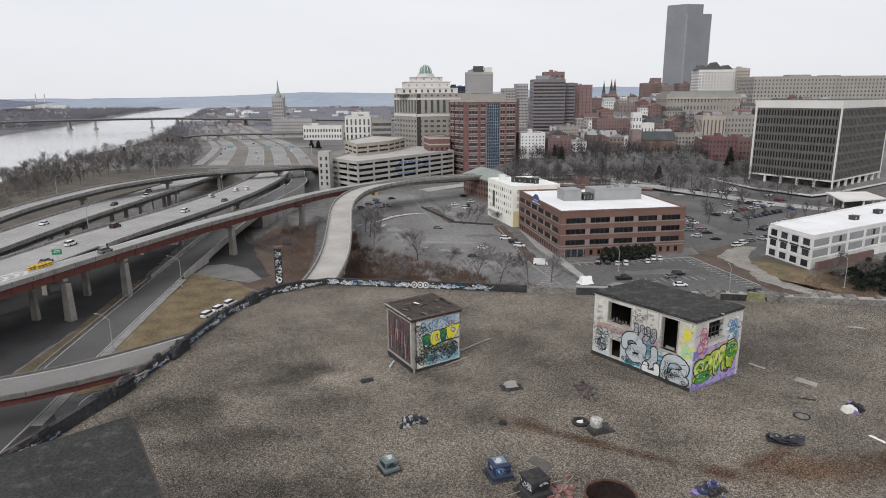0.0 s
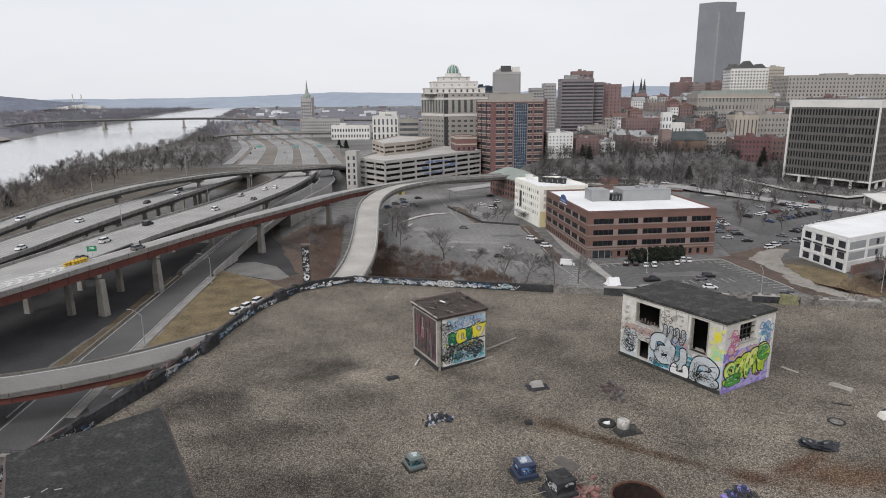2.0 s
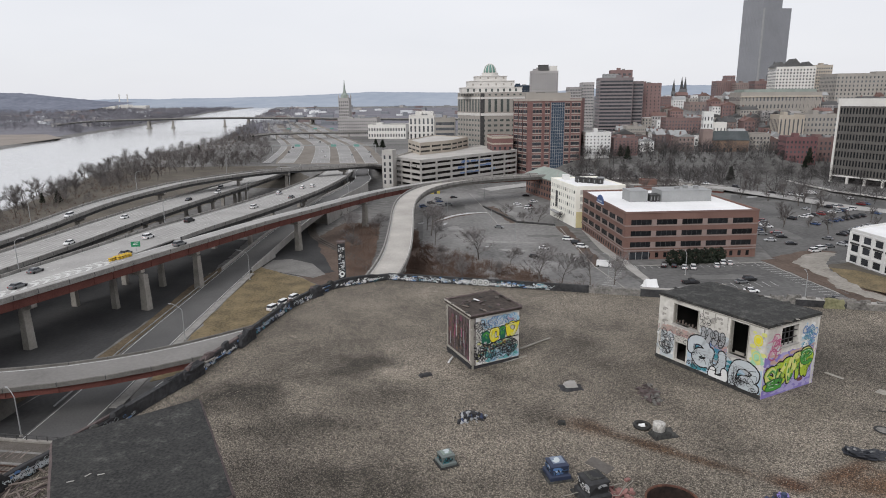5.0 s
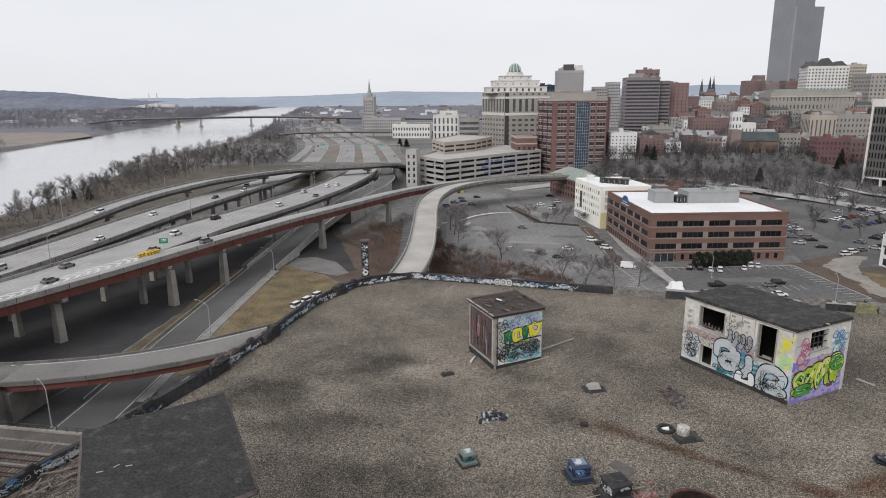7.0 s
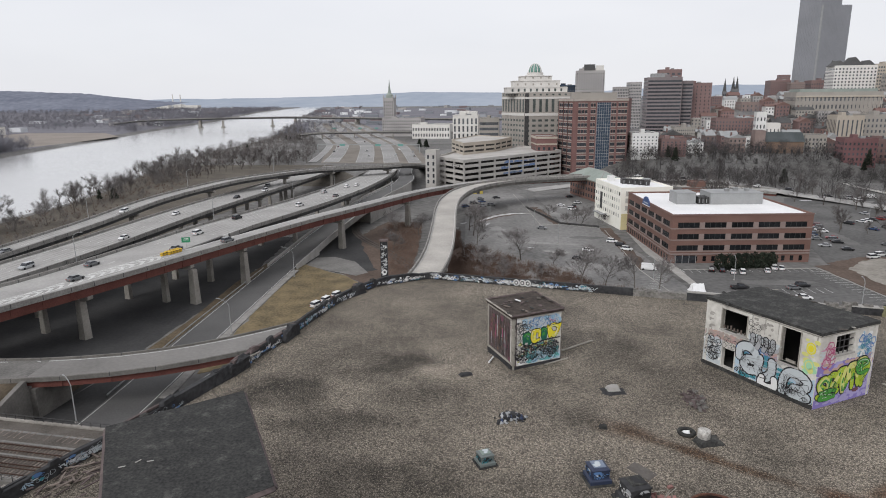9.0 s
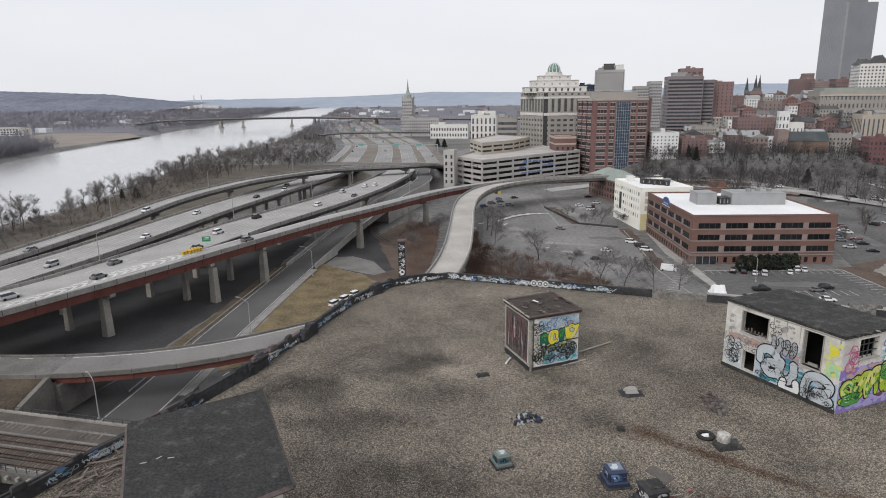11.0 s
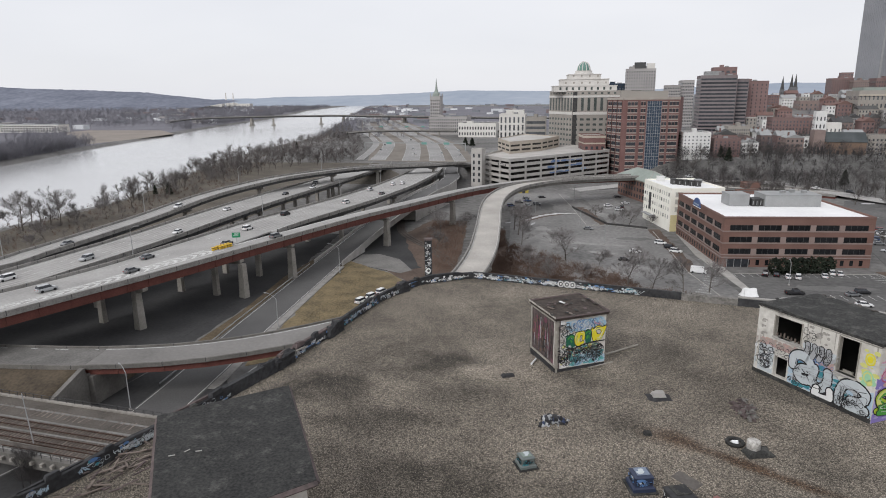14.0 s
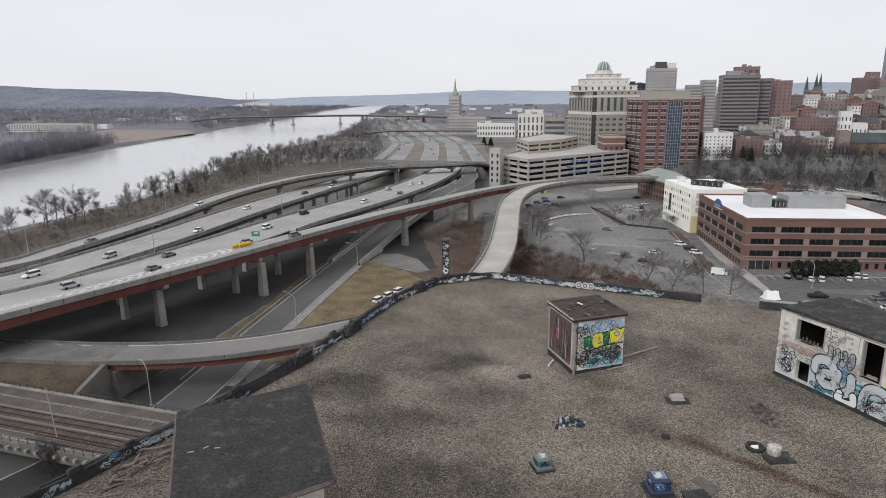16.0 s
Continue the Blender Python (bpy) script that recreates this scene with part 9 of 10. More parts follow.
tufts("brush", [(x, y, 0) for x, y in scatter(BANK, 1700, rnd, 1.6, lambda x, y: x > shore(NEAR_SHORE, y) + 7 and x < shore(NEAR_SHORE, y) + 70)], M_BRUSH, "brown brush under the bank trees", rnd, 0.8, 2.6, 10, 0.8, 0.045)
tufts("dry_grass", [(x, y, 0.08) for x, y in scatter(((-77.5, 123), (-59, 133), (-58, 164), (-74, 198), (-82, 206), (-79, 180), (-78, 150)), 1500, rnd, 0.2)], M_GRASS, "tufts of dry tan grass", rnd, 0.12, 0.35, 6, 0.5, 0.02)


def woods(name, places, material, label, rnd, h0, h1, twigs, width, round_=0.34):
    """A stand of bare trees as stuff: each with a stem, a few limbs and a rounded crown of fine twigs."""
    verts, faces = [], []

    def strip(a, b, wa, wb, turn):
        cx, cy = math.cos(turn), math.sin(turn)
        i = len(verts)
        verts.extend(((a[0] - wa * cx, a[1] - wa * cy, a[2]), (a[0] + wa * cx, a[1] + wa * cy, a[2]), (b[0] + wb * cx, b[1] + wb * cy, b[2]), (b[0] - wb * cx, b[1] - wb * cy, b[2])))
        faces.append((i, i + 1, i + 2, i + 3))

    for x, y, z in places:
        h = rnd.uniform(h0, h1)
        r = h * round_ * rnd.uniform(0.8, 1.25)
        lean = (rnd.gauss(0, 0.04) * h, rnd.gauss(0, 0.04) * h)
        for t in (0.0, 1.57):
            strip((x, y, z - 0.3), (x + lean[0], y + lean[1], z + h * 0.7), 0.018 * h, 0.006 * h, t)
        for _ in range(twigs):
            a, f = rnd.uniform(0, math.tau), rnd.random()
            zz = 0.28 + 0.72 * f
            rr = r * math.sqrt(max(0.02, 1 - (2 * (f - 0.42)) ** 2 * 0.75)) * math.sqrt(rnd.uniform(0.15, 1.0))
            e = (x + lean[0] + rr * math.cos(a), y + lean[1] + rr * math.sin(a), z + h * zz)
            k = rnd.uniform(0.25, 0.6)
            b = (x + lean[0] * 0.7 + (e[0] - x) * k, y + lean[1] * 0.7 + (e[1] - y) * k, z + h * max(0.2, zz - rnd.uniform(0.12, 0.3)))
            strip(b, e, width, width * 0.45, rnd.uniform(0, math.pi))
    me = bpy.data.meshes.new(name)
    me.from_pydata(verts, [], faces)
    me.materials.append(material)
    return tagged(new(name, me), label, "woods", "", "stuff")


FIELD = ((-990, 1082), (-826, 1082), (-722, 978), (-694, 856), (-684, 742), (-983, 1005))
far = []
while len(far) < 3600:
    y = 300 * math.exp(rnd.random() * 2.35)
    x = shore(FAR_SHORE, y) - 14 - abs(rnd.gauss(0, 1)) * (30 if rnd.random() < 0.35 else 520)
    if in_poly(x, y, FIELD) or (715 < y < 1110 and x > -735 - (y - 715) * 0.27) or (-1160 < x < -980 and 860 < y < 1030) or noise.noise(Vector((x * 0.004, y * 0.004, 5))) < -0.22 or abs(y - (1180 - (x + 1500) * -0.22)) < 20:
        continue
    far.append((x, y, 0))
woods("far_woods", far, M_FARWOOD, "bare haze-grey woods on the far river bank", rnd, 10, 19, 30, 0.22, 0.42)
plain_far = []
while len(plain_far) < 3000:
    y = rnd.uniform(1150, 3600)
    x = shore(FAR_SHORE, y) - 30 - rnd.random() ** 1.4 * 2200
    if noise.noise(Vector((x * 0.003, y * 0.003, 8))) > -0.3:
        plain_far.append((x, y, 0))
woods("far_woods", plain_far, M_FARWOOD, "haze-grey woods across the far plain", rnd, 12, 22, 14, 0.7, 0.6)
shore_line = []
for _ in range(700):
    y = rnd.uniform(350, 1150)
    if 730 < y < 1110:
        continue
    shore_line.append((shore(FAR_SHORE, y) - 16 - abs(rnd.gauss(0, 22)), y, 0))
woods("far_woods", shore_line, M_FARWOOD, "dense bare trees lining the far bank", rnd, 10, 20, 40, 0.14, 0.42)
bank_far = [(x, y, 0) for x, y in scatter(BANK, 470, rnd, 4.5, lambda x, y: y > 400 and shore(NEAR_SHORE, y) + 9 < x < shore(NEAR_SHORE, y) + (60 if y < 540 else 150))]
near_bank = [(x, y, 0) for x, y in scatter(((-300, 180), (-205, 150), (-208, 250), (-240, 310), (-262, 430), (-330, 430)), 75, rnd, 5, lambda x, y: shore(NEAR_SHORE, y) + 10 < x < shore(NEAR_SHORE, y) + 75)]
woods("bank_woods", near_bank, M_TWIG, "low bare thicket on the river bank", rnd, 3.0, 7.0, 150, 0.03, 0.55)
woods("bank_woods", bank_far[::2], M_TWIG, "dense bare woods along the river bank", rnd, 5, 10.5, 120, 0.055, 0.52)
woods("bank_woods", bank_far[1::2], M_TWIGL, "bare pale trees along the river bank", rnd, 6, 12, 120, 0.05, 0.5)
park_far = [(x, y, rise(x, y)) for x, y in scatter(PARK, 150, rnd, 6, lambda x, y: (y > 425 and x < 145) or (x > 145 and (x * 7.3 + y * 3.1) % 10 < 2) or (x < 100 and y > 440))]

M_TWIGD = mat("dark_bare_twigs", (0.034, 0.031, 0.031), (0.09, 0.083, 0.082), 0.05, 0.8, 0.95)
woods("park_woods", park_far[::2], M_TWIGD, "dark bare park trees below the town", rnd, 8, 14, 190, 0.055, 0.62)
woods("thicket", [(-85.5, 70.9, 0), (-84.8, 70.2, 0), (-86.2, 70.4, 0)], M_TWIGD, "dark leafless thicket beside a railway bridge", rnd, 6.6, 8.4, 420, 0.018, 0.24)
woods("park_woods", park_far[1::2], M_TWIGD, "dense bare park trees below the town", rnd, 7, 12, 170, 0.05, 0.62)
belt = [(x, y, rise(x, y) - 0.5) for x, y in scatter(((55, 474), (205, 474), (205, 514), (55, 500)), 62, rnd, 6) + scatter(((192, 446), (262, 452), (262, 476), (198, 476)), 16, rnd, 5)]
woods("park_woods", belt[::2], M_TWIGD, "dark bare trees on the slope below the houses", rnd, 5, 10, 160, 0.06, 0.6)
woods("park_woods", belt[1::2], M_TWIGD, "bare trees on the slope below the houses", rnd, 5, 11, 120, 0.06, 0.45)
TERRACES = ((80, 498), (200, 515), (240, 470), (262, 520), (330, 640), (300, 700), (150, 640), (90, 560))
hill_trees = [(x, y, rise(x, y)) for x, y in scatter(TERRACES, 260, rnd, 4)]
woods("park_woods", hill_trees, M_TWIGD, "bare street trees between the old houses", rnd, 7, 14, 80, 0.06, 0.42)
near_far = []
for _ in range(900):
    y = rnd.uniform(900, 3200)
    x = shore(NEAR_SHORE, y) + 16 + abs(rnd.gauss(0, 60))
    near_far.append((x, y, 0))
woods("far_woods", near_far, M_FARWOOD, "bare haze-grey woods along the river", rnd, 7, 13, 26, 0.2, 0.45)
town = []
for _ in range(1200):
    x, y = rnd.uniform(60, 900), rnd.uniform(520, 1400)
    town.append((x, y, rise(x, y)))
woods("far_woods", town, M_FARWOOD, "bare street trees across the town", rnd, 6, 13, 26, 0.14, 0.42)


def far_town():
    """The low roofs of the far plain, too many and too far to tell apart."""
    rnd = random.Random(19)
    m = mat("far_roofs", (0.1, 0.1, 0.1), (0.2, 0.2, 0.2), 0.02, 0.2, 0.95)
    n, l = m.node_tree.nodes, m.node_tree.links
    geo, ramp = n.new("ShaderNodeNewGeometry"), n.new("ShaderNodeValToRGB")
    ramp.color_ramp.interpolation = "CONSTANT"
    for k, (pos, c) in enumerate(((0.0, (0.20, 0.21, 0.23)), (0.25, (0.30, 0.31, 0.33)), (0.45, (0.55, 0.56, 0.58)), (0.6, (0.19, 0.15, 0.15)), (0.75, (0.36, 0.34, 0.33)), (0.9, (0.70, 0.71, 0.72)))):
        e = ramp.color_ramp.elements[k] if k < 2 else ramp.color_ramp.elements.new(pos)
        e.position, e.color = pos, (*c, 1)
    l.new(geo.outputs["Random Per Island"], ramp.inputs["Fac"])
    l.new(ramp.outputs["Color"], n["Principled BSDF"].inputs["Base Color"])
    bm = bmesh.new()
    for _ in range(430):
        y = 1350 * math.exp(rnd.random() * 1.1)
        x = rnd.uniform(-0.85 * y, 0.35 * y)
        if shore(FAR_SHORE, y) - 50 < x < shore(NEAR_SHORE, y) + 40:
            continue
        w, d, h = rnd.uniform(12, 46), rnd.uniform(10, 24), rnd.choice((5, 6, 7, 8, 11))
        m4 = pose(x, y, rise(x, y), 0, 0, rnd.uniform(-20, 20))
        box(bm, -w / 2, w / 2, -d / 2, d / 2, -2, h, m4)
    for _ in range(60):
        x, y = rnd.uniform(-1900, -760), rnd.uniform(700, 1900)
        if x > shore(FAR_SHORE, y) - 60 or in_poly(x, y, FIELD) or (y < 1150 and x > -1000):
            continue
        box(bm, -rnd.uniform(6, 24), rnd.uniform(6, 24), -8, 8, -1, rnd.uniform(5, 9), pose(x, y, 0, 0, 0, rnd.uniform(-30, 30)))
    whole("far_town", bm, m, "scattered low roofs of the far plain", "town", "stuff")


far_town()


def townhouses():
    """Streets of small old houses climbing the hill."""
    rnd = random.Random(23)
    walls = [M_TOWNBRICK, M_MIXBRICK, M_MIXBRICK, M_TAUPE, M_TAUPE, M_GOTHIC, M_WHITEWALL, M_ROSE, mat("faded_rose_brick", (0.20, 0.12, 0.11), (0.29, 0.19, 0.175), 0.1, 1.2, 0.9)]
    k = 0
    for y in (548, 566, 590, 622, 650, 680, 712, 745, 790, 840, 900):
        x = 88 + (y - 545) * 0.16
        while x < 120 + y * 0.42:
            w, h = rnd.uniform(7, 17), rnd.uniform(8, 13.5)
            yy = y + rnd.uniform(-8, 8)
            if rnd.random() < 0.72 and not (150 < x < 200 and yy < 560):
                base = rise(x, yy)
                steep, turn = w < 17 and rnd.random() < 0.6, rnd.uniform(-6, 4)
                wall = rnd.choice(walls)
                ob, faces = building("town_house", rect(x, yy, w, 14, turn), h, wall, rnd.choice(("old brick or stone town house with a flat roof", "narrow old town house on a slope", "plain old town block with sash windows")), rnd.choice((M_DARKROOF, M_DARKROOF, M_WHITE, M_GREY, M_GREY)), base, 0 if steep or y > 700 else 0.7)
                tagged(ob, group="old houses on the hill")
                if steep:
                    tagged(ob, "narrow old town house with a pitched dark roof")
                    bm = bmesh.new()
                    m4, lift = pose(0, 0, 0, 0, 0, turn), rnd.uniform(2.5, 4.5)
                    ends = ((w / 2, -0.5), (w / 2, 14.5)) if rnd.random() < 0.5 else ((-0.5, 7), (w + 0.5, 7))
                    v = [bm.verts.new(m4 @ Vector(c)) for c in ((-0.5, -0.5, h), (w + 0.5, -0.5, h), (w + 0.5, 14.5, h), (-0.5, 14.5, h), (*ends[0], h + lift), (*ends[1], h + lift))]
                    quads = ((0, 1, 4), (1, 2, 5, 4), (2, 3, 5), (3, 0, 4, 5)) if ends[0][0] == w / 2 else ((0, 1, 5, 4), (1, 2, 5), (2, 3, 4, 5), (3, 0, 4))
                    for q in (*quads, (3, 2, 1, 0)):
                        bm.faces.new([v[i] for i in q])
                    part("gable_roof", bm, rnd.choice((M_DARKROOF, M_DARKROOF, M_GREY, M_BRICKD)), ob)
                    bm = bmesh.new()
                    box(bm, w * 0.2, w * 0.2 + 1.1, 6, 7.4, h, h + lift + 1.2, m4)
                    part("chimney", bm, M_BRICKD, ob)
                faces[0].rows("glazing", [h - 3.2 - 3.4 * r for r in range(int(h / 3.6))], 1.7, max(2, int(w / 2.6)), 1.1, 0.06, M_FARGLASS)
            x += w + rnd.uniform(0.5, 6)


townhouses()


def power_station():
    ob = thing("power_station", -2600, 4000, 0, 0, "far pale power station with tall stacks", "power station")
    for x, w, h in ((0, 90, 34), (110, 70, 26), (200, 120, 20), (-120, 80, 16)):
        part("hall", bx(x - w / 2, x + w / 2, 0, 40, -2, h), M_CREAM, ob)
    for x in (95, 150):
        part("stack", lathe(bmesh.new(), ((4.5, 0), (3.2, 92)), 12, x, -20), M_CREAM, ob)


power_station()


# ---- cars ----
M_TYRE = plain("tyre_rubber", (0.02, 0.02, 0.021), 0.9)
M_HEAD = plain("headlamp_glass", (0.6, 0.6, 0.58), 0.2)
M_TAIL = plain("tail_lamp_red", (0.35, 0.02, 0.02), 0.3)
PAINTS = {k: plain("car_paint_" + k, c, 0.28, 0.1, 0.5) for k, c in dict(white=(0.74, 0.74, 0.74), silver=(0.42, 0.43, 0.44), grey=(0.16, 0.165, 0.17), black=(0.015, 0.015, 0.017), red=(0.20, 0.02, 0.022), blue=(0.035, 0.07, 0.16)).items()}


def loft(bm, sections):
    """A closed skin over matching rings of points."""
    rings = [[bm.verts.new(p) for p in s] for s in sections]
    n = len(rings[0])
    for a, b in zip(rings, rings[1:]):
        for k in range(n):
            j = (k + 1) % n
            bm.faces.new((a[k], a[j], b[j], b[k]))
    bm.faces.new(rings[0][::-1])
    bm.faces.new(rings[-1])
    return bm


def car(colour, kind="sedan"):
    """A car, its nose towards +x: body, glasshouse, roof, wheels and lamps."""
    names = {"sedan": "sedan", "suv": "sport utility car", "pickup": "pickup truck", "van": "panel van"}
    ob = thing("car" if kind != "van" else "van", 0, 0, 0, 0, "%s %s on worn asphalt" % (colour, names[kind]), "car" if kind != "van" else "van")
    ln, wd, belt, top = {"sedan": (4.6, 1.8, 0.92, 1.45), "suv": (4.7, 1.9, 1.05, 1.75), "pickup": (5.6, 1.95, 1.1, 1.85), "van": (5.4, 2.0, 1.25, 2.3)}[kind]

    def ring(x, w, z0, z1):
        return [(x, -w * 0.94, z0), (x, -w, (z0 + z1) / 2), (x, -w * 0.93, z1), (x, w * 0.93, z1), (x, w, (z0 + z1) / 2), (x, w * 0.94, z0)]

    h, w = ln / 2, wd / 2
    hood = belt - (0.14 if kind != "van" else 0.05)
    part("body", loft(bmesh.new(), [ring(-h, w * 0.86, 0.38, belt - 0.12), ring(-h + 0.12, w * 0.95, 0.26, belt - 0.02), ring(-h + 0.9, w, 0.24, belt), ring(0.2, w, 0.24, belt), ring(h - 1.25, w, 0.24, belt - 0.03), ring(h - 0.3, w * 0.94, 0.26, hood - 0.08), ring(h, w * 0.8, 0.36, hood - 0.22)]), PAINTS[colour], ob)
    a0, a1, b0, b1 = {"sedan": (-h + 0.45, h - 1.2, -h + 1.15, h - 2.0), "suv": (-h + 0.12, h - 1.15, -h + 0.4, h - 1.85), "pickup": (-0.75, h - 1.35, -0.6, h - 2.0), "van": (-h + 0.08, h - 0.75, -h + 0.12, h - 1.35)}[kind]

    def cab(x0, x1, z, k):
        return [(x0, -w * k, z), (x1, -w * k, z), (x1, w * k, z), (x0, w * k, z)]

    glass = PAINTS[colour] if kind == "van" else M_GLASS
    part("glasshouse" if kind != "van" else "cargo_body", loft(bmesh.new(), [cab(a0, a1, belt - 0.04, 0.9), cab(b0, b1, top - 0.05, 0.76)]), glass, ob)
    part("roof", loft(bmesh.new(), [cab(b0 - 0.06, b1 + 0.06, top - 0.06, 0.79), cab(b0 + 0.1, b1 - 0.12, top, 0.7)]), PAINTS[colour], ob)
    if kind == "van":
        part("windscreen", loft(bmesh.new(), [cab(a1 - 0.2, a1 + 0.02, belt, 0.82), cab(b1 - 0.05, b1 + 0.1, top - 0.25, 0.72)]), M_GLASS, ob)
    if kind == "pickup":
        part("bed_floor", bx(-h + 0.2, -0.8, -w * 0.8, w * 0.8, belt - 0.02, belt + 0.015), M_TYRE, ob)
    for x in (-h + 0.85, h - 0.9):
        for y in (-w + 0.02, w - 0.02):
            bm = bmesh.new()
            tube(bm, (0, -0.1, 0), (0, 0.1, 0), 0.33, 0.33, 14)
            wheel = part("wheel", bm, M_TYRE, ob)
            wheel.matrix_basis = pose(x, y, 0.33)
    for y in (-w * 0.62, w * 0.62):
        part("headlight", bx(h - 0.17, h - 0.03, y - 0.2, y + 0.2, hood - 0.36, hood - 0.22), M_HEAD, ob)
        part("tail_light", bx(-h - 0.01, -h + 0.12, y - 0.17, y + 0.17, belt - 0.34, belt - 0.16), M_TAIL, ob)
    return ob


FLEET = {}


def park(colour, kind, x, y, z, turn, group):
    key = (colour, kind)
    m = pose(x, y, z, 0, 0, turn)
    if key in FLEET:
        ob = copy_thing(FLEET[key], m)
    else:
        ob = FLEET[key] = car(colour, kind)
        ob.matrix_basis = m
    return tagged(ob, group=group)


LOT = "cars parked in the lots"
for colour, kind, x, y, turn in (("white", "sedan", 14.6, 250, -5), ("black", "sedan", 10.2, 236.5, 0), ("white", "suv", 25.3, 267, -20), ("black", "suv", 28.3, 260, -20), ("white", "suv", 29.8, 253.5, -20), ("white", "van", 34.3, 224.5, -15), ("white", "suv", 10.7, 344, 10), ("black", "sedan", 10.3, 388, 20), ("white", "sedan", 14.5, 366, 25),
                                 ("blue", "suv", -47, 346, 30), ("black", "suv", -44, 357, 30), ("grey", "sedan", -42, 374, 30), ("grey", "suv", -33.4, 353, 10), ("black", "sedan", -33, 379, 20), ("grey", "sedan", -4.1, 291, -15), ("silver", "sedan", -38, 349, 30), ("blue", "sedan", -40, 364, 30), ("white", "sedan", 5, 356, 10), ("black", "suv", 12, 352, 100),
                                 ("black", "suv", 55.5, 226, 75), ("black", "sedan", 59, 226, 75), ("white", "sedan", 62, 224, 80), ("white", "suv", 65, 224, 80), ("white", "sedan", 73.8, 227, 80), ("white", "suv", 77.3, 231.5, 80), ("white", "sedan", 79.6, 231.2, 80), ("black", "pickup", 59.2, 205, 10), ("grey", "sedan", 75.6, 206.8, 15), ("black", "suv", 79.2, 210, 15), ("white", "sedan", 75.2, 197, -5), ("black", "pickup", 96, 189, -10), ("white", "van", 182, 402, 5), ("white", "suv", 170, 399, 5), ("black", "suv", 160, 404, 10), ("white", "sedan", 196, 384, 20), ("silver", "sedan", 152, 396, 0), ("white", "suv", 118, 252, 20), ("white", "suv", 122, 256, 20), ("grey", "sedan", 127, 260, 25)):
    park(colour, kind, x, y, 0.09, turn, LOT)
for x, y in ((-67.6, 170.2), (-66.1, 175.2), (-64.6, 180.2)):
    park("white", "suv", x, y, 0.08, 72, "white cars beside the warehouse")
rnd = random.Random(91)
for row, (ax, ay, bx_, by) in enumerate(((108, 268, 114, 322), (114, 262, 120, 318), (132, 262, 176, 300), (128, 270, 170, 308), (140, 305, 190, 340), (135, 318, 184, 352), (150, 345, 196, 366))):
    n = 13
    for k in range(n):
        if rnd.random() < 0.72:
            f = (k + 0.5) / n
            turn = math.degrees(math.atan2(by - ay, bx_ - ax)) + 90 + rnd.choice((0, 180))
            park(rnd.choice(("white", "white", "silver", "grey", "black", "black", "red", "blue")), rnd.choice(("sedan", "sedan", "suv")), ax + (bx_ - ax) * f, ay + (by - ay) * f, 0.08, turn + rnd.uniform(-3, 3), LOT)
for x, y, turn in ((100, 445, -40), (126, 423, 140), (140, 408, -45), (165, 378, 135), (60, 470, -30), (88, 458, 150)):
    park(rnd.choice(("white", "black", "silver")), rnd.choice(("sedan", "suv")), x, y, 3.2 if x < 160 else 2.6, turn, "cars on the town street")
# traffic on the viaducts
for line_pts, off, ys, way in ((SOUTH_ROAD, -5.4, (150, 224, 305), 1), (SOUTH_ROAD, -1.8, (118, 196, 330), 1), (SOUTH_ROAD, 2.0, (137, 262, 340), 1), (SOUTH_ROAD, 5.6, (175, 288), 1), (NORTH_ROAD, -1.4, (132, 238, 330), -1), (NORTH_ROAD, 2.4, (150, 285), -1), (NORTH_ROAD, 5.4, (190, 312), -1), (RIVER_RAMP, 2.0, (165, 225), -1), (NEAR_RAMP, 0.6, (186,), 1)):
    line = curve_points(line_pts)
    side = sides_of(line)
    for y in ys:
        i = min(range(1, len(line) - 1), key=lambda k: abs(line[k].y - y))
        d = line[i + 1] - line[i - 1]
        p = line[i] + side[i] * off
        park(rnd.choice(("white", "black", "silver", "grey", "black", "white", "white")), rnd.choice(("sedan", "suv", "suv")), p.x, p.y, p.z + 0.005, math.degrees(math.atan2(d.y, d.x)) + (0 if way > 0 else 180), "traffic on the viaducts")


for x, y, turn in ((-188, 640, 108), (-208, 700, 110), (-163, 655, 288), (-262, 760, 112), (-140, 640, 108), (-243, 690, 290), (-255, 850, 112), (-212, 800, 292), (-175, 720, 290), (-345, 960, 112), (-300, 1040, 292), (-152, 690, 288)):
    park(rnd.choice(("white", "black", "silver")), "suv", x, y, 0.52, turn, "traffic on the far motorway")


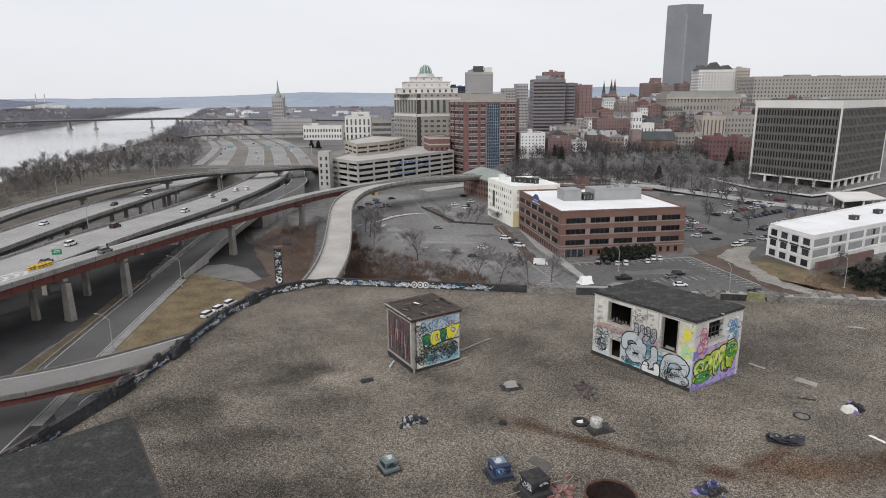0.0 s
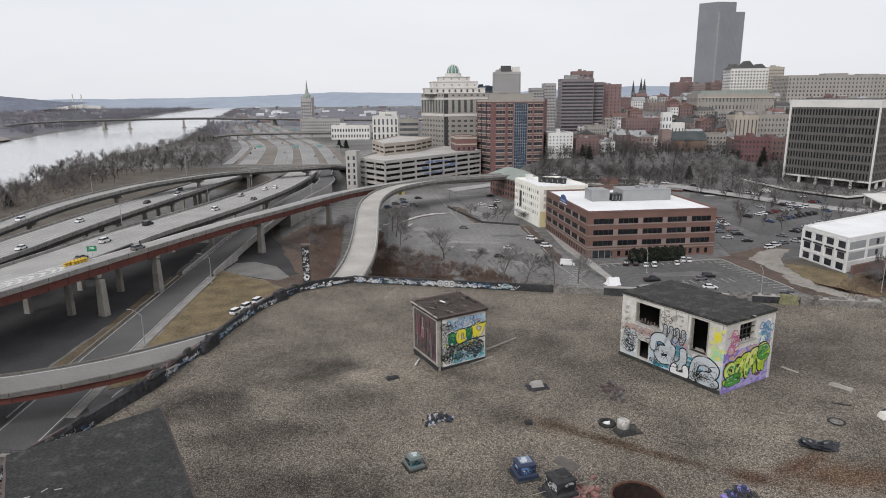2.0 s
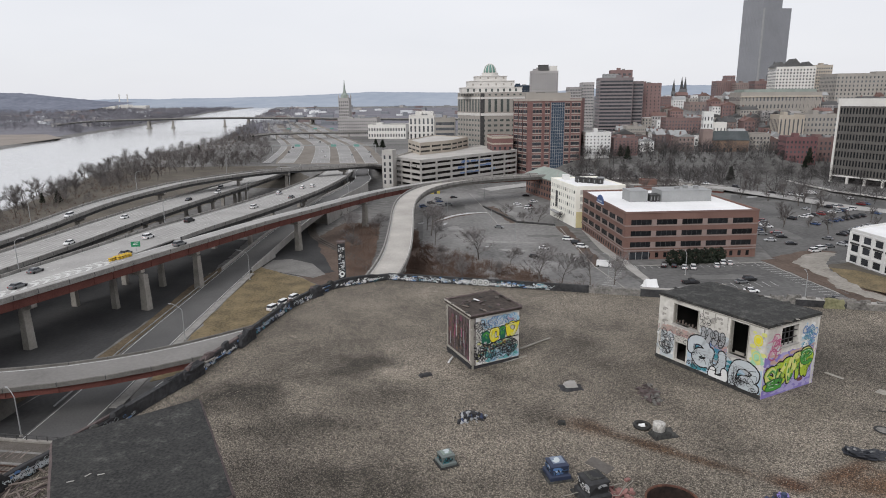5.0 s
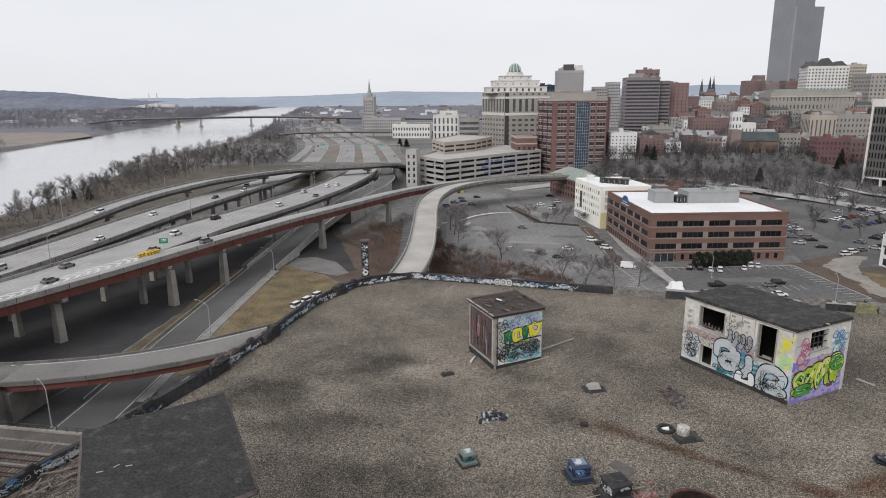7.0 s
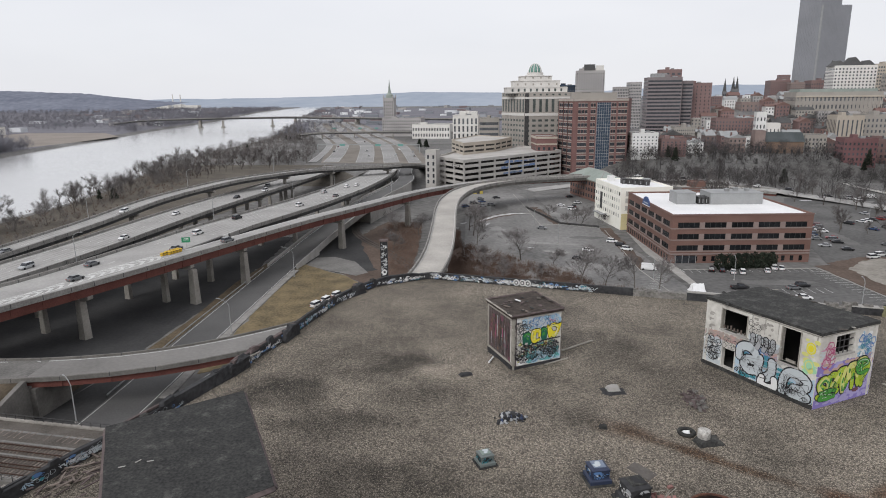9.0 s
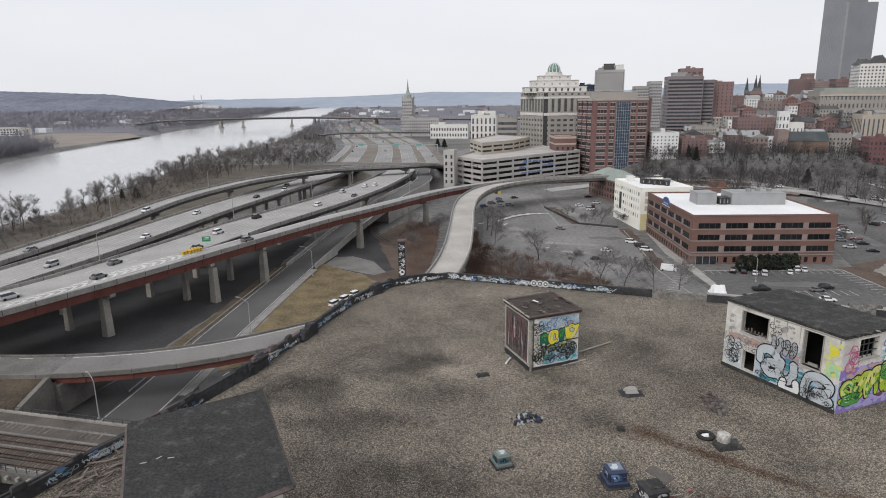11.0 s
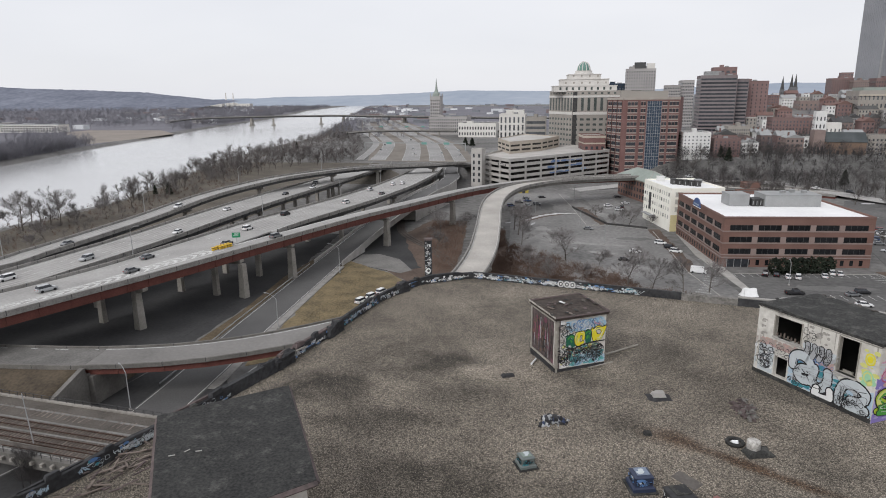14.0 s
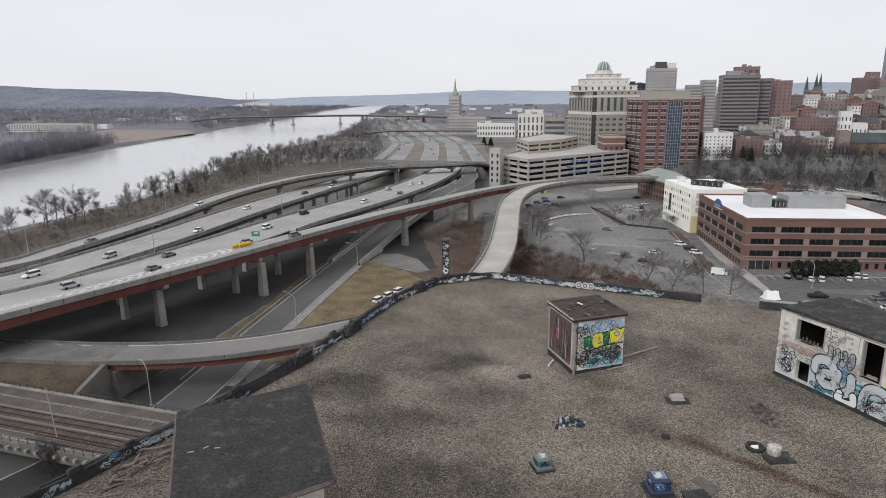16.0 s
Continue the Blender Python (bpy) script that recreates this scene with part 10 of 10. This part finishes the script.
# ---- street furniture ----
def street_lamp(x, y, z, h, arm, turn, label="tall grey street lamp with a curved arm"):
    ob = thing("street_lamp", x, y, z, turn, label, "street lamp", "street lamps along the roads")
    bm = bmesh.new()
    tube(bm, (0, 0, 0), (0, 0, h * 0.86), 0.13, 0.085, 8)
    part("pole", bm, M_GREY, ob)
    bm = bmesh.new()
    bend = []
    for k in range(7):
        f = k / 6
        x, z, r = arm * f ** 1.1, h * (0.86 + 0.14 * math.sin(f * math.pi / 2)), 0.07 - 0.01 * f
        dx, dz = arm, h * 0.22 * math.cos(f * math.pi / 2)
        s = r / math.hypot(dx, dz)
        bend.append([(x - dz * s * math.cos(a), r * math.sin(a), z + dx * s * math.cos(a)) for a in (j * math.tau / 6 for j in range(6))])
    loft(bm, bend)
    part("arm", bm, M_GREY, ob)
    part("lamp_head", loft(bmesh.new(), [[(arm - 0.1, -0.1, h - 0.06), (arm - 0.1, 0.1, h - 0.06), (arm - 0.1, 0.1, h + 0.06), (arm - 0.1, -0.1, h + 0.06)], [(arm + 0.4, -0.18, h - 0.1), (arm + 0.4, 0.18, h - 0.1), (arm + 0.4, 0.18, h + 0.06), (arm + 0.4, -0.18, h + 0.06)], [(arm + 0.9, -0.08, h - 0.05), (arm + 0.9, 0.08, h - 0.05), (arm + 0.9, 0.08, h + 0.04), (arm + 0.9, -0.08, h + 0.04)]]), M_GREY, ob)
    part("base", bx(-0.25, 0.25, -0.25, 0.25, -0.05, 0.3), M_CONC, ob)
    return ob


for x, y, z, h, arm, turn in ((-88.3, 97, 0, 9, 2.6, 150), (-81.6, 145, 0.1, 9.3, 3.4, 165), (-86.6, 199, 0.3, 10, 4, 165), (-66, 104, 0, 8, 2.4, 40), (-85, 330, 10.6, 9, 3, 180),
                              (-32, 330, 0.1, 9, 2.5, 20), (-14, 372, 0.1, 9, 2.5, 20), (8, 330, 0.1, 8, 2, 200), (3, 262, 0.1, 8, 1.6, 0), (-8, 300, 0.1, 8, 1.6, 0), (34, 212, 0.1, 8, 1.6, 200), (87.4, 189, 0.1, 9, 1.6, 90), (60, 215, 0.1, 8, 1.6, 90), (126, 194, 0.1, 10, 1.2, 90), (112, 300, 0.1, 8, 2, 0), (150, 330, 0.1, 8, 2, 0), (175, 372, 1, 8, 2, 0)):
    street_lamp(x, y, z, h, arm, turn)
for line_pts, off in ((SOUTH_ROAD, -10.6), (RIVER_RAMP, -4.8)):
    line = curve_points(line_pts)
    side = sides_of(line)
    for y in (150, 215, 280, 340):
        i = min(range(1, len(line) - 1), key=lambda k: abs(line[k].y - y))
        p = line[i] + side[i] * off
        street_lamp(p.x, p.y, p.z + 0.5, 9, 2.6, math.degrees(math.atan2(side[i].y, side[i].x)))


def crash_cushion():
    yel = plain("crash_cushion_yellow", (0.62, 0.40, 0.04), 0.6)
    p = GORE_LINE[-1]
    d = (GORE_LINE[-1] - GORE_LINE[-4]).normalized()
    ob = thing("crash_cushion", p.x - d.x * 2.5, p.y - d.y * 2.5, 14.82, math.degrees(math.atan2(d.y, d.x)), "row of yellow crash barrels at the ramp nose", "crash cushion")
    for k in range(7):
        for s in ((-0.6, 0.6) if k > 1 else (0,)):
            bm = bmesh.new()
            lathe(bm, ((0.42, 0), (0.45, 0.1), (0.45, 0.9), (0.4, 1.0)), 12, k * 1.1, s)
            part("barrel", bm, yel, ob)
            part("barrel_band", lathe(bmesh.new(), ((0.456, 0.62), (0.456, 0.74)), 12, k * 1.1, s), M_DARKSTEEL, ob)


crash_cushion()


def exit_sign(x, y, z, turn, w=2.6, h=1.6, label="small green road sign on a post"):
    ob = thing("road_sign", x, y, z, turn, label, "road sign")
    part("panel", bx(-w / 2, w / 2, -0.05, 0.05, 1.4, 1.4 + h), plain("sign_green", (0.02, 0.22, 0.10), 0.5), ob)
    part("sign_bar", bx(-w * 0.3, w * 0.3, -0.06, -0.05, 1.8 + h * 0.2, 1.95 + h * 0.2), M_WHITE, ob)
    part("sign_bar", bx(-w * 0.2, w * 0.3, -0.06, -0.05, 1.8 + h * 0.45, 1.95 + h * 0.45), M_WHITE, ob)
    bm = bmesh.new()
    tube(bm, (0, 0.08, 0), (0, 0.08, 2), 0.06, 0.06, 6)
    part("post", bm, M_GREY, ob)


exit_sign(-113.0, 178.5, 14.8, 20)


def sign_gantry(x0, x1, y, z, h):
    ob = thing("sign_gantry", x0, y, z, 0, "far steel gantry with green road signs", "sign gantry")
    for x in (0, x1 - x0):
        part("leg", bx(x - 0.4, x + 0.4, -0.4, 0.4, 0, h), M_GREY, ob)
    part("beam", bx(0, x1 - x0, -0.4, 0.4, h - 1, h), M_GREY, ob)
    for f in (0.25, 0.6, 0.82):
        part("sign_panel", bx((x1 - x0) * f - 3, (x1 - x0) * f + 3, -0.7, -0.5, h - 2.0, h + 0.4), plain("far_sign_green", (0.14, 0.30, 0.27), 0.6), ob)


sign_gantry(-262, -145, 690, 0.3, 9)
sign_gantry(-400, -270, 1050, 0.3, 10)


# ---- lot markings, kerbs and snow ----
def stalls(name, ax, ay, bx_, by, n, depth, label):
    ob = thing(name, ax, ay, 0.1, math.degrees(math.atan2(by - ay, bx_ - ax)), label, "parking marks", "", "structure")
    length = math.hypot(bx_ - ax, by - ay)
    for k in range(n + 1):
        shared_box(ob, "stall_line", 0.14, depth, 0.012, pose(k * length / n, 0, 0), M_LINE)


stalls("stall_marks", 34, 198, 41, 222, 9, 4.6, "white stall lines on a parking lot")
stalls("stall_marks", 46, 222, 92, 230, 18, 5, "white stall lines before an office")
stalls("stall_marks", 72, 176, 100, 176.5, 11, 5, "white stall lines by the lot's edge")
stalls("stall_marks", 100.8, 197, 93, 230, 13, 5, "white stall lines along a lot")
stalls("stall_marks", 62, 200, 86, 204, 9, 5, "white stall lines in a lot")
for k, (ax, ay, bx_, by) in enumerate(((-5, 300, 4, 303), (4, 303, 22, 296), (-5, 300, -14, 348), (-14, 348, -24, 396), (37, 199, 31, 224), (31, 224, 24, 292), (46, 226, 92, 234), (92.5, 234, 101, 197))):
    line = [Vector((ax, ay, 0.08)).lerp(Vector((bx_, by, 0.08)), i / 6) for i in range(7)]
    tagged(part("kerb", sweep(line, -0.15, 0.15, -0.1, 0.16), M_CONC), "pale concrete kerb of a parking lot", "kerb", "", "structure")
for pts, label in ((((1, 304), (5, 305.5), (-8, 350), (-12, 349)), "bare planted strip"), (((22, 296), (31, 224), (35, 226), (27, 297)), "bare planted strip")):
    patch("planting_strip", pts, 0.14, M_SCRUB, label + " between lots", "planting strip")
line = [Vector((-14 + 18.5 * i / 10, 348 - 45 * i / 10, 0.1)) for i in range(11)]
tagged(part("low_wall", sweep(line, -0.2, 0.2, -0.1, 1.0), M_DARKSTEEL), "low dark wall between parking lots", "wall", "", "structure")
line = [Vector((4 + 18 * i / 8, 304 - 6.5 * i / 8, 0.1)) for i in range(9)]
tagged(part("low_wall", sweep(line, -0.2, 0.2, -0.1, 0.9), M_DARKSTEEL), "low dark wall between parking lots", "wall", "", "structure")
patch("footpath", ((46, 202), (48, 203), (37, 286), (34.5, 290), (33.5, 288), (36.5, 250), (44, 212)), 0.15, M_CONC, "pale footpath beside the brick office", "footpath")
snow = mat("dirty_snow", (0.22, 0.215, 0.21), (0.66, 0.66, 0.67), 0.5, 2.0, 0.9)
for n, (x, y, w, d, turn) in enumerate(((-42, 300, 5, 1.5, 60), (-44, 288, 4, 2.0, 20), (-8, 253, 3.2, 1.3, 0), (143, 390, 9, 4, 20), (-30, 300, 7, 1.6, 80), (182, 410, 7, 3, 10), (6, 350, 5, 1.2, 30), (30, 322, 5, 1.5, 110))):
    r2 = random.Random(n)
    bm = prism(ccw([(q[0] * w, q[1] * d) for q in blob(r2, 0, 0, 1, 1, 14)]), 0, 0.1)
    ob = tagged(part("snow_patch", bm, snow), "thin dirty patch of old snow", "snow", "patches of old snow")
    ob.matrix_basis = pose(x, y, 0.075, 0, 0, turn)


def snow_ridge():
    """A long low ridge of ploughed snow on a bed of dirt."""
    line = curve_points(((-36, 304, 0), (-32, 313, 0), (-27, 322, 0), (-19, 328.5, 0), (-11, 331, 0)), 1.0)
    side = sides_of(line)
    for name, m, wide, high, label in (("dirt_bed", M_SCRUB, 2.6, 0.09, "dark strip of dirt under a snow ridge"), ("snow_ridge", snow, 1.0, 0.5, "long low ridge of dirty ploughed snow")):
        bm = bmesh.new()
        rows = []
        for k, (p, s) in enumerate(zip(line, side)):
            f = k / (len(line) - 1)
            w = wide * (0.25 + math.sin(f * math.pi) ** 0.6) * (1 + 0.5 * noise.noise(Vector((k * 0.5, wide, 0))))
            h = high * (0.35 + 0.65 * math.sin(f * math.pi)) * (1 + 0.6 * noise.noise(Vector((k * 0.4, 4, wide))))
            rows.append([bm.verts.new((p.x + s.x * o * w, p.y + s.y * o * w, 0.075 + z * h)) for o, z in ((-1, 0), (-0.5, 0.75), (0, 1), (0.6, 0.6), (1, 0))])
        for a, b in zip(rows, rows[1:]):
            for q in range(4):
                bm.faces.new((a[q], a[q + 1], b[q + 1], b[q]))
        whole(name, bm, m, label, "snow" if m is snow else "dirt", "structure" if m is not snow else "", True)


snow_ridge()
sealed = mat("mended_asphalt", (0.085, 0.083, 0.08), (0.17, 0.166, 0.16), 0.1, 1.5, 0.9)
worn = mat("sun_bleached_asphalt", (0.15, 0.146, 0.14), (0.32, 0.312, 0.30), 0.1, 1.0, 0.9)
for n, (x, y, w, d, turn, m) in enumerate(((18, 236, 13, 12, 10, sealed), (-2, 262, 34, 4.5, -6, worn), (8, 246, 26, 3.5, -12, worn), (-24, 285, 7, 24, 15, worn), (66, 190, 22, 9, 5, sealed), (72, 214, 30, 6, 8, sealed), (56, 196, 9, 12, 0, worn), (16, 275, 16, 6, 0, sealed), (140, 330, 40, 7, 38, sealed), (120, 290, 8, 40, 5, sealed), (2, 330, 6, 20, 20, worn), (150, 375, 26, 9, 20, sealed), (170, 385, 22, 6, 30, worn), (-28, 350, 8, 26, 10, sealed))):
    r2 = random.Random(100 + n)
    bm = prism(ccw(ragged([(q[0] * w, q[1] * d) for q in blob(r2, 0, 0, 1, 1, 22)], 1.5, 1.6)), -0.02, 0.006)
    ob = tagged(part("asphalt_patch", bm, m), "patch of mended or bleached asphalt", "asphalt patch", "", "structure")
    ob.matrix_basis = pose(x, y, 0.088 if m is sealed else 0.094, 0, 0, turn)


def yellow_hut():
    ob = thing("kiosk", -46.5, 398, 0.08, 15, "small yellow kiosk under the ramp", "kiosk")
    yel = mat("dull_yellow_boards", (0.36, 0.29, 0.06), (0.48, 0.39, 0.10), 0.5, 3.0, 0.8)
    part("body", bx(-3, 3, -2, 2, 0, 3.6), yel, ob)
    part("roof", bx(-3.3, 3.3, -2.3, 2.3, 3.6, 3.9), M_DARKROOF, ob)
    part("door", bx(-1, 1, -2.06, -2, 0, 2.2), M_DARKSTEEL, ob)


yellow_hut()


def tarp_pile():
    bm = bmesh.new()
    box(bm, -2.4, 2.4, -1.8, 1.8, -0.05, 1.9)
    bmesh.ops.subdivide_edges(bm, edges=bm.edges[:], cuts=4, use_grid_fill=True)
    for v in bm.verts:
        k = noise.noise(v.co * 0.9)
        f = max(0, v.co.z / 1.9)
        v.co.x *= 1 - 0.28 * f + 0.16 * k
        v.co.y *= 1 - 0.85 * f + 0.12 * k
        v.co.z *= 1.15 + 0.25 * k
    ob = tagged(part("tarpaulin", bm, M_WHITE), "crumpled white tarpaulin heaped beside the parking lot", "tarpaulin")
    ob.matrix_basis = pose(45.5, 201, 0.1, 0, 0, 20)


tarp_pile()


# ---- retaining wall of the rising street, and a mesh fence on the railway ----
def retaining_walls():
    """The street's walls: solid up to the disused track, open as a bridge above it, solid again behind."""
    line = curve_points(STREET, 3.0)
    for o in (-5.45, 5.45):
        near = [p + s * o for p, s in zip(line, sides_of(line)) if 206 < p.y < 372]
        for lo, hi, depth in ((206, 231, None), (231, 296, 1.7), (296, 372, None)):
            run = [p for p in near if lo - 2 < p.y < hi]
            bm = bmesh.new()
            rows = [[bm.verts.new((p.x + dx, p.y, z)) for dx, z in ((-0.22, -0.2 if depth is None else p.z - depth), (0.22, -0.2 if depth is None else p.z - depth), (0.22, p.z + 0.95), (-0.22, p.z + 0.95))] for p in run]
            for r, q in zip(rows, rows[1:]):
                for k in range(4):
                    bm.faces.new((r[(k + 1) % 4], r[k], q[k], q[(k + 1) % 4]))
            bm.faces.new(rows[0])
            bm.faces.new(rows[-1][::-1])
            whole("retaining_wall", bm, M_CONC, "pale concrete retaining wall of a rising street" if depth is None else "pale concrete parapet of a short street bridge", "retaining wall", "structure")
    for y in (230, 297):
        p = min(line, key=lambda q: abs(q.y - y))
        whole("underpass_abutment", bx(p.x - 5.2, p.x + 5.2, p.y - 0.4, p.y + 0.4, -0.2, p.z - 0.3), M_PIER, "shaded concrete abutment of a track underpass", "abutment", "structure")


retaining_walls()
bm = bmesh.new()
tube(bm, (0, 0, 0), (0, 0, 9), 0.1, 0.07, 7)
tagged(part("utility_pole", bm, M_GREY), "leaning bare metal pole by the railway", "pole").matrix_basis = pose(-87.5, 74.5, 5.5, 0, -4, 0)
